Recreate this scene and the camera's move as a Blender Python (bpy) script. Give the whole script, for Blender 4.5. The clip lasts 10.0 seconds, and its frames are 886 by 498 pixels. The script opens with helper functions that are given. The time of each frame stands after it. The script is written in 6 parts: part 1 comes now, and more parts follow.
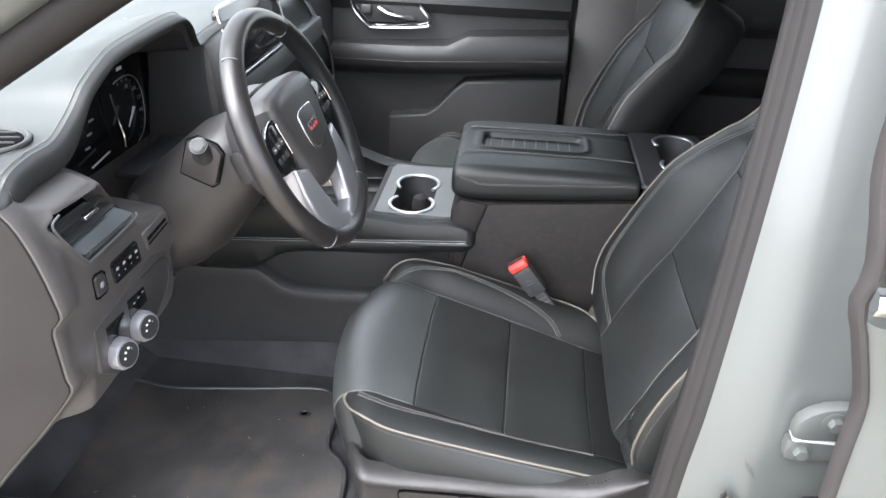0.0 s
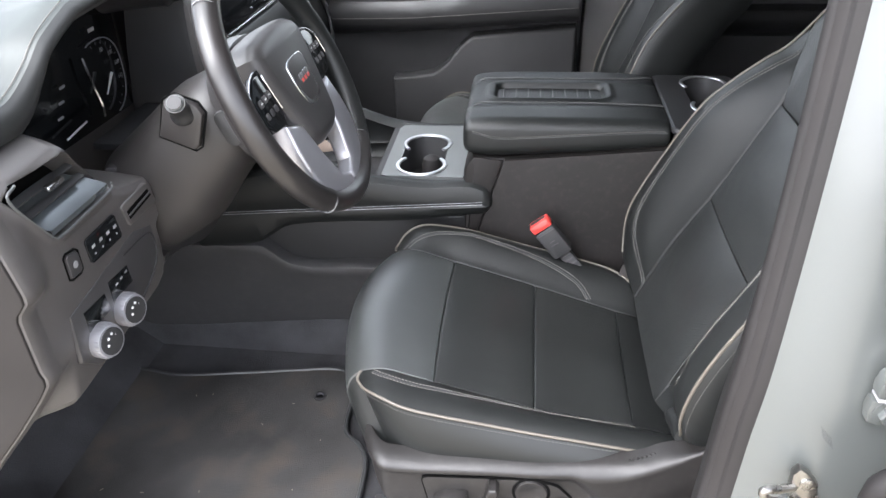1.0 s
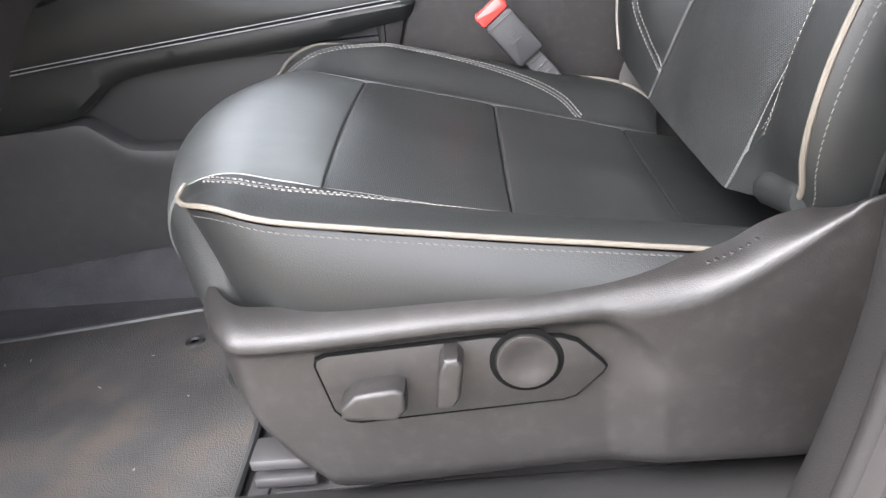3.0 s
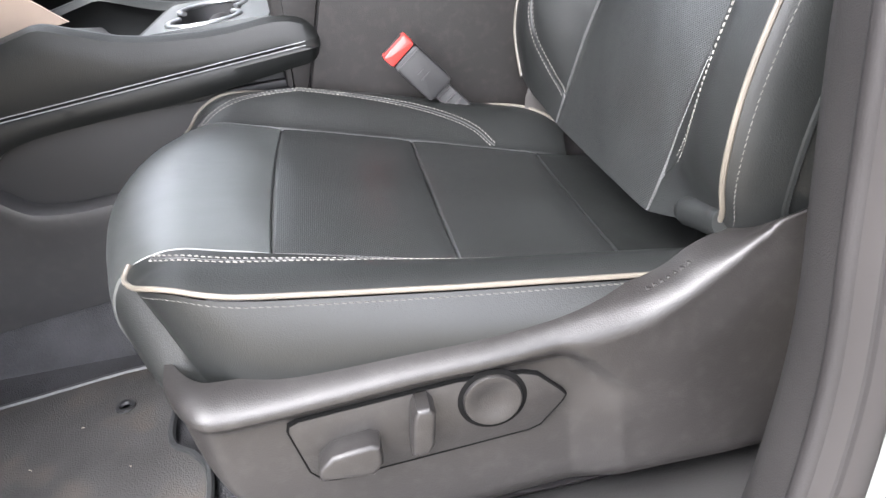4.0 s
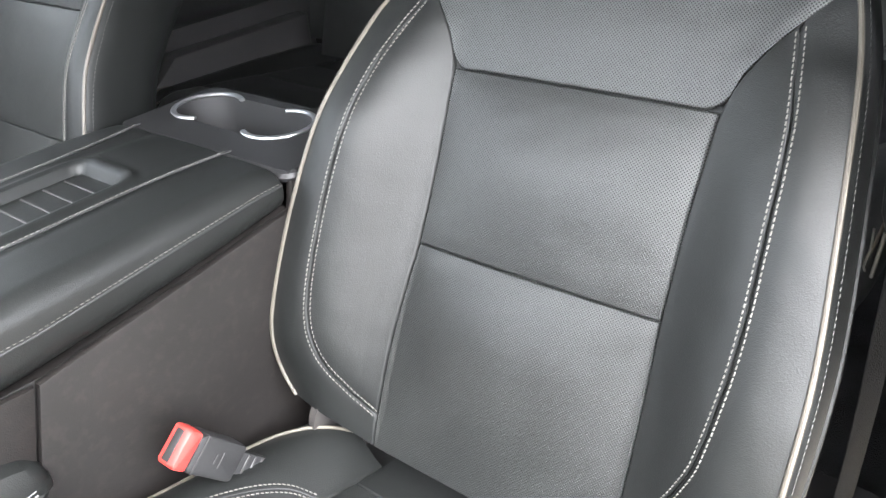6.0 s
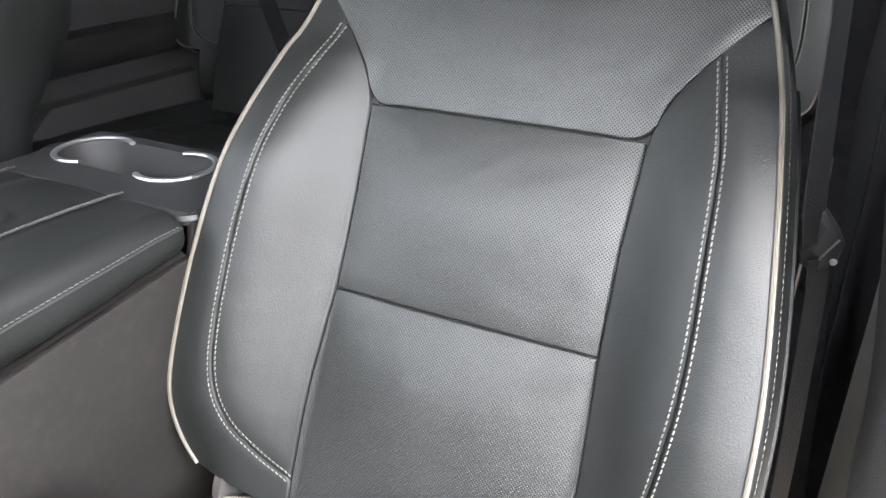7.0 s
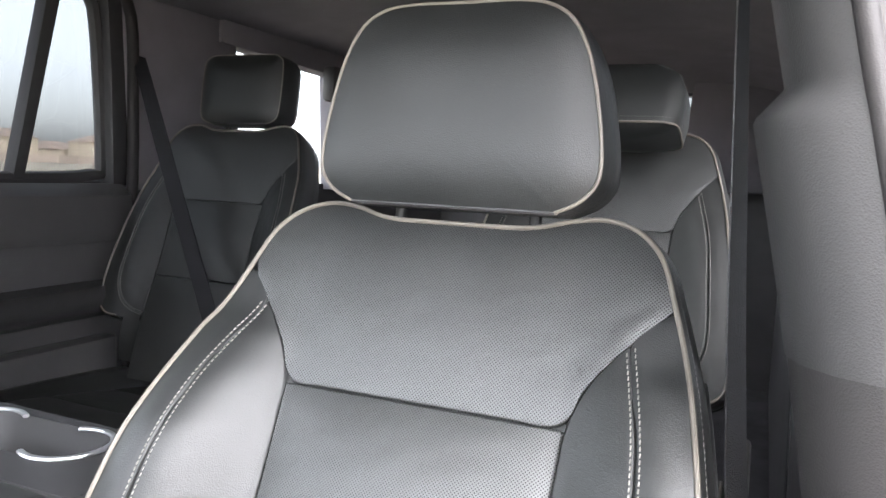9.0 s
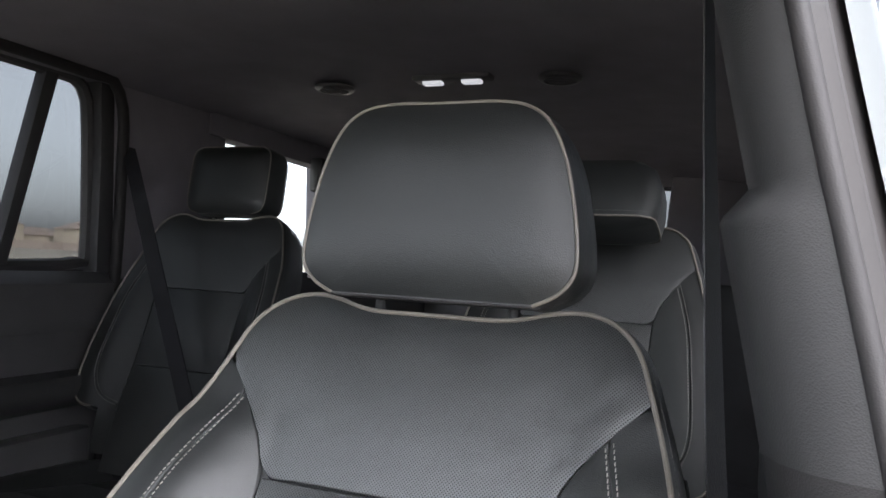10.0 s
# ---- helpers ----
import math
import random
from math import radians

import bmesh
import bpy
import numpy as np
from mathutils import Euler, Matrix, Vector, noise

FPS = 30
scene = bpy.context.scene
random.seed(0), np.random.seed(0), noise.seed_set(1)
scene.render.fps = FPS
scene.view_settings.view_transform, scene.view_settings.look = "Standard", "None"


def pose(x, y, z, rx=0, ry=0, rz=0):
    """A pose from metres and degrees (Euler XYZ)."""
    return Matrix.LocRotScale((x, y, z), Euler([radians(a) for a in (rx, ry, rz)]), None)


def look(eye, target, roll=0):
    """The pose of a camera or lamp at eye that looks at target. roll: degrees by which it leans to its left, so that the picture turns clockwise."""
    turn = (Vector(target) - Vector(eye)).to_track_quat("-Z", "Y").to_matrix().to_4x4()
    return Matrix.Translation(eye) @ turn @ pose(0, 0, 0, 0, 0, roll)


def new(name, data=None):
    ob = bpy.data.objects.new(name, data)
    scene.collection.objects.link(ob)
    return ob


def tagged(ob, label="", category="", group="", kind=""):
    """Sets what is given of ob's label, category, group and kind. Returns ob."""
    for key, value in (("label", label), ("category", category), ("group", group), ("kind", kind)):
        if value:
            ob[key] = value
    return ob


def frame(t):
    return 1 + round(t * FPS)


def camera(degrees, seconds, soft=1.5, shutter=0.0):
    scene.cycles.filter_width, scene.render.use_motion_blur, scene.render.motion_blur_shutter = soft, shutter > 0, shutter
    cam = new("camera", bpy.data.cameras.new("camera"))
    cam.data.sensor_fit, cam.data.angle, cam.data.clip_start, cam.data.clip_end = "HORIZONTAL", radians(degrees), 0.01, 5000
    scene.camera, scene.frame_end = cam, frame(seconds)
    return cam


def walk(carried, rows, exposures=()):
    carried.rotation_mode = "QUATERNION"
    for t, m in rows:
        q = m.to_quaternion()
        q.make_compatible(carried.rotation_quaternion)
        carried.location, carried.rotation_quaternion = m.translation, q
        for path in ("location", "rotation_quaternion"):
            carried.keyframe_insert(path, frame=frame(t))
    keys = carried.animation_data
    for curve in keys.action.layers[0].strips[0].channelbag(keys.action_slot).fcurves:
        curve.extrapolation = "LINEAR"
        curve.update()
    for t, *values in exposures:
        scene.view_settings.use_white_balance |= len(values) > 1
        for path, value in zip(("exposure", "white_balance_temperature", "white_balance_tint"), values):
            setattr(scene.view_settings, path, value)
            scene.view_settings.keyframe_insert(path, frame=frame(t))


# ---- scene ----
cam = camera(61.0, 10.0)
PATH = [
    (0, (-0.014, -1.282, 1.768), (-0.183, 0.462, 0.802), 2.1),
    (0.5, (-0.02, -1.284, 1.768), (-0.195, 0.443, 0.773), 0.6),
    (1, (-0.019, -1.188, 1.689), (-0.231, 0.518, 0.667), -1.7),
    (1.5, (-0.004, -1.099, 1.512), (-0.221, 0.611, 0.497), -3.6),
    (2, (-0.007, -0.988, 1.309), (-0.177, 0.757, 0.346), -5.0),
    (2.5, (-0.008, -0.93, 1.201), (-0.154, 0.843, 0.289), -6.3),
    (2.7, (-0.012, -0.908, 1.168), (-0.151, 0.874, 0.271), -6.6),
    (3.8, (-0.025, -0.882, 1.152), (0.026, 0.908, 0.262), -8.9),
    (4, (-0.058, -0.891, 1.207), (0.103, 0.879, 0.291), -9.1),
    (4.5, (-0.101, -0.785, 1.373), (0.3, 0.909, 0.389), -10.6),
    (5, (-0.147, -0.603, 1.489), (0.625, 0.913, 0.439), -9.1),
    (5.5, (-0.196, -0.526, 1.527), (0.894, 0.77, 0.463), -6.7),
    (5.7, (-0.221, -0.499, 1.523), (0.987, 0.689, 0.461), -5.4),
    (6.8, (-0.243, -0.418, 1.475), (1.305, 0.439, 0.544), -0.6),
    (7, (-0.234, -0.419, 1.468), (1.35, 0.425, 0.586), -0.3),
    (7.5, (-0.227, -0.42, 1.466), (1.449, 0.386, 0.73), 0.7),
    (8, (-0.222, -0.424, 1.468), (1.527, 0.371, 0.91), 1.5),
    (8.5, (-0.219, -0.424, 1.47), (1.583, 0.363, 1.102), 2.2),
    (9, (-0.216, -0.424, 1.476), (1.616, 0.354, 1.277), 2.6),
    (9.5, (-0.219, -0.428, 1.48), (1.627, 0.339, 1.42), 2.9),
    (10, (-0.22, -0.432, 1.48), (1.631, 0.325, 1.518), 3.0),
]
EXPOSURE = [(0.0, 2.75, 6150, 12), (1.0, 2.7, 6150, 13), (1.5, 3.32, 6200, 14), (2.0, 3.5, 6300, 14), (2.7, 3.25, 6300, 14), (4.0, 3.4, 6250, 14), (4.5, 3.35, 6250, 11), (5.0, 3.75, 6200, 9), (5.5, 3.82, 6250, 10), (7.0, 3.76, 6300, 12), (8.0, 3.97, 6350, 13), (9.0, 4.25, 6300, 14), (9.6, 4.3, 6200, 14), (10.0, 3.2, 6150, 14)]
walk(cam, [(t, look(eye, target, roll)) for t, eye, target, roll in PATH], EXPOSURE)

# ---- sky and sun: bright overcast ----
world = bpy.data.worlds.new("overcast_sky")
scene.world = world
world.use_nodes = True
wn = world.node_tree.nodes
sky = wn.new("ShaderNodeTexSky")
sky.sky_type, sky.sun_disc = "NISHITA", False
sky.sun_elevation, sky.sun_rotation = radians(54), radians(222)
sky.air_density, sky.dust_density, sky.ozone_density = 1.0, 3.0, 1.0
soften = wn.new("ShaderNodeHueSaturation")
soften.inputs["Saturation"].default_value = 0.18
world.node_tree.links.new(sky.outputs[0], soften.inputs["Color"])
world.node_tree.links.new(soften.outputs[0], wn["Background"].inputs[0])
wn["Background"].inputs[1].default_value = 0.15
sun_data = bpy.data.lights.new("sun", "SUN")
sun_data.energy, sun_data.angle, sun_data.color = 0.75, radians(80), (1.0, 0.97, 0.92)
sun = new("sun", sun_data)
sun.matrix_world = look((-3.74, -4.15, 8.7), (0, 0, 1))
# ---- materials ----
def material(name, base, rough, metal=0.0, grain=None, bump=0.0, vary=0.25, vary_scale=9.0, spec=0.75, rough_vary=0.08, coat=0.0,
             fleck=None, wrinkle=0.0, coat_rough=0.05):
    """A node material: colour varied by soft noise, roughness by wear, relief by a fine cell grain of the given size in metres."""
    m = bpy.data.materials.new(name)
    m.use_nodes = True
    n, l = m.node_tree.nodes, m.node_tree.links
    p = n["Principled BSDF"]
    p.inputs["Metallic"].default_value, p.inputs["Specular IOR Level"].default_value = metal, spec
    p.inputs["Coat Weight"].default_value, p.inputs["Coat Roughness"].default_value = coat, coat_rough
    co = n.new("ShaderNodeTexCoord").outputs["Object"]
    big = n.new("ShaderNodeTexNoise")
    big.inputs["Scale"].default_value, big.inputs["Detail"].default_value = vary_scale, 6
    l.new(co, big.inputs["Vector"])
    ramp = n.new("ShaderNodeMapRange")
    ramp.inputs["From Min"].default_value, ramp.inputs["From Max"].default_value = 0.3, 0.7
    ramp.inputs["To Min"].default_value, ramp.inputs["To Max"].default_value = 1 - vary, 1 + vary
    l.new(big.outputs["Fac"], ramp.inputs["Value"])
    tone = n.new("ShaderNodeVectorMath")
    tone.operation = "SCALE"
    tone.inputs[0].default_value = base
    l.new(ramp.outputs[0], tone.inputs["Scale"])
    colour = tone.outputs[0]
    if fleck:
        size, amount, tint = fleck
        dust = n.new("ShaderNodeTexNoise")
        dust.inputs["Scale"].default_value, dust.inputs["Detail"].default_value = 1 / size, 3
        l.new(co, dust.inputs["Vector"])
        cut = n.new("ShaderNodeMapRange")
        cut.inputs["From Min"].default_value, cut.inputs["From Max"].default_value = 0.5, 0.75
        cut.inputs["To Max"].default_value = amount
        l.new(dust.outputs["Fac"], cut.inputs["Value"])
        mix = n.new("ShaderNodeMix")
        mix.data_type = "RGBA"
        l.new(cut.outputs[0], mix.inputs["Factor"])
        l.new(colour, mix.inputs["A"])
        mix.inputs["B"].default_value = (*tint, 1)
        colour = mix.outputs["Result"]
    l.new(colour, p.inputs["Base Color"])
    worn = n.new("ShaderNodeMapRange")
    worn.inputs["To Min"].default_value, worn.inputs["To Max"].default_value = rough - rough_vary, rough + rough_vary
    l.new(big.outputs["Fac"], worn.inputs["Value"])
    l.new(worn.outputs[0], p.inputs["Roughness"])
    if grain:
        cells = n.new("ShaderNodeTexVoronoi")
        cells.inputs["Scale"].default_value = 1 / grain
        l.new(co, cells.inputs["Vector"])
        rise = n.new("ShaderNodeBump")
        rise.inputs["Strength"].default_value, rise.inputs["Distance"].default_value = bump, grain * 0.5
        l.new(cells.outputs["Distance"], rise.inputs["Height"])
        l.new(rise.outputs[0], p.inputs["Normal"])
    if wrinkle:
        crease = n.new("ShaderNodeTexNoise")
        crease.inputs["Scale"].default_value, crease.inputs["Detail"].default_value, crease.inputs["Distortion"].default_value = 60, 4, 0.5
        l.new(co, crease.inputs["Vector"])
        soft = n.new("ShaderNodeBump")
        soft.inputs["Strength"].default_value, soft.inputs["Distance"].default_value = wrinkle, 0.006
        l.new(crease.outputs["Fac"], soft.inputs["Height"])
        l.new(rise.outputs[0], soft.inputs["Normal"])
        l.new(soft.outputs[0], p.inputs["Normal"])
    return m


def perforated(name, base, rough, pitch):
    """Leather with rows of small punched holes, laid out by the patch's own metric coordinates."""
    m = material(name, base, rough, grain=0.0011, bump=0.14, spec=0.75, wrinkle=0.06)
    n, l = m.node_tree.nodes, m.node_tree.links
    p = n["Principled BSDF"]
    uv = n.new("ShaderNodeTexCoord").outputs["UV"]
    turn = n.new("ShaderNodeMapping")
    turn.inputs["Rotation"].default_value = (0, 0, radians(45))
    l.new(uv, turn.inputs["Vector"])
    dots = n.new("ShaderNodeTexVoronoi")
    dots.voronoi_dimensions = "2D"
    dots.inputs["Scale"].default_value, dots.inputs["Randomness"].default_value = 1 / pitch, 0.0
    l.new(turn.outputs[0], dots.inputs["Vector"])
    hole = n.new("ShaderNodeMapRange")
    hole.inputs["From Min"].default_value, hole.inputs["From Max"].default_value, hole.inputs["To Min"].default_value = 0.17, 0.34, 0.25
    l.new(dots.outputs["Distance"], hole.inputs["Value"])
    old = p.inputs["Base Color"].links[0].from_socket
    mul = n.new("ShaderNodeVectorMath")
    mul.operation = "SCALE"
    l.new(old, mul.inputs[0])
    l.new(hole.outputs[0], mul.inputs["Scale"])
    l.new(mul.outputs[0], p.inputs["Base Color"])
    gloss = n.new("ShaderNodeMath")
    gloss.operation = "MULTIPLY"
    gloss.inputs[1].default_value = 0.85
    l.new(hole.outputs[0], gloss.inputs[0])
    l.new(gloss.outputs[0], p.inputs["Specular IOR Level"])
    rise = n.new("ShaderNodeBump")
    rise.inputs["Strength"].default_value, rise.inputs["Distance"].default_value = 0.6, 0.0007
    l.new(hole.outputs[0], rise.inputs["Height"])
    l.new(p.inputs["Normal"].links[0].from_socket, rise.inputs["Normal"])
    l.new(rise.outputs[0], p.inputs["Normal"])
    return m


def glass_material(name, tint, rough=0.0):
    m = bpy.data.materials.new(name)
    m.use_nodes = True
    n, l = m.node_tree.nodes, m.node_tree.links
    n.remove(n["Principled BSDF"])
    clear, shine, mix = n.new("ShaderNodeBsdfTransparent"), n.new("ShaderNodeBsdfGlossy"), n.new("ShaderNodeMixShader")
    clear.inputs[0].default_value = (*tint, 1)
    shine.inputs["Roughness"].default_value = 0.02
    mix.inputs[0].default_value = 0.05
    l.new(clear.outputs[0], mix.inputs[1])
    l.new(shine.outputs[0], mix.inputs[2])
    l.new(mix.outputs[0], n["Material Output"].inputs[0])
    return m


LEATHER = material("black_leather", (0.0128, 0.0139, 0.0136), 0.43, grain=0.0012, bump=0.26, vary=0.14, spec=0.45, wrinkle=0.03)
PERF = perforated("perforated_black_leather", (0.0205, 0.0221, 0.0216), 0.4, 0.0023)
# Black leather with a lifted base that paints in the cushion front's sheen.
LEATHER_SHEEN = material("sheen_lifted_leather", (0.044, 0.0478, 0.047), 0.38, grain=0.0011, bump=0.2, vary=0.15, spec=1.0, wrinkle=0.05, coat=0.6, coat_rough=0.42)
# Green-grey base carries the sky's reflection on the top pad.
DASH_PAD = material("sky_tinted_dash_pad", (0.034, 0.041, 0.037), 0.45, grain=0.0011, bump=0.25, vary=0.12, spec=0.9)
PAD_ROLL = material("dark_pad_roll", (0.024, 0.025, 0.0245), 0.5, grain=0.0011, bump=0.3, vary=0.12, spec=0.5)
# Near-black colour standing in for the shade inside vents and gaps.
VOID = material("painted_cavity_shade", (0.003, 0.003, 0.003), 0.9, vary=0.1, spec=0.1)
RIM = material("smooth_rim_leather", (0.021, 0.019, 0.0185), 0.33, grain=0.0009, bump=0.12, vary=0.2, vary_scale=14)
AIRBAG = material("airbag_cover_plastic", (0.045, 0.043, 0.043), 0.42, grain=0.0008, bump=0.15, vary=0.1)
END_TRIM = material("brown_black_end_trim", (0.024, 0.0215, 0.0205), 0.6, grain=0.0009, bump=0.2, vary=0.15, spec=0.3)
COLUMN = material("grained_column_plastic", (0.026, 0.0233, 0.0225), 0.48, grain=0.0009, bump=0.22, vary=0.15)
SEAT_PLASTIC = material("grained_seat_plastic", (0.0165, 0.0152, 0.0147), 0.42, grain=0.0013, bump=0.22, vary=0.22, spec=0.5, fleck=(0.012, 0.04, (0.2, 0.19, 0.18)))
SILL = material("polished_sill_plastic", (0.026, 0.0253, 0.0253), 0.34, grain=0.002, bump=0.12, vary=0.2, spec=0.7)
# One pillar plastic in two tones: the lower copy is darkened against outside light.
UPPER_TRIM = material("grey_upper_trim", (0.027, 0.0266, 0.0263), 0.58, grain=0.0013, bump=0.3, vary=0.1, spec=0.4)
PILLAR_TRIM = material("toned_down_pillar_plastic", (0.0205, 0.0193, 0.019), 0.58, grain=0.0013, bump=0.3, vary=0.12, spec=0.25)
VINYL = material("soft_black_vinyl", (0.046, 0.047, 0.048), 0.40, grain=0.001, bump=0.25, vary=0.12)
PLASTIC = material("grained_black_plastic", (0.076, 0.0707, 0.068), 0.45, grain=0.0009, bump=0.22, vary=0.15, fleck=(0.012, 0.05, (0.2, 0.19, 0.18)))
SMOOTH = material("smooth_black_plastic", (0.046, 0.044, 0.045), 0.4, vary=0.1)
DARK = material("matt_black_plastic", (0.02, 0.02, 0.021), 0.6, grain=0.001, bump=0.2)
GLOSS = material("gloss_black_panel", (0.006, 0.007, 0.008), 0.08, spec=0.6)
# Blue-grey base paints the sky's reflection on the vent blade.
BLADE = material("sky_tinted_gloss_blade", (0.16, 0.18, 0.19), 0.2, metal=0.5, spec=1.0, vary=0.05)
CARPET = material("charcoal_carpet", (0.068, 0.068, 0.072), 0.95, grain=0.0022, bump=0.9, vary=0.3, spec=0.1, fleck=(0.004, 0.15, (0.12, 0.11, 0.1)))
MAT = material("dusty_floor_mat", (0.082, 0.079, 0.077), 0.95, grain=0.002, bump=0.8, vary=0.35, vary_scale=5, spec=0.1,
               fleck=(0.09, 0.6, (0.135, 0.112, 0.09)))
HEADLINER = material("dark_headliner_cloth", (0.18, 0.172, 0.187), 0.95, grain=0.0016, bump=0.4, spec=0.1, vary=0.08)
PIPING = material("cream_piping", (0.112, 0.099, 0.08), 0.5, grain=0.001, bump=0.2, vary=0.12, vary_scale=40)
THREAD = material("pale_grey_thread", (0.145, 0.139, 0.127), 0.75, vary=0.15, vary_scale=60)
THREAD_DARK = material("grey_thread", (0.07, 0.067, 0.062), 0.75, vary=0.15, vary_scale=60)
CHROME = material("satin_chrome", (0.75, 0.76, 0.78), 0.16, metal=1.0, vary=0.05)
RING = material("brushed_chrome_ring", (0.62, 0.63, 0.65), 0.3, metal=0.9, vary=0.05)
DECK = material("black_deck_plastic", (0.022, 0.022, 0.023), 0.45, grain=0.0009, bump=0.2, vary=0.12, spec=0.5)
SILVER = material("silver_paint", (0.5, 0.5, 0.53), 0.32, metal=0.7, vary=0.06)
SATIN = material("satin_grey_panel", (0.13, 0.137, 0.137), 0.42, metal=0.3, vary=0.08)
# White paint darkened to grey to hold down the strong daylight on it.
WHITE = material("darkened_white_car_paint", (0.083, 0.0895, 0.0859), 0.42, vary=0.03, vary_scale=3, coat=0.6, rough_vary=0.03)
RUBBER = material("black_rubber_seal", (0.017, 0.0155, 0.0155), 0.62, grain=0.0012, bump=0.15, spec=0.3)
RUBBER_GREY = material("weathered_seal", (0.018, 0.016, 0.0155), 0.65, vary=0.15, spec=0.35)
DOOR_SEAL = material("brown_grey_door_seal", (0.035, 0.0315, 0.031), 0.6, vary=0.15, spec=0.4)
DOOR_TRIM = material("black_door_trim", (0.03, 0.0295, 0.03), 0.5, grain=0.001, bump=0.25, vary=0.15, spec=0.4)
DOOR_PAD = material("black_door_pad", (0.024, 0.0237, 0.024), 0.46, grain=0.0011, bump=0.25, vary=0.12, spec=0.45)
BELT = material("black_belt_webbing", (0.014, 0.014, 0.016), 0.75, grain=0.0018, bump=0.6, spec=0.2)
RED = material("red_button_plastic", (0.72, 0.06, 0.05), 0.35, vary=0.05)
WEB = material("belt_webbing", (0.045, 0.045, 0.048), 0.7, grain=0.0018, bump=0.8)
TUNNEL = material("grey_black_tunnel_plastic", (0.046, 0.0445, 0.046), 0.5, grain=0.0009, bump=0.3, vary=0.15, fleck=(0.02, 0.06, (0.2, 0.19, 0.18)))
SCUFF = material("scuffed_console_side", (0.014, 0.0125, 0.012), 0.52, grain=0.0012, bump=0.3, vary=0.2, spec=0.3, fleck=(0.01, 0.035, (0.2, 0.16, 0.14)))
STEEL = material("zinc_steel", (0.38, 0.37, 0.34), 0.3, metal=1.0, vary=0.1, vary_scale=30)
PAPER = material("tan_cardboard", (0.42, 0.33, 0.27), 0.9, vary=0.1)
STRAW = material("dry_straw", (0.3, 0.27, 0.2), 0.8, vary=0.2)
# Copy of the door trim, lightened to make up for the dim rear cabin.
REAR_TRIM = material("lightened_rear_door_trim", (0.062, 0.061, 0.062), 0.5, grain=0.001, bump=0.25, vary=0.15, spec=0.5)
MARK = material("pale_print", (0.75, 0.75, 0.75), 0.6, vary=0.02)
PRINT_GREY = material("grey_print", (0.3, 0.3, 0.31), 0.6, vary=0.02)
PRINT_DARK = material("dark_grey_print", (0.045, 0.047, 0.05), 0.6, vary=0.02)
BRIGHT = material("bright_zinc_steel", (0.4, 0.39, 0.37), 0.28, metal=1.0, vary=0.08, vary_scale=30)
LABEL = material("label_film", (0.10, 0.11, 0.14), 0.35, vary=0.1)
QUARTER = glass_material("lightly_tinted_quarter_glass", (0.72, 0.74, 0.74))
TINT = glass_material("tinted_glass", (0.285, 0.295, 0.297))
CLEAR = glass_material("clear_glass", (0.96, 0.98, 0.97))
GROUND = material("dusty_concrete", (0.25, 0.22, 0.17), 0.9, grain=0.02, bump=0.3, vary=0.2, vary_scale=0.6, fleck=(0.6, 0.4, (0.31, 0.26, 0.18)))
STUCCO = material("tan_stucco", (0.55, 0.465, 0.36), 0.9, vary=0.1, vary_scale=0.4)
ROOF_TILE = material("brown_roof_tile", (0.27, 0.205, 0.165), 0.85, vary=0.2, vary_scale=0.5)
WALL_BLOCK = material("pink_block_wall", (0.33, 0.262, 0.215), 0.9, vary=0.15, vary_scale=0.5)
DOME = material("white_lens", (0.55, 0.55, 0.55), 0.4, vary=0.02)
DOME.node_tree.nodes["Principled BSDF"].inputs["Emission Color"].default_value = (1, 1, 1, 1)
DOME.node_tree.nodes["Principled BSDF"].inputs["Emission Strength"].default_value = 0.06
# ---- mesh helpers ----
PLACE = {}


def ease(pts, n):
    """A smooth curve through the points, as n points evenly spaced along it."""
    p = np.array(pts, float)
    q = np.vstack([2 * p[0] - p[1], p, 2 * p[-1] - p[-2]])
    out = []
    for i in range(1, len(q) - 2):
        t = np.linspace(0, 1, 16, endpoint=False)[:, None]
        a, b, c, d = q[i - 1], q[i], q[i + 1], q[i + 2]
        out.append(0.5 * (2 * b + (c - a) * t + (2 * a - 5 * b + 4 * c - d) * t**2 + (3 * b - a - 3 * c + d) * t**3))
    out = np.vstack(out + [p[-1:]])
    s = np.r_[0, np.cumsum(np.linalg.norm(np.diff(out, axis=0), axis=1))]
    w = np.linspace(0, s[-1], n)
    return np.stack([np.interp(w, s, out[:, k]) for k in range(out.shape[1])], 1)


def make(name, verts, faces, mat, uv=None, sharp=38):
    v = np.array(verts, float)
    c = (v.min(0) + v.max(0)) / 2
    c[2] = v[:, 2].min()
    me = bpy.data.meshes.new(name)
    me.from_pydata((v - c).tolist(), [], [tuple(int(i) for i in f) for f in faces])
    me.materials.append(mat)
    me.polygons.foreach_set("use_smooth", [True] * len(me.polygons))
    if uv is not None:
        layer = me.uv_layers.new(name="UVMap")
        idx = np.zeros(len(me.loops), int)
        me.loops.foreach_get("vertex_index", idx)
        layer.data.foreach_set("uv", np.array(uv, float)[idx].ravel())
    me.set_sharp_from_angle(angle=radians(sharp))
    me.update()
    ob = new(name, me)
    ob.location = c
    PLACE[ob] = Vector(c)
    return ob


def part(name, geo, mat, parent=None, label="", uv=None, sharp=38):
    """One mesh object from (verts, faces), under a thing or a part."""
    ob = make(name, geo[0], geo[1], mat, uv, sharp)
    if parent is not None:
        ob.parent = parent
        ob.matrix_parent_inverse = Matrix.Translation(-PLACE[parent])
    return tagged(ob, label) if label else ob


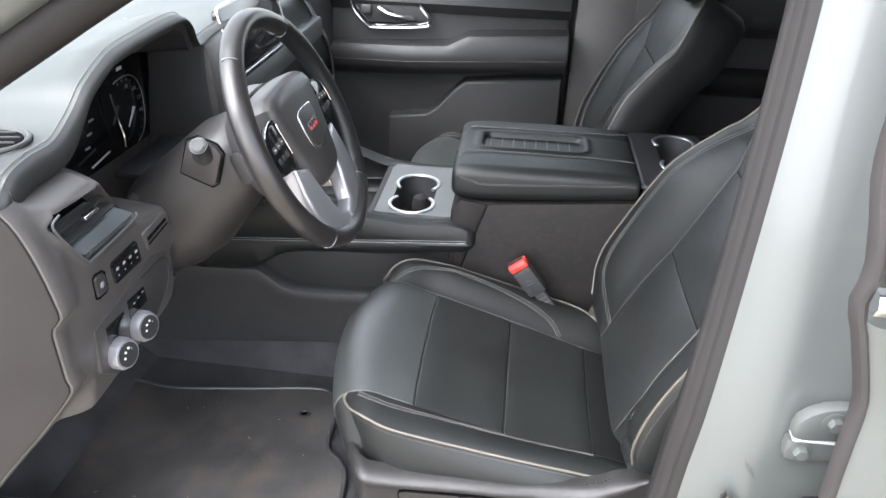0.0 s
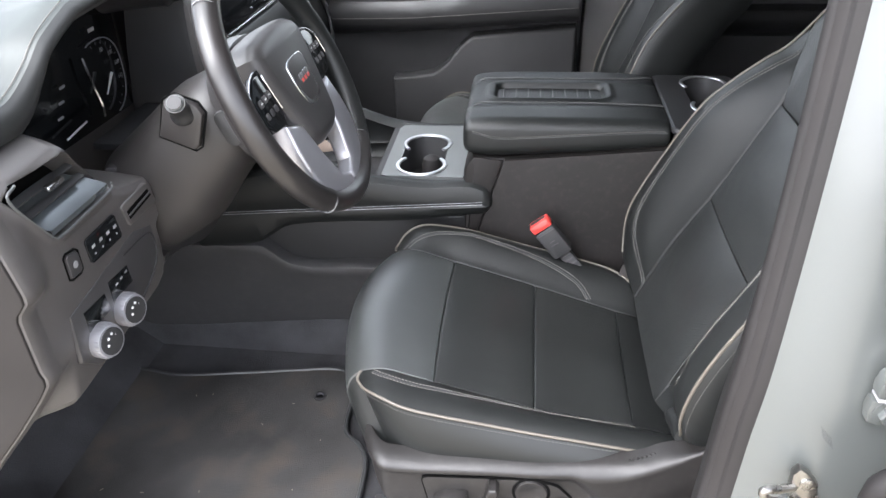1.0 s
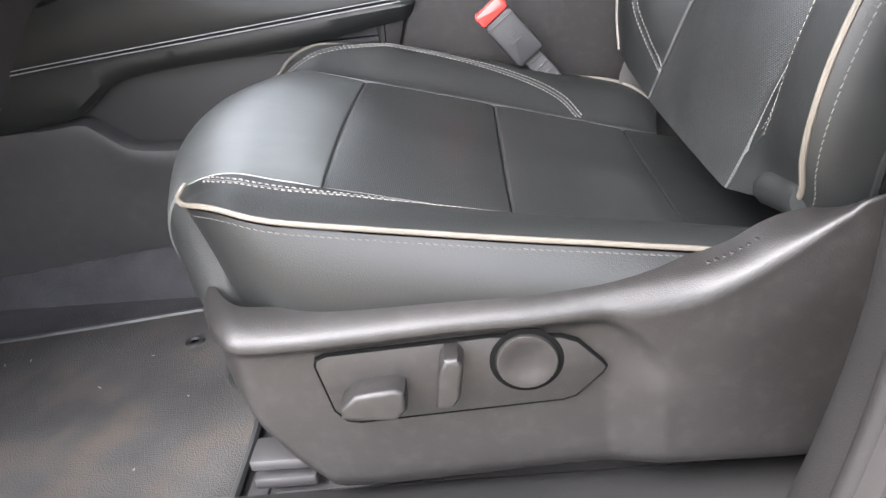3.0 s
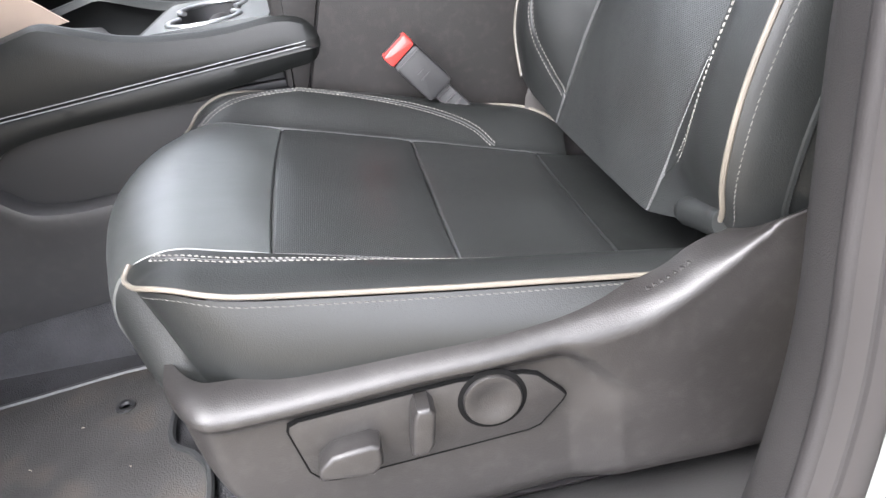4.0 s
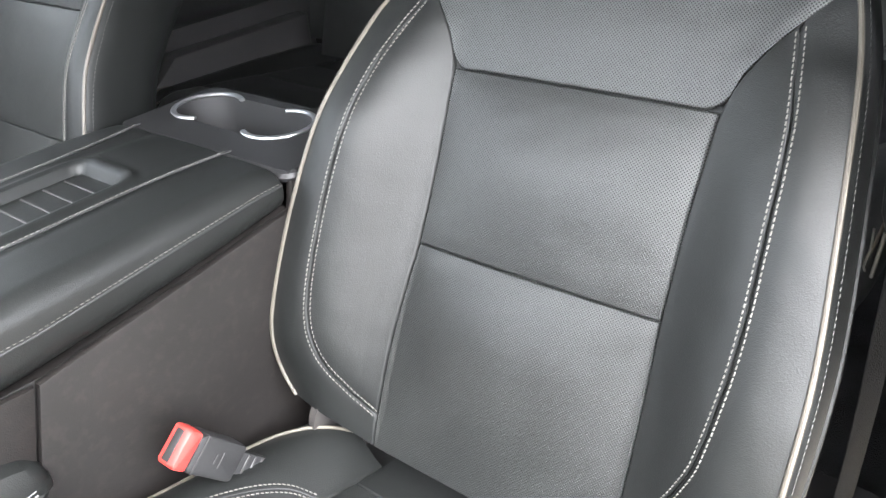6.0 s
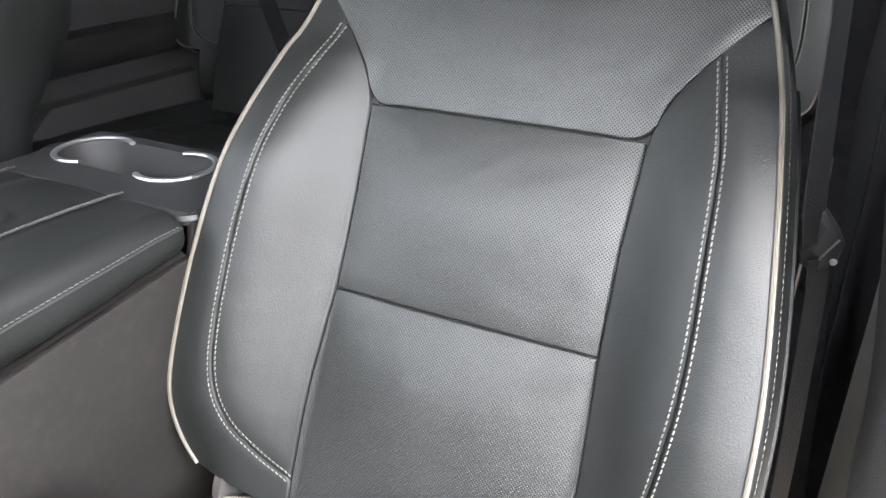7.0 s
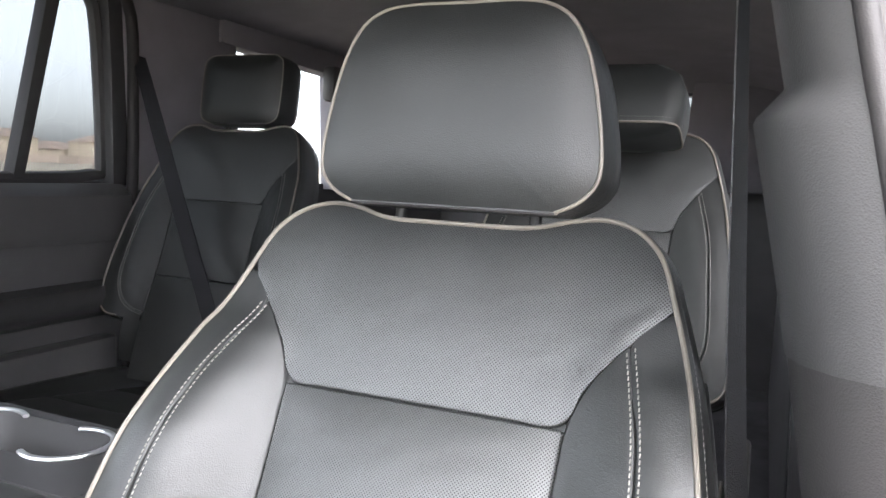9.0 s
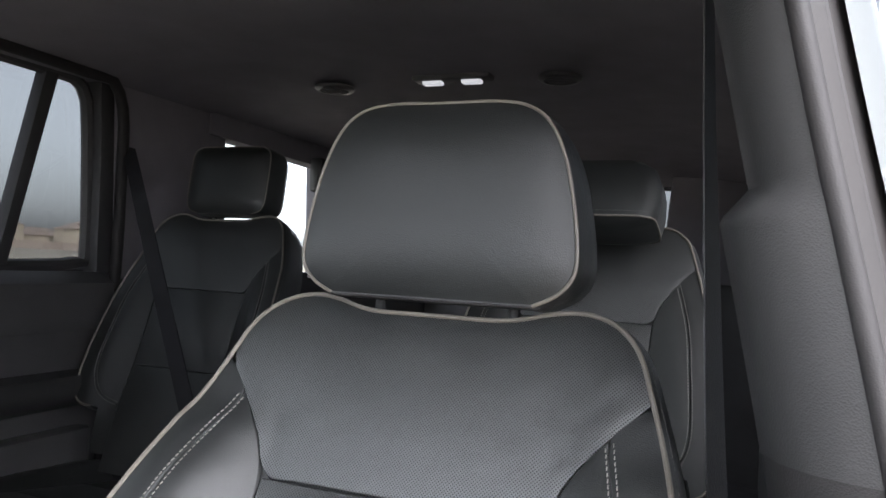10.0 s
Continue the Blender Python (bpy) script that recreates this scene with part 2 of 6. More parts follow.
def thing(name, at, label, category, group="", kind=""):
    ob = new(name)
    ob.empty_display_size = 0.1
    ob.location = at
    PLACE[ob] = Vector(at)
    return tagged(ob, label, category, group, kind)


def join(*geos):
    vs, fs, n = [], [], 0
    for v, f in geos:
        v = np.array(v, float)
        vs.append(v)
        fs += [tuple(int(i) + n for i in face) for face in f]
        n += len(v)
    return np.vstack(vs), fs


def net(p, wrap_a=False, wrap_b=False):
    """Faces over a grid of points (rows, columns, 3)."""
    a, b = p.shape[:2]
    faces = []
    for i in range(a if wrap_a else a - 1):
        for j in range(b if wrap_b else b - 1):
            k, m = (i + 1) % a, (j + 1) % b
            faces.append((i * b + j, i * b + m, k * b + m, k * b + j))
    return p.reshape(-1, 3), faces


def loft(rings, caps=True, wrap=False):
    """A skin over closed rings of equal length."""
    p = np.array(rings, float)
    v, f = net(p, wrap, True)
    if caps and not wrap:
        n, m = p.shape[:2]
        f = f + [tuple(range(m))[::-1], tuple((n - 1) * m + j for j in range(m))]
    return v, f


def frames(pts):
    """Tangents and two cross directions along a curve."""
    p = np.array(pts, float)
    t = np.gradient(p, axis=0)
    t /= np.linalg.norm(t, axis=1)[:, None] + 1e-12
    ref = np.array([0, 0, 1.0]) if abs(t[0][2]) < 0.9 else np.array([1.0, 0, 0])
    a = np.cross(t[0], ref)
    a /= np.linalg.norm(a)
    aa = []
    for k in t:
        a = a - k * (a @ k)
        a /= np.linalg.norm(a) + 1e-12
        aa.append(a)
    aa = np.array(aa)
    return t, aa, np.cross(t, aa)


def tube(pts, r, sides=8, closed=False, flat=1.0):
    p = np.array(pts, float)
    t, a, b = frames(p)
    w = np.linspace(0, 2 * math.pi, sides, endpoint=False)
    r = np.broadcast_to(np.asarray(r, float), (len(p),))
    rings = p[:, None] + r[:, None, None] * (a[:, None] * np.cos(w)[None, :, None] + flat * b[:, None] * np.sin(w)[None, :, None])
    return loft(rings, caps=not closed, wrap=closed)


def ribbon(pts, across, half, thick):
    """A flat strap along a curve, with the given width directions."""
    p, w = np.array(pts, float), np.array(across, float)
    w = np.broadcast_to(w, p.shape)
    w = w / np.linalg.norm(w, axis=1)[:, None]
    t = np.gradient(p, axis=0)
    n = np.cross(t, w)
    n /= np.linalg.norm(n, axis=1)[:, None]
    h = thick / 2
    ring = np.stack([p - w * half - n * h, p - w * half + n * h, p + w * half + n * h, p + w * half - n * h], 1)
    return loft(ring)


def stitches(pts, normals, length=0.0044, gap=0.0011, r=0.00072, lift=0.0009, slant=0.12):
    """Short rounded threads along a seam, each lying a little aslant with its ends pulled into the leather."""
    p, nn = np.array(pts, float), np.array(normals, float)
    s = np.r_[0, np.cumsum(np.linalg.norm(np.diff(p, axis=0), axis=1))]
    at = lambda w, q: np.array([np.interp(w, s, q[:, k]) for k in range(3)])  # noqa: E731
    vs, fs, w = [], [], 0.0
    while w + length < s[-1]:
        a, b, n = at(w, p), at(w + length, p), at(w, nn)
        n /= np.linalg.norm(n) + 1e-12
        side = np.cross(b - a, n)
        side /= np.linalg.norm(side) + 1e-12
        k = len(vs)
        for f, high, wide in ((0.0, -0.5, 0.6), (0.14, 0.75, 1.0), (0.5, 1.0, 1.05), (0.86, 0.75, 1.0), (1.0, -0.5, 0.6)):
            m = a + (b - a) * f + side * (f - 0.5) * length * slant
            vs += [m - side * r * wide - n * 0.0005, m - side * r * wide * 0.55 + n * lift * high, m + side * r * wide * 0.55 + n * lift * high, m + side * r * wide - n * 0.0005]
        for i in range(4):
            for j in range(3):
                q = k + 4 * i + j
                fs.append((q, q + 1, q + 5, q + 4))
        w += length + gap
    return np.array(vs), fs


def block(lo, hi, r=0.004, seg=2):
    """A box with rounded edges."""
    lo, hi = np.array(lo, float), np.array(hi, float)
    bm = bmesh.new()
    bmesh.ops.create_cube(bm, size=1)
    for v in bm.verts:
        v.co = Vector(lo + (np.array(v.co) + 0.5) * (hi - lo))
    r = min(r, 0.45 * float((hi - lo).min()))
    if r > 0:
        bmesh.ops.bevel(bm, geom=bm.edges[:], offset=r, segments=seg, profile=0.5, affect="EDGES")
    return take(bm)


def take(bm):
    bm.verts.ensure_lookup_table()
    v = np.array([q.co[:] for q in bm.verts])
    f = [tuple(q.index for q in face.verts) for face in bm.faces]
    bm.free()
    return v, f


AXIS = {"x": (1, 2, 0), "y": (0, 2, 1), "z": (0, 1, 2)}


def prism(outline, axis, a, b, r=0.004, seg=2):
    """A flat outline in the two other axes, made thick along one axis, with rounded rims."""
    i, j, k = AXIS[axis]
    bm = bmesh.new()
    low, high = [], []
    for p in outline:
        c = [0.0, 0.0, 0.0]
        c[i], c[j], c[k] = p[0], p[1], a
        low.append(bm.verts.new(c))
        c[k] = b
        high.append(bm.verts.new(c))
    n = len(low)
    caps = [bm.faces.new(low), bm.faces.new(high[::-1])]
    for q in range(n):
        bm.faces.new((low[q], high[q], high[(q + 1) % n], low[(q + 1) % n]))
    bmesh.ops.recalc_face_normals(bm, faces=bm.faces[:])
    if r > 0:
        rims = [e for f in caps for e in f.edges]
        bmesh.ops.bevel(bm, geom=rims, offset=r, segments=seg, profile=0.5, affect="EDGES")
    return take(bm)


def turned(profile, centre, direction, sides=32):
    """A round thing: (distance along the axis, radius) pairs about a direction."""
    d = Vector(direction).normalized()
    q = d.to_track_quat("Z", "Y").to_matrix()
    a, b = np.array(q.col[0]), np.array(q.col[1])
    w = np.linspace(0, 2 * math.pi, sides, endpoint=False)
    rings = [np.array(centre) + np.array(d) * h + r * (np.cos(w)[:, None] * a + np.sin(w)[:, None] * b) for h, r in profile]
    return loft(rings)


def moved(geo, m):
    v = np.array(geo[0], float)
    return (np.array(m.to_3x3()) @ v.T).T + np.array(m.translation), geo[1]


def rounded(w, h, r, n=6, cx=0.0, cy=0.0):
    """The outline of a rounded rectangle."""
    out = []
    for sx, sy, a0 in ((1, 1, 0), (-1, 1, 90), (-1, -1, 180), (1, -1, 270)):
        for k in range(n + 1):
            a = radians(a0 + 90 * k / n)
            out.append((cx + sx * (w / 2 - r) + r * math.cos(a), cy + sy * (h / 2 - r) + r * math.sin(a)))
    return out
# ---- seats ----
YV, CENTRE = np.array([0, 1.0, 0]), 0.27


def normal_at(surf, u, v):
    e = 0.002
    a = np.array(surf(u + e, v, 0.0)) - np.array(surf(u - e, v, 0.0))
    b = np.array(surf(u, v + e, 0.0)) - np.array(surf(u, v - e, 0.0))
    n = np.cross(a, b)
    n /= np.linalg.norm(n, axis=-1, keepdims=True) + 1e-12
    out = np.array(surf(u, v, 0.01)) - np.array(surf(u, v, 0.0))
    return n * np.sign((n * out).sum(-1, keepdims=True))


def patch(name, surf, a, b, across, mat, parent, depth=0.0031, width=0.0009, ends=(False, False), sides=(True, True), bulge=0.0, label="",
          pucker=0.0, slack=0.00018):
    """A sewn panel between two seam curves (in the surface's own coordinates), sunk along its seams."""
    a, b = np.array(a, float), np.array(b, float)
    crowd = lambda n: 0.87 * (1 - np.cos(np.linspace(0, math.pi, n))) / 2 + 0.13 * np.linspace(0, 1, n)  # noqa: E731
    t = crowd(across)
    if any(ends):
        at, old = crowd(len(a)), np.linspace(0, 1, len(a))
        a, b = (np.stack([np.interp(at, old, q[:, k]) for k in (0, 1)], 1) for q in (a, b))
    uv = a[:, None] * (1 - t)[None, :, None] + b[:, None] * t[None, :, None]
    gap = np.linalg.norm(b - a, axis=1)[:, None]
    mid = uv[:, across // 2]
    s = np.r_[0, np.cumsum(np.linalg.norm(np.diff(mid, axis=0), axis=1))]
    off = np.zeros(uv.shape[:2])
    wave = 1 + pucker * np.sin(s / 0.011 + 2 * np.sin(s / 0.03))[:, None]
    for on, d in zip(sides, (t[None, :] * gap, (1 - t)[None, :] * gap)):
        if on:
            off -= depth * wave * np.exp(-((d / width) ** 2)) + 0.3 * depth * np.exp(-((d / 0.012) ** 2))
    for on, d in zip(ends, (s[:, None], (s[-1] - s)[:, None])):
        if on:
            off -= depth * np.exp(-((d / width) ** 2)) + 0.3 * depth * np.exp(-((d / 0.012) ** 2))
    off = np.maximum(off, -1.55 * depth)
    x, y = uv[..., 0], uv[..., 1]
    off += slack * (np.sin(x * 71 + 2.1 * np.sin(y * 37)) * np.sin(y * 83 + 1.7 * np.sin(x * 43)) + 0.5 * np.sin(x * 137 + y * 61) * np.sin(y * 151 - x * 47))
    off += bulge * np.sin(math.pi * t)[None, :] * np.sin(math.pi * s / s[-1])[:, None] ** 0.7
    p = surf(uv[..., 0], uv[..., 1], off)
    v, f = net(p)
    return part(name, (v, f), mat, parent, label, uv=uv.reshape(-1, 2))


def seam(surf, curve, parent, sides=(-1, 1), apart=0.0035, name="stitching", length=0.0042, sink=0.0):
    """Rows of stitches beside a seam curve."""
    c = np.array(curve, float)
    d = np.gradient(c, axis=0)
    d /= np.linalg.norm(d, axis=1)[:, None] + 1e-12
    perp = np.stack([-d[:, 1], d[:, 0]], 1)
    geos = []
    for k in sides:
        q = c + perp * k * apart
        geos.append(stitches(surf(q[:, 0], q[:, 1], np.full(len(q), sink)), normal_at(surf, q[:, 0], q[:, 1]), length=length))
    return part(name, join(*geos), THREAD, parent)


def knots(xs, ys):
    c = ease(np.stack([xs, ys], 1), 300)
    return lambda x: np.interp(x, c[:, 0], c[:, 1])


BACK_W = knots([-0.04, 0.0, 0.05, 0.1, 0.2, 0.3, 0.4, 0.45, 0.5, 0.54, 0.6], [0.232, 0.25, 0.262, 0.266, 0.264, 0.252, 0.236, 0.226, 0.21, 0.195, 0.155])
BACK_H = knots([-0.04, 0.0, 0.05, 0.1, 0.2, 0.3, 0.36, 0.42, 0.47, 0.6], [0.012, 0.034, 0.058, 0.067, 0.068, 0.066, 0.05, 0.025, 0.006, 0.0])

OUTER_H = knots([-0.04, 0.0, 0.03, 0.06, 0.1, 0.15, 0.2, 0.3, 0.36, 0.42, 0.47, 0.6], [-0.014, -0.005, 0.019, 0.035, 0.046, 0.051, 0.05, 0.044, 0.034, 0.017, 0.004, 0.0])


def back_surface(origin, recline, sg, ku=1.0, kv=1.0, bolster=1.0):
    a = radians(recline)
    up, out = np.array([math.sin(a), 0, math.cos(a)]), np.array([-math.cos(a), 0, math.sin(a)])

    def surf(u, v, off):
        u, v, off = np.asarray(u, float), np.asarray(v, float), np.asarray(off, float)
        w = BACK_W(v)
        r = np.clip((np.abs(u) - 0.13) / (w - 0.13), 0, 1.15)
        g = np.where(r < 0.76, np.sin(np.clip(r / 0.76, 0, 1) * math.pi / 2) ** 1.5, 1 - 0.08 * ((r - 0.76) / 0.24) ** 2)
        n = np.where(u > 0, BACK_H(v), OUTER_H(v)) * bolster * g - 0.007
        n = n + 0.012 * np.exp(-(((v - 0.1) / 0.1) ** 2)) * (1 - np.clip(np.abs(u) / 0.16, 0, 1) ** 2)
        n = n + 0.004 * np.exp(-(((v - 0.3) / 0.06) ** 2)) * (1 - np.clip(np.abs(u) / 0.16, 0, 1) ** 2)
        n = n - 3.0 * np.clip(v - 0.515, 0, 1) ** 2 - 0.4 * np.clip(np.abs(u) - 0.15, 0, 1) ** 2 * np.clip((v - 0.42) / 0.1, 0, 1)
        q = np.asarray(origin) + up * (kv * v)[..., None] + out * (n + off)[..., None]
        return q + YV * (sg * ku * u)[..., None]

    return surf, up, out


def mirror(c):
    return np.array(c, float) * [-1, 1]


def backrest(seat, origin, recline, sg, ku=1.0, kv=1.0, bolster=1.0, fine=True, foot=0.0):
    surf, up, out = back_surface(origin, recline, sg, ku, kv, bolster)
    na, nb = (90, 30) if fine else (34, 14)
    inner_low = [(0.139, -0.035), (0.14, 0.0), (0.139, 0.1), (0.133, 0.201)]
    inner_mid = [(0.133, 0.201), (0.132, 0.29), (0.135, 0.386)]
    shoulder = [(0.135, 0.386), (0.145, 0.416), (0.17, 0.452), (0.211, 0.497)]
    stitch = [(0.142, 0.002), (0.17, 0.022), (0.2, 0.058), (0.216, 0.11), (0.219, 0.2), (0.212, 0.3), (0.202, 0.38), (0.179, 0.462)]
    edge = [(0.236, -0.006), (0.249, 0.012), (0.262, 0.05), (0.266, 0.1), (0.264, 0.2), (0.252, 0.3), (0.236, 0.4), (0.225, 0.45), (0.211, 0.497)]
    crown = [(0.211, 0.497), (0.195, 0.541), (0.17, 0.568), (0.137, 0.578), (0.104, 0.572), (0.07, 0.563), (0.0, 0.562)]
    if foot:
        stitch = [(0.142, foot), (0.178, foot + 0.01), (0.204, foot + 0.036)] + [p for p in stitch if p[1] > foot + 0.08]
        edge = [(0.2, foot - 0.014), (0.236, foot - 0.01), (0.258, foot + 0.016)] + [p for p in edge if p[1] > foot + 0.05]
    low, mid = ease(inner_low, na), ease(inner_mid, na)
    gu, gv = np.meshgrid(np.linspace(-0.19, 0.19, 24), np.linspace(0.0, 0.49, 24), indexing="ij")
    part("foam_cover", net(surf(gu, gv, np.full(gu.shape, -0.009))), LEATHER, seat)
    patch("lower_centre_panel", surf, mirror(low), low, nb * 2, PERF, seat, ends=(False, True), bulge=0.004)
    patch("centre_panel", surf, mirror(mid), mid, nb * 2, PERF, seat, ends=(True, True), bulge=0.007)
    right, top = ease(shoulder, 40), ease(crown, 60)
    low_edge = np.vstack([mirror(right)[::-1], ease([(-0.135, 0.386), (0.0, 0.386), (0.135, 0.386)], 60)[1:-1], right])
    low_edge = ease(low_edge[::6], 110)
    top_edge = ease(np.vstack([mirror(top), top[::-1][1:]])[::4], 110)
    patch("shoulder_panel", surf, low_edge, top_edge, nb * 2, PERF, seat, sides=(True, False), bulge=0.004)
    inner_line = np.vstack([low[:-1], mid[:-1], right])
    inner_line = inner_line[(inner_line[:, 1] > foot)]
    bolster_in = ease(np.vstack([[(0.141, 0.002 + foot)], inner_line[(inner_line[:, 1] < 0.455)][::8]]), na)
    edge_line = ease(edge, na)
    worn_stitch = np.array([(0.142, 0.002), (0.158, 0.022), (0.176, 0.05), (0.19, 0.08), (0.2, 0.115), (0.207, 0.2), (0.203, 0.3), (0.196, 0.38), (0.179, 0.462)])
    for flip, side in ((1, "inner"), (-1, "outer")):
        k = np.array([flip, 1.0])
        stitch_pts = np.array(stitch) if flip > 0 or foot else worn_stitch
        stitch_line = ease(stitch_pts, na)
        outer_in = ease(np.vstack([low[low[:, 1] < 0][::6] if not foot else [(0.141, foot - 0.015)], stitch_pts, [(0.211, 0.497)]]), na)
        patch("bolster_inset", surf, bolster_in * k, stitch_line * k, nb, LEATHER, seat, bulge=0.002, pucker=0.15, depth=0.003)
        patch("bolster", surf, outer_in * k, edge_line * k, nb, LEATHER, seat, sides=(True, False), depth=0.003, pucker=0.3)
        if fine:
            seam(surf, ease(stitch_pts if flip > 0 or foot else stitch_pts[1:], 200) * k, seat, sink=-0.0007)
    outline = np.vstack([edge_line, top[1:], mirror(top)[::-1][1:], mirror(edge_line)[::-1][1:]])
    outline = ease(outline[::4], 200)
    pipe = surf(outline[:, 0], outline[:, 1], np.full(len(outline), 0.001))
    part("piping", tube(pipe, 0.0024, 8), PIPING, seat, "cream welt piping")
    # side band: from the piping round to the back shell
    centre = pipe.mean(0)
    rows = []
    d = outline - np.array([0, 0.26])
    d /= np.linalg.norm(d, axis=1)[:, None]
    outer = np.clip(-1.6 * d[:, :1], 0, 1)
    for back, wide, swell in ((0.0, 0.0, 0.0), (-0.006, 0.003, 0.002), (-0.03, 0.003, 0.008), (-0.07, -0.001, 0.012), (-0.1, -0.009, 0.01), (-0.118, -0.025, 0.004), (-0.122, -0.06, 0.0)):
        q = outline + d * (wide + swell * outer)
        rows.append(pipe - out * 0.001 + (q - outline)[:, 1:2] * kv * up + (q - outline)[:, :1] * sg * ku * YV + out * back)
    rows = np.array(rows)
    flat = 0.5 * (rows[-1] @ out).mean() + 0.5 * (rows[-1] @ out)
    rows[-1] += (flat - rows[-1] @ out)[:, None] * out
    part("side_band", net(rows), LEATHER, seat, "black leather side facing")
    if fine:
        near = rows[1] * 0.85 + rows[2] * 0.15
        part("stitching", stitches(near, np.broadcast_to(d[:, :1] * sg * YV + d[:, 1:] * up, near.shape), r=0.0005, lift=0.0005), THREAD_DARK, seat)
        half = len(rows[3]) // 2
        tail = slice(half + 40, len(rows[3]) - 1) if fine else slice(0, 2)
        welt = rows[3][tail] * 0.6 + rows[2][tail] * 0.4
        part("side_welt", tube(welt, 0.003, 6), LEATHER, seat, "leather welt along the side facing")
    shell = rows[-1]
    mid_line = shell.mean(0)
    ring = np.array([shell, shell * 0.55 + mid_line * 0.45 - out * 0.012, shell * 0.1 + mid_line * 0.9 - out * 0.014])
    part("back_shell", net(ring), PLASTIC, seat)
    return surf, up, out


HEAD = [(0.0, 0.178), (0.055, 0.178), (0.085, 0.172), (0.106, 0.155), (0.122, 0.12), (0.133, 0.07), (0.1365, 0.035), (0.133, 0.018), (0.12, 0.004), (0.1, -0.006)]


HEAD_SQUARE = [(0.0, 0.178), (0.085, 0.178), (0.108, 0.172), (0.12, 0.157), (0.123, 0.12), (0.123, 0.07), (0.122, 0.035), (0.117, 0.014), (0.104, 0.002), (0.085, -0.003)]


def headrest(seat, at, tilt, k=1.0, kh=1.0, fine=True, posts=True, post_low=-0.06, shape=HEAD):
    """A padded head restraint whose face leans back by tilt degrees; at: the middle of its face's lower edge."""
    a = radians(tilt)
    up, out = np.array([math.sin(a), 0, math.cos(a)]), np.array([-math.cos(a), 0, math.sin(a)])
    half = ease(shape, 60)
    loop = np.vstack([half, mirror(half)[::-1]]) * [k, kh]
    mid = np.array([0, 0.085 * kh])
    at = np.asarray(at, float)
    put = lambda q, dep: at + YV * q[:, :1] + up * q[:, 1:2] + out * np.reshape(dep, (-1, 1))  # noqa: E731
    face = []
    for s in (1.0, 0.985, 0.95, 0.85, 0.7, 0.5, 0.3, 0.12):
        q = mid + (loop - mid) * s
        face.append(put(q, np.full(len(q), 0.016 * (1 - s**4) - (0.003 if s == 1.0 else 0))))
    last = face[-1].mean(0)
    v, f = net(np.array(face), False, True)
    n = len(loop)
    v = np.vstack([v, last])
    f = f + [((len(face) - 1) * n + j, (len(face) - 1) * n + (j + 1) % n, len(v) - 1) for j in range(n)]
    part("face_pad", (v, f), LEATHER, seat)
    rim = put(loop, np.zeros(n))
    part("piping", tube(np.roll(rim, -60, 0), 0.0019 * (k if k < 1 else 1), 8), PIPING, seat, "cream welt piping")
    part("lower_seam", tube(rim[57:63], 0.0016, 6), DARK, seat)
    body = []
    for dep, s, drop in ((0.0, 1.0, 0), (-0.006, 1.012, 0), (-0.03, 1.02, 0.0), (-0.06, 1.01, 0.0), (-0.085, 0.95, -0.004), (-0.1, 0.8, -0.008), (-0.104, 0.5, -0.01), (-0.105, 0.1, -0.01)):
        q = mid + (loop - mid) * s
        full = 0.005 * k * np.clip(-8 * (loop - mid)[:, :1] / k, 0, 1) * math.sin(math.pi * min(-dep / 0.1, 1))
        body.append(put(q - full * [1, 0], np.full(n, dep * k)))
    part("shell_pad", loft(body, caps=False), LEATHER, seat)
    if fine:
        line = np.vstack([put(mid + (loop - mid) * 1.015, np.full(n, -0.009))])
        nor = np.vstack([(loop - mid) @ np.array([[0, 1.0, 0], up])])
        nor /= np.linalg.norm(nor, axis=1)[:, None]
        part("stitching", stitches(line, nor, r=0.0005, lift=0.0005), THREAD_DARK, seat)
    if posts:
        for y in (-0.07 * k, 0.07 * k):
            foot = at + YV * y + up * post_low - out * 0.05
            part("post", tube([foot, at + YV * y + up * 0.05 - out * 0.05], 0.006, 10), DARK, seat)


CUSH_IN = knots([-0.45, -0.345, -0.26, -0.155, 0.0, 0.157, 0.26], [0.16, 0.166, 0.17, 0.161, 0.153, 0.142, 0.14])
CUSH_OUT = knots([-0.45, -0.345, -0.26, -0.155, 0.0, 0.157, 0.26], [0.164, 0.172, 0.178, 0.18, 0.178, 0.161, 0.155])
ROLL, BEND, TURN_MAX = -0.212, 0.062, 1.95


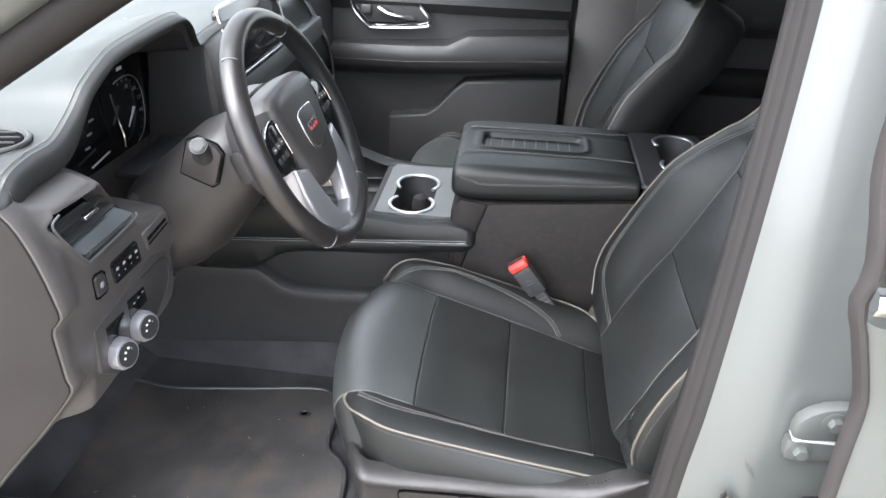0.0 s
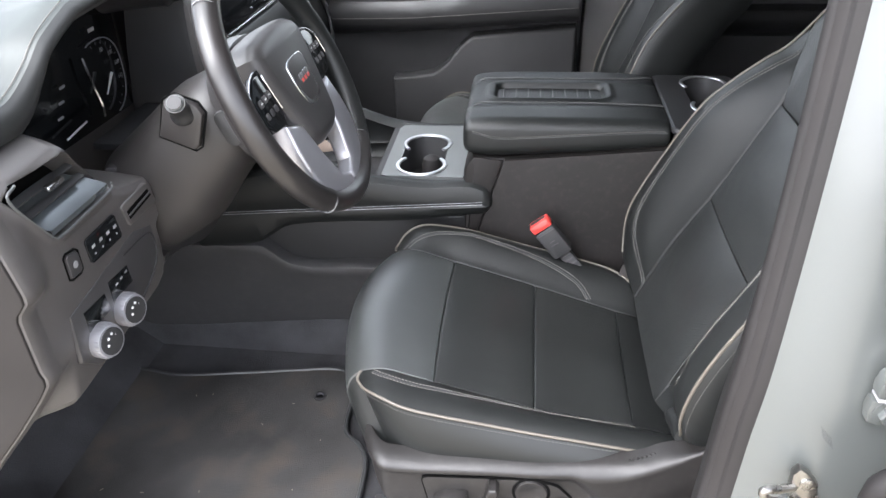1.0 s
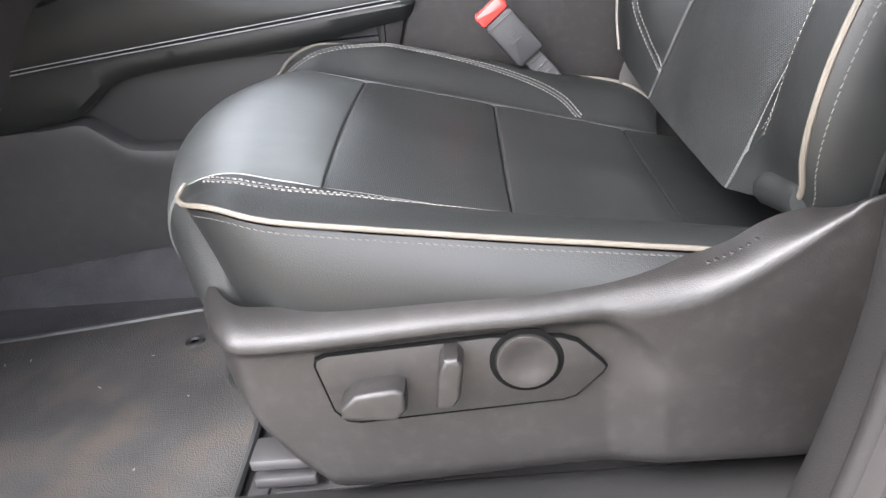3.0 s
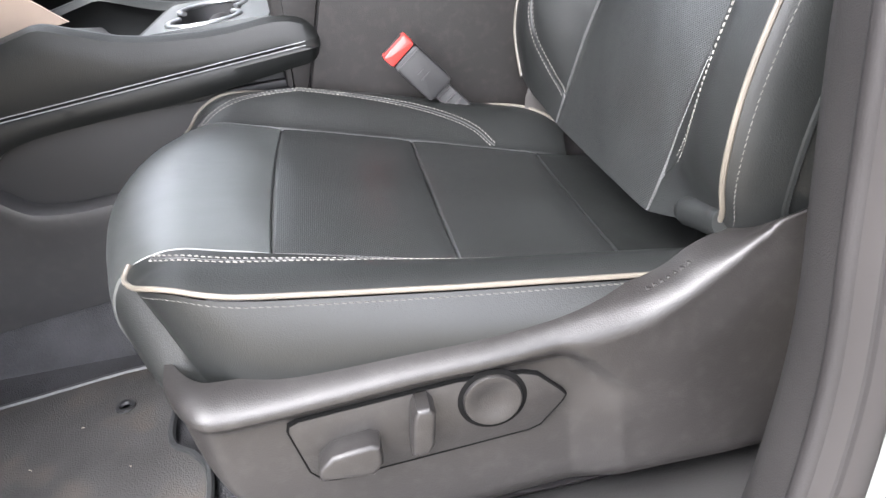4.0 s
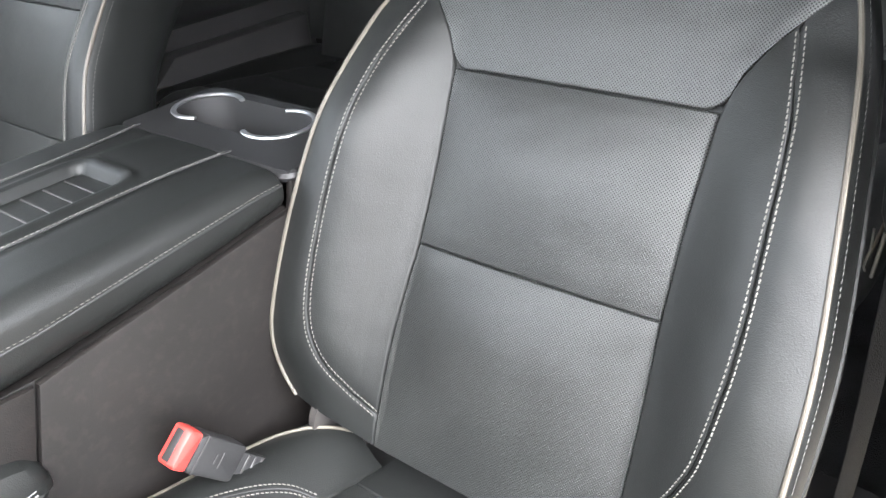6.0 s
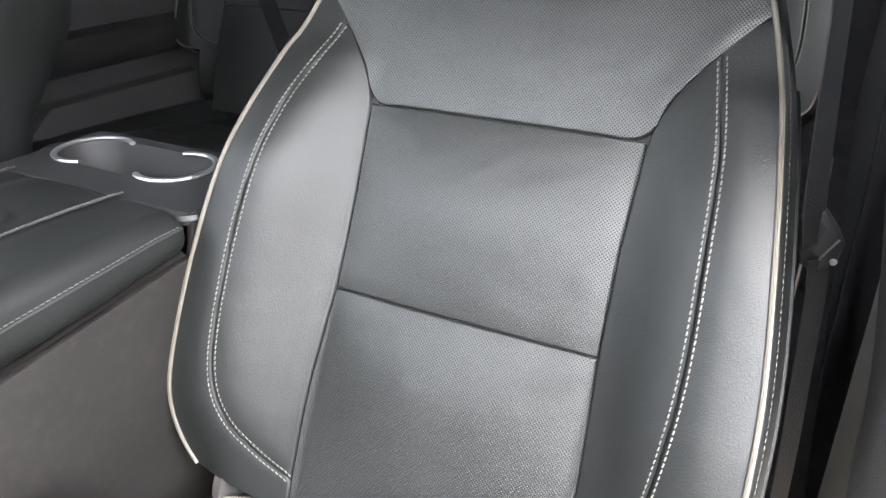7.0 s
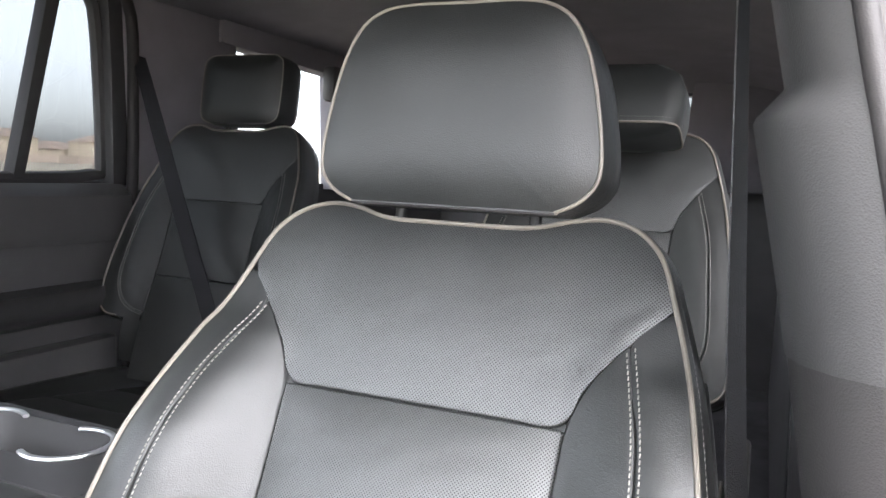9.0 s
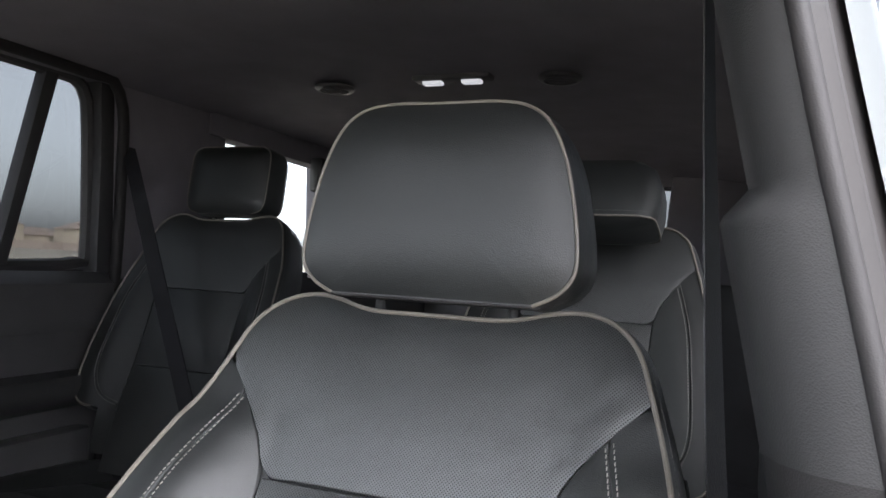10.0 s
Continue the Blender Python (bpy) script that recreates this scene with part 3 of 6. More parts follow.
def cushion_surface(origin, rake, sg, rise=1.0):
    a = radians(rake)
    aft, top = np.array([math.cos(a), 0, -math.sin(a)]), np.array([math.sin(a), 0, math.cos(a)])

    def surf(u, w, off):
        u, w, off = np.asarray(u, float), np.asarray(w, float), np.asarray(off, float)
        th = np.clip((ROLL - w) / BEND, 0, TURN_MAX)
        rest = np.clip(ROLL - w - BEND * TURN_MAX, 0, None)
        v = np.where(w >= ROLL, w, ROLL - BEND * np.sin(th) - rest * math.cos(TURN_MAX))
        n = np.where(w >= ROLL, 0.0, -BEND * (1 - np.cos(th)) - rest * math.sin(TURN_MAX))
        inside = u > 0
        seam_u = np.where(inside, CUSH_IN(w), CUSH_OUT(w))
        r = np.clip((np.abs(u) - seam_u) / (0.247 - seam_u), 0, 1.2)
        g = np.where(r < 0.65, np.sin(np.clip(r / 0.65, 0, 1) * math.pi / 2) ** 1.4, 1 - 0.35 * ((r - 0.65) / 0.35) ** 2)
        tall = np.where(inside, 0.036, np.interp(w, [-0.27, -0.1, 0.2], [-0.004, 0.01, 0.036])) * rise
        tall = tall * np.clip((w + 0.31) / 0.17, 0.1, 1)
        sag = -0.004 * np.exp(-(((w - 0.06) / 0.12) ** 2)) * (np.abs(u) < 0.16) * (1 - (u / 0.16) ** 2)
        lip = np.where(inside, 0.0, -0.012 * np.clip((np.abs(u) - 0.19) / 0.055, 0, 1) ** 2 * np.interp(w, [-0.25, 0.05], [1, 0]))
        swell = 0.04 * (1 - np.clip(np.abs(u) / 0.2, 0, 1) ** 2) * np.clip((-0.12 - w) / 0.14, 0, 1) ** 1.4 * np.interp(w, [-0.43, -0.36, -0.28], [0.0, 0.35, 1.0])
        q = np.asarray(origin) + aft * (v - swell)[..., None] + top * n[..., None]
        q = q + (top * np.cos(th)[..., None] - aft * np.sin(th)[..., None]) * (off + g * tall + sag + lip)[..., None]
        return q + YV * (sg * u)[..., None]

    return surf


def cushion(seat, origin, rake, sg, fine=True, rise=1.0):
    surf = cushion_surface(origin, rake, sg, rise)
    nb = 44 if fine else 20
    cuts = [-0.43, -0.155, 0.0, 0.157, 0.27]
    for name, w0, w1, mat, bulge in (("front_panel", cuts[0], cuts[1], LEATHER_SHEEN, 0.004), ("centre_panel", cuts[1], cuts[2], PERF, 0.006),
                                     ("centre_panel", cuts[2], cuts[3], PERF, 0.006), ("rear_panel", cuts[3], cuts[4], LEATHER, 0.0)):
        w = np.linspace(w0, w1, 70 if name == "front_panel" else 36)
        patch(name, surf, np.stack([-CUSH_OUT(w), w], 1), np.stack([CUSH_IN(w), w], 1), nb, mat, seat, ends=(name != "front_panel", name != "rear_panel"),
              bulge=bulge)
    sides = (
        (1, CUSH_IN, [(0.17, -0.262), (0.19, -0.272), (0.215, -0.258), (0.237, -0.222), (0.247, -0.17), (0.249, -0.07), (0.246, 0.04), (0.235, 0.12), (0.18, 0.2)],
         [(0.168, -0.245), (0.19, -0.232), (0.208, -0.2), (0.212, -0.14), (0.205, -0.05), (0.19, 0.03), (0.172, 0.08), (0.15, 0.106)]),
        (-1, CUSH_OUT, [(0.178, -0.262), (0.192, -0.272), (0.216, -0.258), (0.237, -0.222), (0.246, -0.17), (0.247, -0.07), (0.246, 0.04), (0.242, 0.14), (0.24, 0.24)],
         [(0.184, -0.245), (0.195, -0.225), (0.2, -0.18), (0.196, -0.07), (0.188, 0.05), (0.178, 0.11), (0.168, 0.16)]),
    )
    for flip, line, edge, stitch in sides:
        k = np.array([flip, 1.0])
        e = ease(edge, 90)
        w = np.linspace(-0.262, 0.2 if flip > 0 else 0.24, 90)
        inner = np.stack([line(w), w], 1)
        patch("bolster", surf, inner * k, e * k, 30 if fine else 14, LEATHER, seat, sides=(True, False), pucker=0.2)
        if fine:
            sewn = ease(stitch, 200) * k
            seam(surf, sewn, seat)
            part("seam_groove", tube(surf(*sewn.T, np.full(len(sewn), -0.0004)), 0.0011, 6), DARK, seat)
        pipe = surf(*(e * k).T, np.full(len(e), 0.001))
        part("piping", tube(pipe, 0.0022, 8), PIPING, seat, "cream welt piping")
        # the skirt below the piping, wrapped round the front corner
        tail_w = np.linspace(-0.262, -0.43, 30)[1:]
        tail = np.stack([line(tail_w), tail_w], 1)
        top_line = np.vstack([e[::-1], tail])
        top3 = surf(*(top_line * k).T, np.full(len(top_line), -0.003))
        top3 = ease(top3[::3], 100)
        o = np.asarray(origin)
        y0 = sg * flip
        end = top3[-1]
        foot = [o + [0.26, y0 * 0.236, -0.05], o + [0.1, y0 * 0.238, -0.08], o + [-0.06, y0 * 0.242, -0.09], o + [-0.15, y0 * 0.244, -0.088],
                o + [-0.212, y0 * 0.237, -0.075], o + [-0.246, y0 * 0.217, -0.062], o + [-0.26, y0 * 0.192, -0.07], o + [-0.266, y0 * 0.176, -0.1], end + [0.0, 0, -0.003]]
        foot = ease(foot, 100)
        t = np.linspace(0, 1, 14)[:, None, None]
        wall = top3[None] * (1 - t) + foot[None] * t
        outw = np.gradient(foot, axis=0)
        outw = np.stack([outw[:, 1], -outw[:, 0], 0 * outw[:, 0]], 1) * y0
        outw /= np.linalg.norm(outw, axis=1)[:, None] + 1e-9
        if (outw[30] * [0, y0, 0]).sum() < 0:
            outw = -outw
        span = np.linalg.norm(foot - top3, axis=1)[None, :, None]
        full = np.interp(np.linspace(0, 1, 100), [0, 0.4, 0.62, 0.8], [0.25, 0.25, 0.16, 0.05])[None, :, None]
        wall = wall + outw[None] * np.sin(math.pi * t) * np.clip(span, 0, 0.08) * full
        part("cushion_side", net(wall), LEATHER, seat, "black leather skirt below the piping")
        if fine:
            row = wall[1] * 0.5 + wall[0] * 0.5
            part("stitching", stitches(row[:78], np.broadcast_to(outw, row.shape)[:78], r=0.0005, lift=0.0005), THREAD_DARK, seat)
    return surf
# ---- ground and distance ----
gx, gy = np.meshgrid(np.r_[-900, -60, -8, 8, 60, 900], np.r_[-900, -60, -8, 8, 60, 900], indexing="ij")
tagged(part("ground", net(np.stack([gx, gy, 0 * gx], -1)), GROUND), "pale dusty open ground around the parked car", "ground", kind="structure")


def house(x, y, w, d, h, turn):
    m = pose(x, y, 0, 0, 0, turn)
    ob = thing("house", (x, y, 0), "distant tan stucco house with a brown tiled roof", "house", "houses in the distance")
    part("wall", moved(block((-w / 2, -d / 2, 0), (w / 2, d / 2, h), 0.02), m), STUCCO, ob)
    e = 0.5
    roof = np.array([[[-w / 2 - e, -d / 2 - e, h], [w / 2 + e, -d / 2 - e, h], [w / 2 + e, d / 2 + e, h], [-w / 2 - e, d / 2 + e, h]],
                     [[-w / 4, -d / 12, h + 2.2], [w / 4, -d / 12, h + 2.2], [w / 4, d / 12, h + 2.2], [-w / 4, d / 12, h + 2.2]]])
    part("roof", moved(loft(roof), m), ROOF_TILE, ob)
    for k in range(3):
        cx = (k - 1) * w * 0.3
        part("window", moved(block((cx - 0.7, -d / 2 - 0.05, 1.0), (cx + 0.7, -d / 2 + 0.05, 2.3), 0.02), m), GLOSS, ob)


for k, (dist, az, w, h, turn) in enumerate(((210, 30, 16, 5.6, 20), (235, 33, 14, 3.2, -15), (220, 36, 18, 5.8, 10), (240, 39.5, 15, 3.4, 30), (225, 43, 17, 5.4, -10), (230, 46, 16, 3.3, 12),
                                            (240, 26, 18, 3.4, 5), (235, 50, 15, 5.5, 15))):
    house(dist * math.sin(radians(az)), dist * math.cos(radians(az)), w, 11, h, turn)
wall_pts = [(185 * math.sin(radians(a)), 185 * math.cos(radians(a))) for a in range(14, 72, 4)]
yard = [np.array([[x, y, 0], [x, y, 1.7], [x * 1.003, y * 1.003, 1.7], [x * 1.003, y * 1.003, 0]]) for x, y in wall_pts]
tagged(part("boundary_wall", loft(yard), WALL_BLOCK), "long pinkish block wall in front of distant houses", "wall")

# ---- car shell ----
ROOF_Z, FLOOR_Z = 1.92, 0.60
fx = np.array([-1.25, -1.1, -0.93, -0.85, -0.4, 0.2, 0.6, 3.3])
fz = np.array([1.0, 0.86, 0.68, 0.612, 0.602, 0.602, 0.602, 0.602])
tun = np.array([-0.58, -0.40, 0.135, 0.155, 0.37, 0.40, 0.95, 1.10])
lift = np.array([0.0, 0.0, 0.0, 0.10, 0.10, 0.0, 0.0, 0.0])
floor_p = np.array([[[x, y, z + r] for y, r in zip(tun, lift)] for x, z in zip(fx, fz)])
tagged(part("floor", net(floor_p), CARPET), "charcoal carpeted car floor with a raised tunnel", "floor", kind="structure")
# headliner: arched, falling to the sides and the windscreen
hx = np.linspace(-0.35, 3.3, 24)
hy = np.linspace(-0.48, 1.02, 24)
HX, HY = np.meshgrid(hx, hy, indexing="ij")
HZ = ROOF_Z - 0.05 * np.abs((HY - CENTRE) / 0.75) ** 5 - 0.12 * np.clip((0.1 - HX) / 0.45, 0, 1) ** 2 - 0.05 * np.clip((HX - 2.4) / 0.9, 0, 1) ** 2
tagged(part("ceiling", net(np.stack([HX, HY, HZ], -1)), HEADLINER), "dark cloth headliner of the cabin", "ceiling", kind="structure")
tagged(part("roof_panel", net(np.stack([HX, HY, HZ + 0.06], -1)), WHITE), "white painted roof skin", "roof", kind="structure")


def slab(name, outline, axis, a, b, mat, label, category, r=0.0):
    return tagged(part(name, prism(outline, axis, a, b, r), mat), label, category, kind="structure")


# passenger side: panels around the glass, from the windscreen to the tail
WY0, WY1 = 1.075, 1.12
slab("wall_side", [(-1.25, 0.55), (3.3, 0.55), (3.3, 1.42), (-1.25, 1.42)], "y", WY0, WY1, DARK, "dark lower inner side of the car body", "wall")
slab("wall_side_top", [(-0.6, 1.875), (3.3, 1.875), (3.3, 1.97), (-0.45, 1.97)], "y", 1.02, WY1, HEADLINER, "dark trim above the side windows", "wall")
slab("wall_rear", [(-0.56, 0.55), (1.12, 0.55), (1.12, 1.69), (-0.56, 1.69)], "x", 3.26, 3.32, REAR_TRIM, "dark inner tailgate below its glass", "wall")
slab("wall_rear_top", [(-0.56, 1.86), (1.12, 1.86), (1.12, 1.98), (-0.56, 1.98)], "x", 3.26, 3.32, DARK, "dark tailgate header", "wall")
slab("wall_driver_rear", [(0.62, 0.55), (3.3, 0.55), (3.3, 1.40), (0.62, 1.40)], "y", -0.56, -0.5, REAR_TRIM, "dark inner rear side of the car body", "wall")
slab("wall_driver_top", [(0.62, 1.86), (3.3, 1.86), (3.3, 1.97), (0.62, 1.97)], "y", -0.56, -0.5, HEADLINER, "dark trim above the driver side windows", "wall")
slab("pillar_c_driver", [(1.25, 1.40), (1.6, 1.40), (1.6, 1.86), (1.25, 1.86)], "y", -0.56, -0.5, HEADLINER, "dark trimmed roof pillar between the windows", "pillar")
slab("pillar_d_driver", [(2.3, 1.40), (3.3, 1.40), (3.3, 1.86), (2.3, 1.86)], "y", -0.56, -0.5, HEADLINER, "dark trimmed rear pillar of the cabin", "pillar")
slab("wall_firewall", [(-0.66, 0.55), (1.12, 0.55), (1.12, 1.32), (-0.66, 1.32)], "x", -1.29, -1.25, DARK, "dark bulkhead under the dashboard", "wall")
slab("quarter_header", [(1.5, 1.812), (2.4, 1.79), (2.4, 1.9), (1.5, 1.9)], "y", 1.0, 1.07, HEADLINER, "dark trim above the quarter window", "trim", 0.01)
for name, pts in (("pillar_c", [(1.2, 1.4), (1.61, 1.4), (1.575, 1.9), (1.17, 1.9)]), ("pillar_d", [(2.16, 1.4), (2.4, 1.4), (2.36, 1.9), (2.12, 1.9)]),
                  ("pillar_b", [(0.12, 0.6), (0.34, 0.6), (0.35, 1.4), (0.39, 1.9), (0.27, 1.9), (0.2, 1.43), (0.13, 1.37)])):
    slab(name, pts, "y", 1.01, 1.09, HEADLINER if name != "pillar_b" else PLASTIC, "dark trimmed roof pillar beside the window", "pillar", 0.012)
slab("pillar_tail", [(-0.5, 1.45), (-0.08, 1.45), (-0.12, 1.95), (-0.5, 1.95)], "x", 3.05, 3.2, HEADLINER, "dark trimmed tail pillar", "pillar", 0.02)
slab("pillar_tail_far", [(0.62, 1.45), (1.1, 1.45), (1.1, 1.95), (0.66, 1.95)], "x", 3.05, 3.2, HEADLINER, "dark trimmed tail pillar", "pillar", 0.02)


def pane(name, outline, axis, a, mat, label):
    ob = tagged(part(name, prism(outline, axis, a, a + 0.004, 0), mat), label, "window", kind="structure")
    ob.visible_shadow = False
    return ob


pane("window_1", [(-0.75, 1.41), (0.21, 1.41), (0.28, 1.88), (-0.35, 1.88)], "y", 1.09, CLEAR, "clear front passenger side window")
pane("window_2", [(0.33, 1.41), (1.2, 1.41), (1.18, 1.88), (0.37, 1.88)], "y", 1.09, TINT, "lightly tinted rear door window")
pane("window_3", [(1.5, 1.41), (2.3, 1.41), (2.25, 1.88), (1.45, 1.88)], "y", 1.09, QUARTER, "lightly tinted rear quarter window")
pane("window_6", [(0.62, 1.40), (1.25, 1.40), (1.25, 1.86), (0.62, 1.86)], "y", -0.54, TINT, "tinted rear door window on the driver side")
pane("window_7", [(1.6, 1.40), (2.3, 1.40), (2.3, 1.86), (1.6, 1.86)], "y", -0.54, TINT, "tinted quarter window on the driver side")
pane("window_4", [(-0.5, 1.68), (1.05, 1.68), (1.05, 1.88), (-0.5, 1.88)], "x", 3.29, TINT, "tinted tailgate window")
ws = np.array([[[-1.2, -0.62, 1.33], [-1.2, 0.27, 1.36], [-1.2, 1.1, 1.33]], [[-0.3, -0.45, 1.9], [-0.33, 0.27, 1.91], [-0.3, 1.0, 1.9]]])
glass = tagged(part("window_5", net(ws), CLEAR), "raked clear windscreen", "window", kind="structure")
glass.visible_shadow = False
bonnet = np.array([[[x, y, 1.3 - 0.05 * ((y - CENTRE) / 0.8) ** 2 - 0.04 * (-1.2 - x)] for y in np.linspace(-0.7, 1.24, 9)] for x in np.linspace(-2.6, -1.2, 6)])
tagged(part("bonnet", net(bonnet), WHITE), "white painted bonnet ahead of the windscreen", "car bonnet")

# ---- driver's side: sill, door pillar and its seals ----
tagged(part("sill_plate", net(np.array([[[x, y, z] for y, z in ((-0.36, 0.61), (-0.375, 0.665), (-0.40, 0.69), (-0.45, 0.697), (-0.52, 0.69), (-0.56, 0.675), (-0.575, 0.62), (-0.58, 0.5))]
                                        for x in np.linspace(-0.95, 0.62, 20)])), SILL), "black grained plastic door sill cover", "sill")
BEAD = ease([(0.085, -0.597, 0.62), (0.126, -0.588, 0.70), (0.164, -0.58, 0.8), (0.192, -0.568, 0.9), (0.205, -0.555, 1.0), (0.2135, -0.547, 1.1), (0.224, -0.538, 1.2), (0.243, -0.5, 1.4), (0.26, -0.457, 1.6), (0.27, -0.417, 1.8), (0.265, -0.4, 1.9)], 60)


def rail(base, offsets):
    """A strip along a curve, its section given by (x, y) steps from the curve."""
    return net(np.array([[b + [dx, dy, 0] for dx, dy in offsets] for b in base]))


pillar = thing("door_pillar", (0.25, -0.55, 0.6), "white painted door pillar of the car body", "pillar", kind="structure")
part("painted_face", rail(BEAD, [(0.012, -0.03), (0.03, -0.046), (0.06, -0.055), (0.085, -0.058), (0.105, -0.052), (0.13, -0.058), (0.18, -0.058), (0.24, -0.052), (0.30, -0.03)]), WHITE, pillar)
part("seal_lip", rail(BEAD, [(-0.010, -0.004), (-0.004, -0.016), (0.004, -0.02), (0.012, -0.022), (0.024, -0.034), (0.03, -0.046)]), RUBBER_GREY, pillar, "weathered grey rubber door seal")
part("seal_bead", tube(BEAD + [-0.006, -0.002, 0], 0.0075, 10), RUBBER, pillar, "black rubber seal bead")
part("seal_bead", tube(BEAD + [0.003, -0.016, 0], 0.004, 8), RUBBER, pillar, "black rubber seal bead")
TRIM = [(-0.008, 0.004), (-0.007, 0.02), (-0.003, 0.042), (0.006, 0.06), (0.02, 0.07), (0.05, 0.068), (0.12, 0.04), (0.2, 0.0)]
TRIM_UP = [(-0.010, 0.004), (-0.006, 0.02), (0.004, 0.04), (0.02, 0.056), (0.045, 0.066), (0.075, 0.06), (0.12, 0.04), (0.2, 0.0)]
cut = int(np.argmin(np.abs(BEAD[:, 2] - 1.37)))
upper, lower = BEAD[cut:], BEAD[: cut + 1]
slim = np.array(TRIM_UP) * [1, 0.63]
upper = ease(BEAD[cut:], 120)
narrow = np.clip((upper[:, 2] - 1.517) / 0.02, 0, 1)[:, None, None]
shape = (1 - narrow) * (np.array(TRIM_UP) * [1, 0.95])[None] + narrow * slim[None]
part("pillar_trim", net(np.concatenate([upper[:, None, :2] + shape, np.repeat(upper[:, None, 2:], len(TRIM_UP), 1)], -1)), UPPER_TRIM, pillar, "grey grained upper pillar trim")
blend = np.clip((lower[:, 2] - 1.1) / 0.29, 0, 1)[:, None, None]
two = (1 - blend) * np.array(TRIM)[None] + blend * (np.array(TRIM_UP) * [1, 0.95])[None] - np.array([0, 0.0015])
part("pillar_trim", net(np.concatenate([lower[:, None, :2] + two, np.repeat(lower[:, None, 2:], len(TRIM), 1)], -1)), PILLAR_TRIM, pillar, "grained lower pillar trim, darkened against outside light")
# hinge of the rear door, striker and labels on the painted face
striker = thing("door_striker", (0.255, -0.61, 1.070), "bright steel door striker loop on the painted pillar", "striker")
part("plate", prism([(0.263, 1.109), (0.272, 1.103), (0.284, 1.089), (0.29, 1.058), (0.282, 1.027), (0.267, 1.044), (0.259, 1.072), (0.257, 1.1)], "y", -0.624, -0.612, 0.003), BRIGHT, striker)
part("loop", tube(ease([(0.262, -0.622, 1.083), (0.245, -0.632, 1.089), (0.229, -0.640, 1.096), (0.225, -0.641, 1.092), (0.231, -0.641, 1.083), (0.24, -0.638, 1.078), (0.26, -0.63, 1.068), (0.282, -0.622, 1.058)], 40), 0.0045, 10), BRIGHT, striker)
for x, z in ((0.272, 1.09), (0.275, 1.045)):
    part("screw", turned([(0, 0.007), (0.002, 0.007), (0.003, 0.005), (0.003, 0.0)], (x, -0.624, z), (0, -1, 0), 16), BRIGHT, striker)
rear_door = thing("rear_door", (0.7, -0.66, 0.6), "white closed rear car door with a black edge seal", "car door")
DOOR_EDGE = ease([(0.335, -0.69, 0.62), (0.33, -0.69, 1.1), (0.325, -0.69, 1.196), (0.3235, -0.69, 1.25), (0.3228, -0.69, 1.29), (0.3205, -0.69, 1.321), (0.30, -0.69, 1.388), (0.289, -0.69, 1.418), (0.2925, -0.69, 1.453), (0.285, -0.688, 1.496), (0.275, -0.68, 1.569), (0.28, -0.685, 1.75), (0.29, -0.68, 1.88)], 70)
part("edge_seal", rail(DOOR_EDGE, [(0.002, 0.010), (-0.001, 0.005), (0.0, 0.0), (0.004, -0.005), (0.009, -0.006), (0.013, -0.004)]), DOOR_SEAL, rear_door, "weathered black rubber edge seal")
low = DOOR_EDGE[DOOR_EDGE[:, 2] < 1.416]
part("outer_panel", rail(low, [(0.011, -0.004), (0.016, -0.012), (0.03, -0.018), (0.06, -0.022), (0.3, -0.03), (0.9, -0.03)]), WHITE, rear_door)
high = DOOR_EDGE[DOOR_EDGE[:, 2] > 1.44]
part("window_pane", rail(high, [(0.012, -0.006), (0.06, -0.01), (0.9, -0.01)]), TINT, rear_door, "dark privacy glass").visible_shadow = False
part("belt_moulding", net(np.array([[[x, -0.69 - dy, z] for dy, z in ((0.0, 1.414), (0.012, 1.416), (0.017, 1.426), (0.013, 1.436), (0.0, 1.439))] for x in np.linspace(0.304, 1.2, 8)])), CHROME, rear_door, "bright chrome strip")
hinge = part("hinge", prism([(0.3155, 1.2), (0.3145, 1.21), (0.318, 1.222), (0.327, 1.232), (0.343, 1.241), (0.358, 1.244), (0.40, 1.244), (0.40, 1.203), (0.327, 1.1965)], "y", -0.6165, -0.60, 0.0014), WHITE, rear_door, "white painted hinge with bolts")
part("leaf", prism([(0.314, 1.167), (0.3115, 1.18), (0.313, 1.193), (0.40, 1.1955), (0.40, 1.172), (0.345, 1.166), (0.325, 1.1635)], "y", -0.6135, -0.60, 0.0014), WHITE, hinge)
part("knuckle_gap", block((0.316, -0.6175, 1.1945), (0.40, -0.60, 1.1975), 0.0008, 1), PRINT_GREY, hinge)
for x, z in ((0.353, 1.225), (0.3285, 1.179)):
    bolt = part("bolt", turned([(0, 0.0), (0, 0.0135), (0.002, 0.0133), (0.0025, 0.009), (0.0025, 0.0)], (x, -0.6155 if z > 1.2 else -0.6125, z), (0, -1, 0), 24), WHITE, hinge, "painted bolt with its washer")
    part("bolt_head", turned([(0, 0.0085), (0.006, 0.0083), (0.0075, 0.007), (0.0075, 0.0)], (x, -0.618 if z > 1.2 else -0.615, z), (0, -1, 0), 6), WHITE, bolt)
part("boot", tube(ease([(0.325, -0.652, 1.05), (0.322, -0.654, 1.11), (0.33, -0.656, 1.131), (0.35, -0.656, 1.137), (0.40, -0.656, 1.138)], 30), 0.014, 10), RUBBER, rear_door, "black rubber cable boot")
for k in range(6):
    part("label_print", tube([(0.2715 + 0.0022 * k, -0.6198, 1.164 - 0.0025 * k), (0.2765 + 0.0022 * k, -0.6198, 1.149 - 0.0025 * k)], 0.0003, 4), PRINT_DARK, pillar)
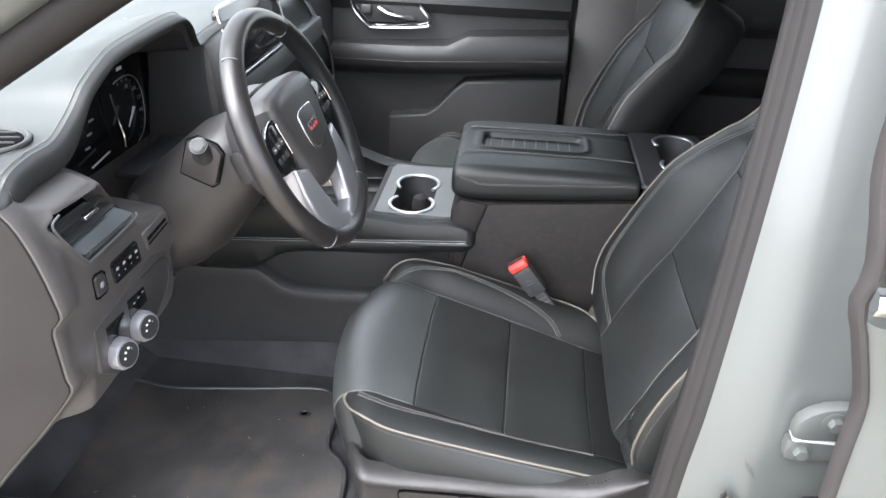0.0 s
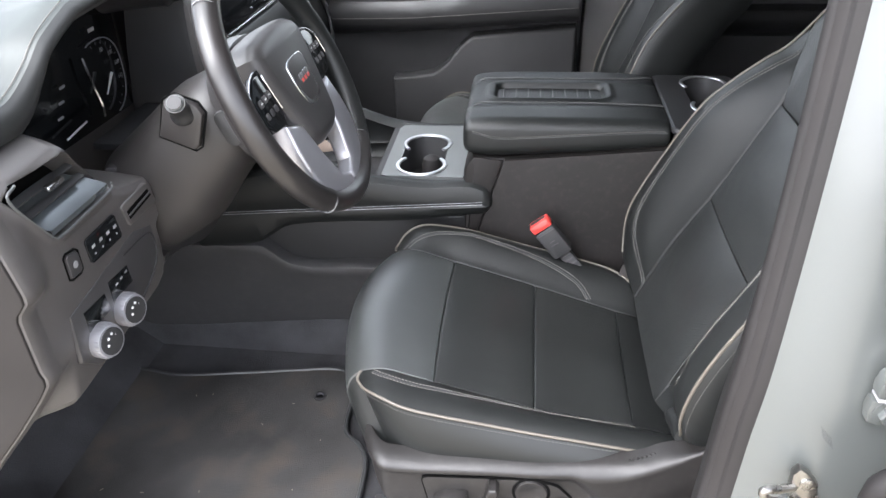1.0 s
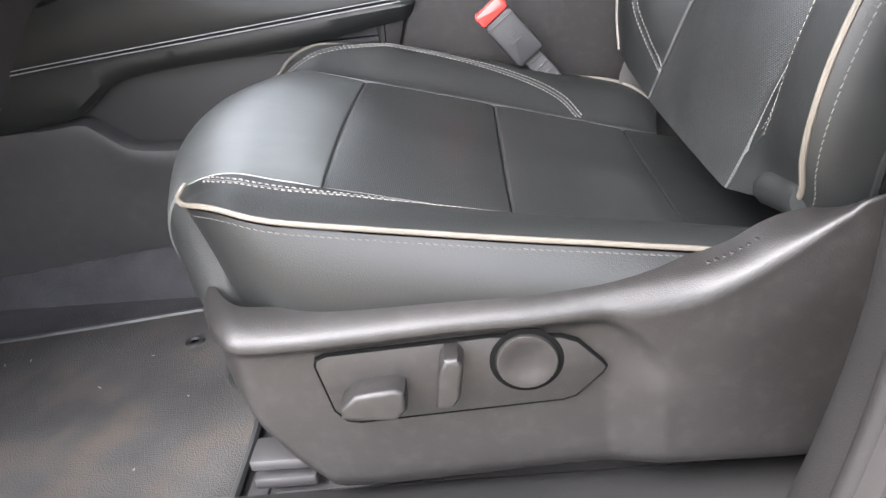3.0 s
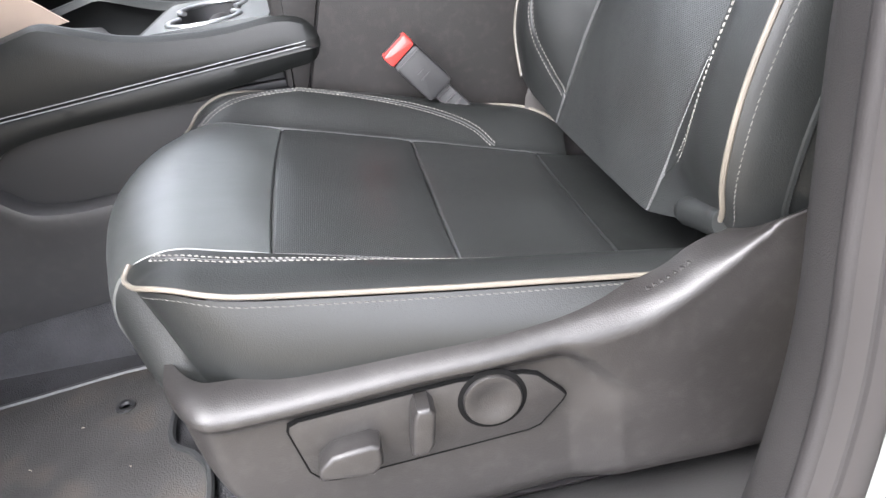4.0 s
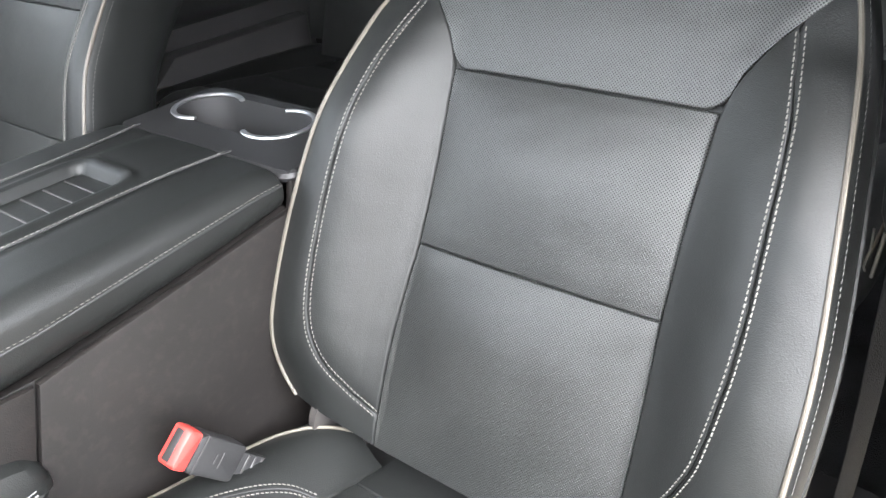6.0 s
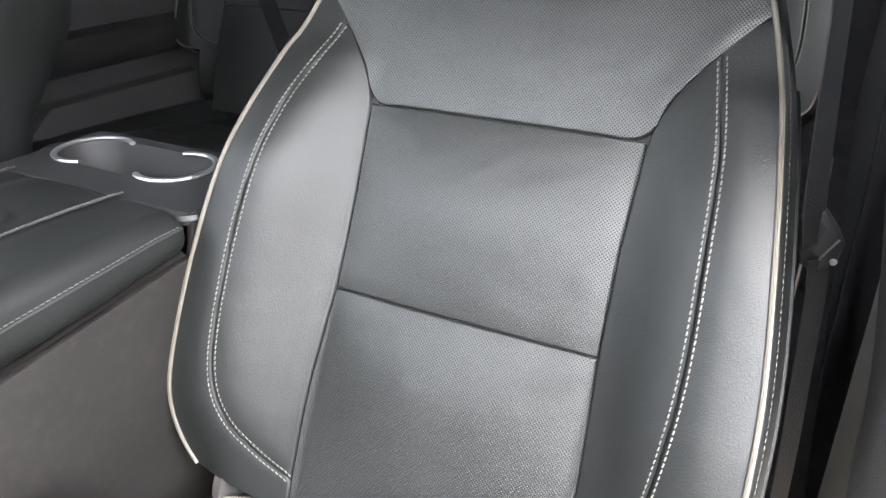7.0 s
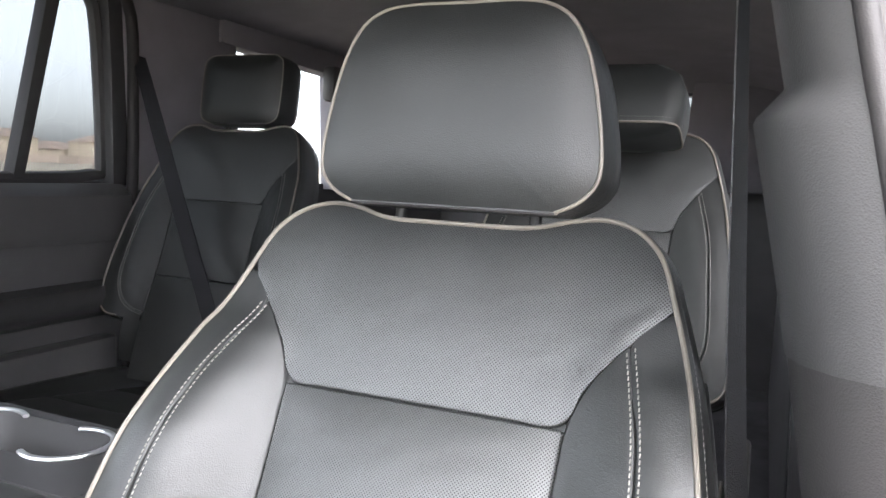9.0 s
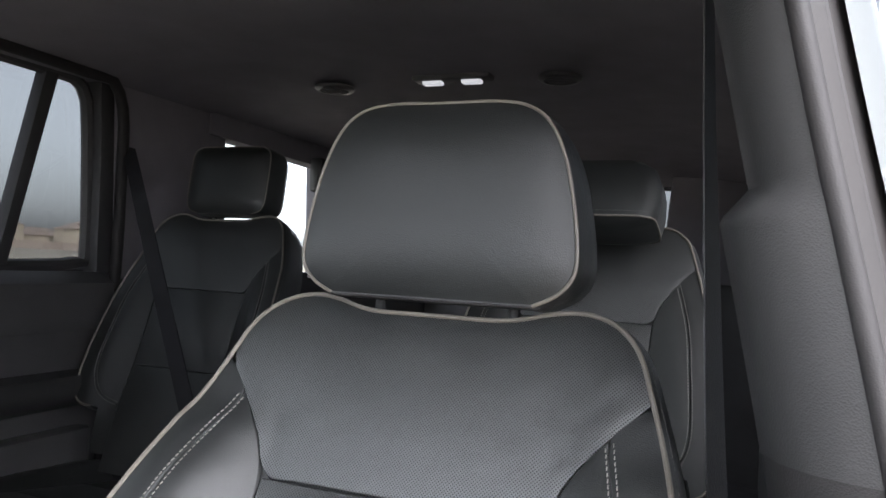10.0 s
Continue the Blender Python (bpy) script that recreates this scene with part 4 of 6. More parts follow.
part("label", prism([(0.257, 1.047), (0.268, 1.042), (0.295, 0.995), (0.30, 0.95), (0.255, 0.95)], "y", -0.6215, -0.618, 0.0005), LABEL, pillar, "blue-grey information label")
a_post = thing("windscreen_pillar", (-0.5, -0.6, 1.4), "dark seal of the raked windscreen pillar", "pillar", kind="structure")
A = ease([(-1.1, -0.66, 1.22), (-0.75, -0.645, 1.42), (-0.51, -0.62, 1.57), (-0.4, -0.6, 1.64), (-0.25, -0.56, 1.73), (0.0, -0.5, 1.83), (0.26, -0.41, 1.9)], 60)
part("seal", tube(A, 0.026, 14), RUBBER, a_post)
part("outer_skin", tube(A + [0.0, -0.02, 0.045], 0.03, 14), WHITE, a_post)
# ---- front seats ----
def front_seat(name, yc, sg, label, fine, back=(0.196, 26), head=0.428):
    seat = thing(name, (0.05, yc, FLOOR_Z), label, "car seat", "leather seats in the cabin")
    cushion(seat, (0.006, yc, 0.905), 15.6, sg, fine)
    surf, up, out = backrest(seat, (back[0], yc, 0.929), back[1], sg, fine=fine)
    headrest(seat, (head, yc, 1.452), 6, k=1.02, kh=1.03, fine=fine)
    return seat, surf, up, out


DRIVER_Y = -0.153
driver, _, _, _ = front_seat("driver_seat", DRIVER_Y, 1, "black leather driver seat with cream piping and perforated centre", True)
SX = np.linspace(-0.246, 0.33, 150)
TOP = knots([-0.26, -0.232, -0.167, -0.06, 0.042, 0.096, 0.133, 0.158, 0.179, 0.2, 0.225, 0.26, 0.37], [0.884, 0.881, 0.876, 0.88, 0.882, 0.886, 0.891, 0.899, 0.911, 0.918, 0.922, 0.925, 0.925])
LOW = knots([-0.26, -0.242, -0.225, -0.2, -0.172, -0.139, 0.042, 0.224, 0.37], [0.868, 0.838, 0.79, 0.746, 0.709, 0.696, 0.704, 0.71, 0.712])
RIDGE = knots([-0.26, -0.235, -0.192, -0.117, -0.05, 0.021, 0.07, 0.12, 0.148, 0.17, 0.194, 0.222, 0.25, 0.37], [0.872, 0.866, 0.861, 0.863, 0.866, 0.866, 0.868, 0.874, 0.885, 0.897, 0.913, 0.934, 0.948, 0.955])
shield = []
for x in SX:
    row = []
    top, ridge, low = TOP(x), RIDGE(x), LOW(x)
    back_in = 0.03 * np.clip((x - 0.245) / 0.05, 0, 1) ** 2
    for f in np.linspace(0, 1, 14):
        row.append((x, -0.397 - 0.036 * math.sin(f * math.pi / 2) ** 0.9 + back_in, top + (ridge - top) * (0.45 * f + 0.55 * (1 - math.cos(f * math.pi / 2)))))
    for drop in list(np.linspace(0.002, 0.024, 12)) + [0.024 + (ridge - 0.024 - low) * f for f in np.linspace(0, 1, 16)[1:]]:
        z = ridge - drop
        fade = 1 - np.clip((x - 0.05 + (z - 0.864) * 0.95) / 0.024, 0, 1)
        fade = fade * fade * (3 - 2 * fade) * (1 - np.clip((x - 0.065) / 0.04, 0, 1) * np.clip((0.835 - z) / 0.04, 0, 1))
        step = np.clip(drop / 0.014, 0, 1)
        y = -0.433 - 0.002 * math.sin(min(drop / 0.01, 1) * math.pi) + 0.0105 * fade * step * step * (3 - 2 * step)
        y += 0.02 * np.clip(1 - (z - low) / 0.03, 0, 1) ** 2 - 0.006 * np.clip((x - 0.1) / 0.1, 0, 1) * np.clip(drop / 0.05, 0, 1)
        row.append((x, y + 0.05 * np.clip((-0.205 - x) / 0.042, 0, 1) ** 2 + back_in, z))
    row[:14] = [(p[0], p[1] + 0.05 * np.clip((-0.205 - x) / 0.042, 0, 1) ** 2, p[2]) for p in row[:14]]
    soft = 0.3 + 0.7 * np.clip((x - 0.01) / 0.06, 0, 1)
    even = np.array(row)
    for _ in range(36):
        even[1:-1] = 0.5 * even[1:-1] + 0.25 * (even[:-2] + even[2:])
    soft = soft * np.exp(-(((np.arange(len(row)) - 13) / 7) ** 4))[:, None]
    row = np.array(row) * (1 - soft) + even * soft
    shield.append(row)
part("side_shield", net(np.array(shield)), SEAT_PLASTIC, driver, "grained black plastic side shield")
SWITCH = [(-0.155, 0.838), (-0.147, 0.796), (-0.138, 0.785), (-0.128, 0.783), (0.03, 0.790), (0.04, 0.793), (0.06, 0.812), (0.063, 0.817), (0.06, 0.822), (0.042, 0.842), (0.03, 0.847), (-0.021, 0.852), (-0.145, 0.847), (-0.153, 0.844)]
part("plate_gap", prism([(-0.045 + (x + 0.045) * 1.012, 0.82 + (z - 0.82) * 1.03) for x, z in SWITCH], "y", -0.4262, -0.40, 0.001), VOID, driver)
panel = part("switch_panel", prism(SWITCH, "y", -0.4268, -0.40, 0.001), SEAT_PLASTIC, driver, "recessed switch plate")
part("plate_joint", tube(np.array([(x, -0.4268, z) for x, z in SWITCH]), 0.0007, 6, closed=True), VOID, panel)
part("seat_slider", prism([(-0.138, 0.802), (-0.097, 0.797), (-0.088, 0.806), (-0.088, 0.822), (-0.095, 0.826), (-0.125, 0.823), (-0.137, 0.813)], "y", -0.448, -0.42, 0.004, 3), SEAT_PLASTIC, panel)
part("backrest_lever", prism([(-0.066, 0.808), (-0.053, 0.806), (-0.047, 0.815), (-0.042, 0.843), (-0.046, 0.85), (-0.056, 0.85), (-0.06, 0.842)], "y", -0.45, -0.42, 0.004, 3), SEAT_PLASTIC, panel)
part("lumbar_button", turned([(0, 0.0236), (0.003, 0.0236), (0.0048, 0.0226), (0.005, 0.021), (0.0042, 0.0185), (0.0036, 0.0125), (0.0028, 0.011), (0.0026, 0.0)], (0.004, -0.426, 0.829), (0, -1, 0), 40), SEAT_PLASTIC, panel)
part("button_gap", turned([(0, 0.0268), (0.0006, 0.0278), (0.001, 0.0272), (0.001, 0.0)], (0.004, -0.4265, 0.829), (0, -1, 0), 40), VOID, panel)
for k in range(7):
    x = 0.137 + k * 0.0055
    part("mark", block((x, -0.4145, TOP(x) * 0.62 + RIDGE(x) * 0.38 - 0.001), (x + 0.0035, -0.4105, TOP(x) * 0.62 + RIDGE(x) * 0.38 + 0.004), 0.0005, 1), SEAT_PLASTIC, driver)
_surf = back_surface((0.196, DRIVER_Y, 0.929), 26, 1)[0]
tuck = ease([(-0.244, 0.002), (-0.225, -0.003), (-0.2, -0.008), (-0.182, -0.012), (-0.174, -0.013)], 24)
part("tuck_flap", tube(_surf(tuck[:, 0], tuck[:, 1], np.full(24, -0.004)), list(np.interp(np.linspace(0, 1, 24), [0, 0.1, 0.8, 0.93, 1], [0.012, 0.0135, 0.014, 0.011, 0.004])), 14), LEATHER, driver, "folded leather tuck at the backrest foot")
part("inner_shield", block((-0.16, 0.045, 0.72), (0.3, 0.065, 0.87), 0.012), PLASTIC, driver)
part("hinge_cover", turned([(0, 0.0), (0.0, 0.05), (0.012, 0.046), (0.016, 0.03), (0.017, 0)], (0.215, 0.055, 0.90), (0, 1, 0.15), 28), PLASTIC, driver)
part("seat_base", block((-0.18, -0.39, 0.68), (0.3, 0.05, 0.83), 0.02), DARK, driver)
for y in (-0.355, 0.03):
    part("rail", block((-0.262, y - 0.03, 0.605), (0.35, y + 0.03, 0.645), 0.004), DARK, driver, "black steel seat rail")
    part("rail_runner", block((-0.235, y - 0.02, 0.645), (0.3, y + 0.012, 0.668), 0.004), SMOOTH, driver)
    part("end_cap", block((-0.27, y - 0.034, 0.603), (-0.247, y + 0.034, 0.65), 0.006), SMOOTH, driver)
    part("front_bracket", prism([(-0.2, 0.66), (-0.15, 0.66), (-0.12, 0.74), (-0.16, 0.76)], "y", y - 0.01, y + 0.02, 0.003), DARK, driver)
    for z in (0.676, 0.697):
        part("rail_stop", block((-0.248, y - 0.024, z), (-0.19, y + 0.01, z + 0.012), 0.003), SMOOTH, driver)

PASS_Y = 2 * CENTRE - DRIVER_Y
passenger, _, _, _ = front_seat("passenger_seat", PASS_Y, -1, "black leather passenger seat with cream piping and perforated centre", True, (0.165, 21), 0.35)
part("seat_base", block((-0.2, PASS_Y - 0.2, 0.62), (0.3, PASS_Y + 0.2, 0.86), 0.02), DARK, passenger)

# ---- belt buckle beside the driver seat ----
buckle = thing("belt_buckle", (0.08, 0.058, 0.9), "black seat belt buckle with a red release button", "belt buckle")
BK = pose(0.010, 0.058, 1.006, 0, 52, 0)
part("housing", moved(prism(rounded(0.066, 0.040, 0.006, 4, 0.045, 0.0), "y", -0.013, 0.013, 0.004, 2), BK), DARK, buckle)
part("release_button", moved(prism(rounded(0.018, 0.040, 0.004, 4, 0.003, 0.0), "y", -0.0125, 0.0125, 0.004, 2), BK), RED, buckle, "red release button")
part("slot", moved(block((-0.0068, -0.004, -0.016), (-0.004, 0.006, 0.016), 0.001), BK), DARK, buckle)
part("ridge", moved(block((0.018, -0.0138, -0.0195), (0.0195, -0.0125, 0.0195), 0.0004), BK), SMOOTH, buckle)
for k, w in enumerate((0.010, 0.016)):
    part("mark", moved(block((0.040 + 0.008 * k, -0.0136, -w / 2), (0.0415 + 0.008 * k, -0.0126, w / 2), 0.0003), BK), SMOOTH, buckle)
strap = part("strap", moved(block((0.074, -0.005, -0.0125), (0.19, 0.005, 0.0125), 0.003), BK), DARK, buckle, "stiff ribbed black strap")
for k in range(7):
    part("rib", moved(block((0.082 + 0.011 * k, -0.0062, -0.011), (0.085 + 0.011 * k, -0.0045, 0.011), 0.0006, 1), BK), SMOOTH, strap)

# ---- driver's belt ----
belt = thing("seat_belt", (0.49, -0.45, 0.7), "black webbing seat belt hanging at the door pillar", "seat belt")
web = ease([(0.465, -0.386, 1.80), (0.47, -0.394, 1.621), (0.47, -0.401, 1.499), (0.47, -0.408, 1.378), (0.47, -0.4145, 1.286), (0.47, -0.421, 1.209), (0.478, -0.428, 1.165)], 40)
twist = np.radians(np.linspace(5, 22, len(web)))
part("webbing", ribbon(web, np.stack([np.cos(twist), -np.sin(twist), 0 * twist], 1), 0.0225, 0.0016), WEB, belt)
part("webbing", ribbon(ease([(0.482, -0.434, 1.15), (0.49, -0.439, 1.11), (0.49, -0.443, 1.034), (0.49, -0.45, 0.9), (0.49, -0.455, 0.7)], 20), (0.75, -0.66, 0), 0.013, 0.0016), WEB, belt)
TONGUE = [(-0.41, 1.182), (-0.414, 1.191), (-0.431, 1.197), (-0.446, 1.178), (-0.453, 1.165), (-0.45, 1.146), (-0.439, 1.136), (-0.431, 1.129), (-0.421, 1.14), (-0.413, 1.159)]
tongue = part("tongue", prism(TONGUE, "x", 0.483, 0.497, 0.004), SMOOTH, belt, "black moulded latch plate")
part("slot", prism([(-0.413, 1.178), (-0.429, 1.186), (-0.434, 1.18), (-0.43, 1.162)], "x", 0.4815, 0.484, 0.0005), DARK, tongue)
part("edge", tube([(0.4825, -0.429, 1.139), (0.4825, -0.448, 1.171)], 0.0012, 6), PRINT_GREY, tongue)
part("rivet", turned([(0, 0.0035), (0.002, 0.003), (0.0022, 0)], (0.483, -0.447, 1.148), (-1, 0, 0), 12), MARK, tongue)
part("blade", tube(ease([(0.488, -0.411, 1.14), (0.488, -0.4125, 1.12), (0.488, -0.411, 1.098), (0.488, -0.413, 1.093)], 12), 0.0012, 6), STEEL, tongue, "bright steel blade")
part("blade", tube([(0.488, -0.421, 1.138), (0.488, -0.4195, 1.088)], 0.002, 6), STEEL, tongue, "bright steel blade")

# ---- floor mat ----
mat_line = [(-0.917, -0.319), (-0.885, -0.1), (-0.872, 0.02), (-0.845, 0.035), (-0.76, 0.024), (-0.6, 0.045), (-0.432, 0.07), (-0.385, 0.05), (-0.366, 0.0), (-0.36, -0.11), (-0.325, -0.15),
            (-0.302, -0.199), (-0.298, -0.33), (-0.3, -0.44), (-0.92, -0.44)]
mat_thing = thing("floor_mat", (-0.6, -0.2, FLOOR_Z), "dusty charcoal carpet mat in the driver footwell", "floor mat")
part("carpet_pad", prism([tuple(p) for p in ease(mat_line + mat_line[:1], 90)[:-1]], "z", 0.606, 0.617, 0.003), MAT, mat_thing)
part("bound_edge", tube([(x, y, 0.616) for x, y in ease(mat_line + mat_line[:1], 160)[:-1]], 0.005, 6, closed=True), VINYL, mat_thing, "sewn black edge binding")
part("anchor", turned([(0, 0.014), (0.004, 0.013), (0.0045, 0.008), (0.001, 0.006), (0.001, 0)], (-0.435, -0.02, 0.616), (0, 0, 1), 20), DARK, mat_thing)

rng = random.Random(5)
bits = []
for _ in range(11):
    m = pose(rng.uniform(-0.78, -0.38), rng.uniform(-0.38, -0.02), 0.6185, 0, 0, rng.uniform(0, 180))
    long = rng.uniform(0.001, 0.0035)
    bits.append(moved(block((-long, -0.0006, -0.0004), (long, 0.0006, 0.0006), 0.0002, 1), m))
tagged(part("dry_grass_bits", join(*bits), STRAW), "scattered pale dry grass bits on the mat", "debris", kind="stuff")
# ---- centre console ----
console = thing("centre_console", (0.0, CENTRE, FLOOR_Z), "black centre console with padded armrest lid and chrome-ringed cup holders", "centre console")
part("bin_body", prism([(-0.137, 0.62), (0.46, 0.62), (0.44, 1.1), (0.255, 1.1), (0.24, 1.135), (-0.05, 1.108), (-0.12, 1.112), (-0.137, 1.08)], "y", 0.122, 0.418, 0.008), SCUFF, console, "scuffed dark bin sides")
part("side_panel", prism([(-0.126, 0.66), (0.46, 0.66), (0.44, 1.1), (0.42, 1.168), (0.262, 1.172), (0.246, 1.165), (0.238, 1.134), (-0.06, 1.106), (-0.126, 0.9)], "y", 0.114, 0.124, 0.003), SCUFF, console, "scuffed black side panel")
part("front_corner", prism([(-0.136, 0.89), (-0.1315, 0.89), (-0.063, 1.106), (-0.118, 1.112), (-0.134, 1.09)], "y", 0.1145, 0.124, 0.004), SCUFF, console)
# armrest lid: rounded slab with a sunk tray
SECT = np.array([(-0.132, 0.128, 1.138, 1.158), (-0.138, 0.142, 1.126, 1.168), (-0.134, 0.150, 1.118, 1.176), (-0.12, 0.154, 1.112, 1.181), (-0.08, 0.156, 1.110, 1.184),
                 (0.0, 0.156, 1.114, 1.185), (0.12, 0.155, 1.122, 1.185), (0.2, 0.153, 1.129, 1.183), (0.232, 0.152, 1.133, 1.179), (0.239, 0.148, 1.138, 1.172)])
TRAY = (-0.083, 0.128, 0.236, 0.320)


def tray_depth(x, y):
    """How far the lid's top sinks into its shallow tray, with a raised moulded rim."""
    x0, x1, y0, y1 = TRAY
    cx, cy, hx, hy, r = (x0 + x1) / 2, (y0 + y1) / 2, (x1 - x0) / 2, (y1 - y0) / 2, 0.014
    qx, qy = max(abs(x - cx) - hx + r, 0), max(abs(y - cy) - hy + r, 0)
    d = math.hypot(qx, qy) - r + min(max(abs(x - cx) - hx + r, abs(y - cy) - hy + r), 0)
    slope = np.clip(0.5 - d / 0.007, 0, 1)
    rim = math.exp(-(((d - 0.012) / 0.007) ** 2))
    return 0.011 * slope * slope * (3 - 2 * slope) - 0.0035 * rim


sect = ease(SECT, 150)
lid_rings = []
for x, half, z0, z1 in sect:
    h = z1 - z0
    r = min(0.024, h * 0.47)
    ring = [(-half + r * (1 - math.cos(q)), z0 + r - r * math.sin(q)) for q in np.linspace(math.pi / 2, 0, 7)]
    ring += [(-half + r * (1 - math.cos(q)), z1 - r + r * math.sin(q)) for q in np.linspace(0, math.pi / 2, 8)[1:]]
    ring += [(px, z1) for px in np.linspace(-half + r, half - r, 92)[1:-1]]
    ring += [(half - r * (1 - math.cos(q)), z1 - r + r * math.sin(q)) for q in np.linspace(math.pi / 2, 0, 8)]
    ring += [(half - r * (1 - math.cos(q)), z0 + r - r * math.sin(q)) for q in np.linspace(0, math.pi / 2, 7)[1:]]
    out = []
    for px, pz in ring:
        top_w = np.clip((pz - (z1 - 0.004)) / 0.004, 0, 1)
        z = pz + top_w * (0.004 * (1 - (px / half) ** 2) - 0.002 * math.exp(-((abs(px) - 0.066) / 0.012) ** 2))
        if top_w > 0.5:
            z -= tray_depth(x, CENTRE + px)
        out.append((x, CENTRE + px, z))
    lid_rings.append(out)
lid = part("armrest_lid", loft(lid_rings), LEATHER, console, "padded black leather armrest lid")


def lid_z(x, y):
    return 1.1855 + 0.004 * (1 - ((y - CENTRE) / 0.156) ** 2) - 0.006 * np.clip((np.abs(y - CENTRE) - 0.12) / 0.03, 0, 1) ** 2


for k in range(8):
    x = -0.068 + 0.0245 * k
    part("tray_rib", block((x - 0.0012, 0.243, 1.1765), (x + 0.0012, 0.313, 1.1795), 0.0005, 1), SMOOTH, lid)
part("tray_lining", block((-0.078, 0.241, 1.174), (0.123, 0.315, 1.1775), 0.001, 1), DARK, lid, "ribbed rubber tray mat")
for y0 in (0.205, 0.352):
    line = np.array([(x, y0 + 0.012 * math.copysign(1, 0.278 - y0) * -1 * np.clip((x - 0.1) / 0.14, 0, 1) ** 2, 0) for x in np.linspace(-0.128, 0.235, 80)])
    line[:, 2] = lid_z(line[:, 0], line[:, 1]) + 0.0006 - 0.02 * np.clip((-0.105 - line[:, 0]) / 0.03, 0, 1) ** 2
    part("seam", tube(line - [0, 0, 0.0008], 0.0012, 6), DARK, lid)
    part("stitching", stitches(line + [0, 0.003, -0.0004], np.tile([0, 0, 1.0], (80, 1)), r=0.00045, lift=0.0005), THREAD, lid)
for y0, s in ((CENTRE - 0.1555, -1), (CENTRE + 0.1555, 1)):
    line = np.array([(x, y0, 1.150 + 0.016 * np.clip((x + 0.05) / 0.25, 0, 1) + 0.014 * np.clip((-0.08 - x) / 0.05, 0, 1)) for x in np.linspace(-0.12, 0.232, 80)])
    part("seam", tube(line, 0.0012, 6), DARK, lid)
    part("stitching", stitches(line + [0, 0, 0.003], np.tile([0, s * 1.0, 0.2], (80, 1)), r=0.00045, lift=0.0005), THREAD, lid)
# cup holders: a deck with a figure-eight hole and a deep well
def eight(cx, cy, r, gap, turn=0.0, neck=0.6, n=48):
    """The outline of two joined round holes, side by side along y."""
    out = []
    for k in range(n):
        a = 2 * math.pi * k / n
        px, py = r * math.cos(a), r * math.sin(a) + (gap / 2 if math.sin(a) >= 0 else -gap / 2)
        if abs(py) < gap / 2 - 0.35 * r:
            px = math.copysign(r * neck, px)
        out.append((cx + px, cy + py))
    return out


def cup_deck(name, outer, hole, z, depth, mat, label):
    deck = part(name, loft([[(x, y, z - 0.012) for x, y in outer], [(x, y, z - 0.002) for x, y in outer], [(x * 0.995 + 0.005 * hx, y * 0.995 + 0.005 * hy, z) for (x, y), (hx, hy) in zip(outer, hole)],
                            [(x, y, z) for x, y in hole], [(x, y, z - 0.004) for x, y in hole]], caps=False), mat, console, label)
    mx, my = np.mean(hole, 0)
    part("cup_well", loft([[(x, y, z - 0.001) for x, y in hole], [(mx + (x - mx) * 0.96, my + (y - my) * 0.98, z - depth * 0.6) for x, y in hole], [(mx + (x - mx) * 0.9, my + (y - my) * 0.94, z - depth) for x, y in hole],
                           [(mx, my, z - depth) for x, y in hole]], caps=False), DARK, deck, "dark cup well")
    return deck


def outer_rect(x0, x1, y0, y1, hole):
    """A rectangle sampled in step with a hole's outline."""
    mx, my = np.mean(hole, 0)
    out = []
    for x, y in hole:
        dx, dy = x - mx, (y - my) * 0.6
        k = min(((x1 if dx > 0 else x0) - mx) / dx if abs(dx) > 1e-6 else 9, ((y1 if dy > 0 else y0) - my) / dy if abs(dy) > 1e-6 else 9)
        out.append((mx + dx * k, my + dy * k))
    return out


hole = eight(0.338, 0.297, 0.043, 0.136)
rear_deck = cup_deck("rear_deck", outer_rect(0.246, 0.398, 0.119, 0.424, hole), hole, 1.175, 0.075, DECK, "moulded rear cup holder deck")
part("deck_rim", tube([(x, y, 1.168) for x, y in rounded(0.152, 0.306, 0.014, 6, 0.322, 0.2715)], 0.007, 8, closed=True), DECK, rear_deck)
for cy, a0, a1 in ((0.229, 150, 395), (0.365, -35, 210)):
    ring = np.array([(0.338 + 0.0445 * math.cos(radians(a)), cy + 0.0445 * math.sin(radians(a)), 1.1765) for a in np.linspace(a0 + 0, a1, 40)])
    part("cup_ring", tube(ring, 0.004, 8, flat=0.6), RING, rear_deck, "chrome cup holder ring")
part("rear_end", prism([(0.37, 0.62), (0.47, 0.62), (0.42, 1.1), (0.403, 1.168), (0.388, 1.168)], "y", 0.122, 0.42, 0.008), VINYL, console)
part("front_floor", block((-0.44, 0.135, 0.965), (-0.13, 0.405, 0.975), 0.003), DARK, console)
part("bin_wall", block((-0.318, 0.135, 0.97), (-0.304, 0.405, 1.055), 0.003), DARK, console)
hole = eight(-0.229, 0.2415, 0.0455, 0.108)
cup_plate = cup_deck("cup_plate", outer_rect(-0.303, -0.139, 0.136, 0.404, hole), hole, 1.060, 0.075, SATIN, "satin grey cup holder plate")
for cx, cy, a0, a1 in ((-0.229, 0.1875, 140, 400), (-0.229, 0.2955, -40, 220)):
    ring = np.array([(cx + 0.0475 * math.cos(radians(a)), cy + 0.0475 * math.sin(radians(a)), 1.0612) for a in np.linspace(a0, a1, 44)])
    part("cup_ring", tube(ring, 0.0045, 8, flat=0.7), RING, cup_plate, "chrome cup holder ring")
part("cup_gripper", turned([(0, 0.02), (0.05, 0.021), (0.066, 0.017), (0.072, 0.008), (0.073, 0)], (-0.215, 0.2415, 0.985), (0, 0.05, 1), 20), RUBBER, cup_plate)
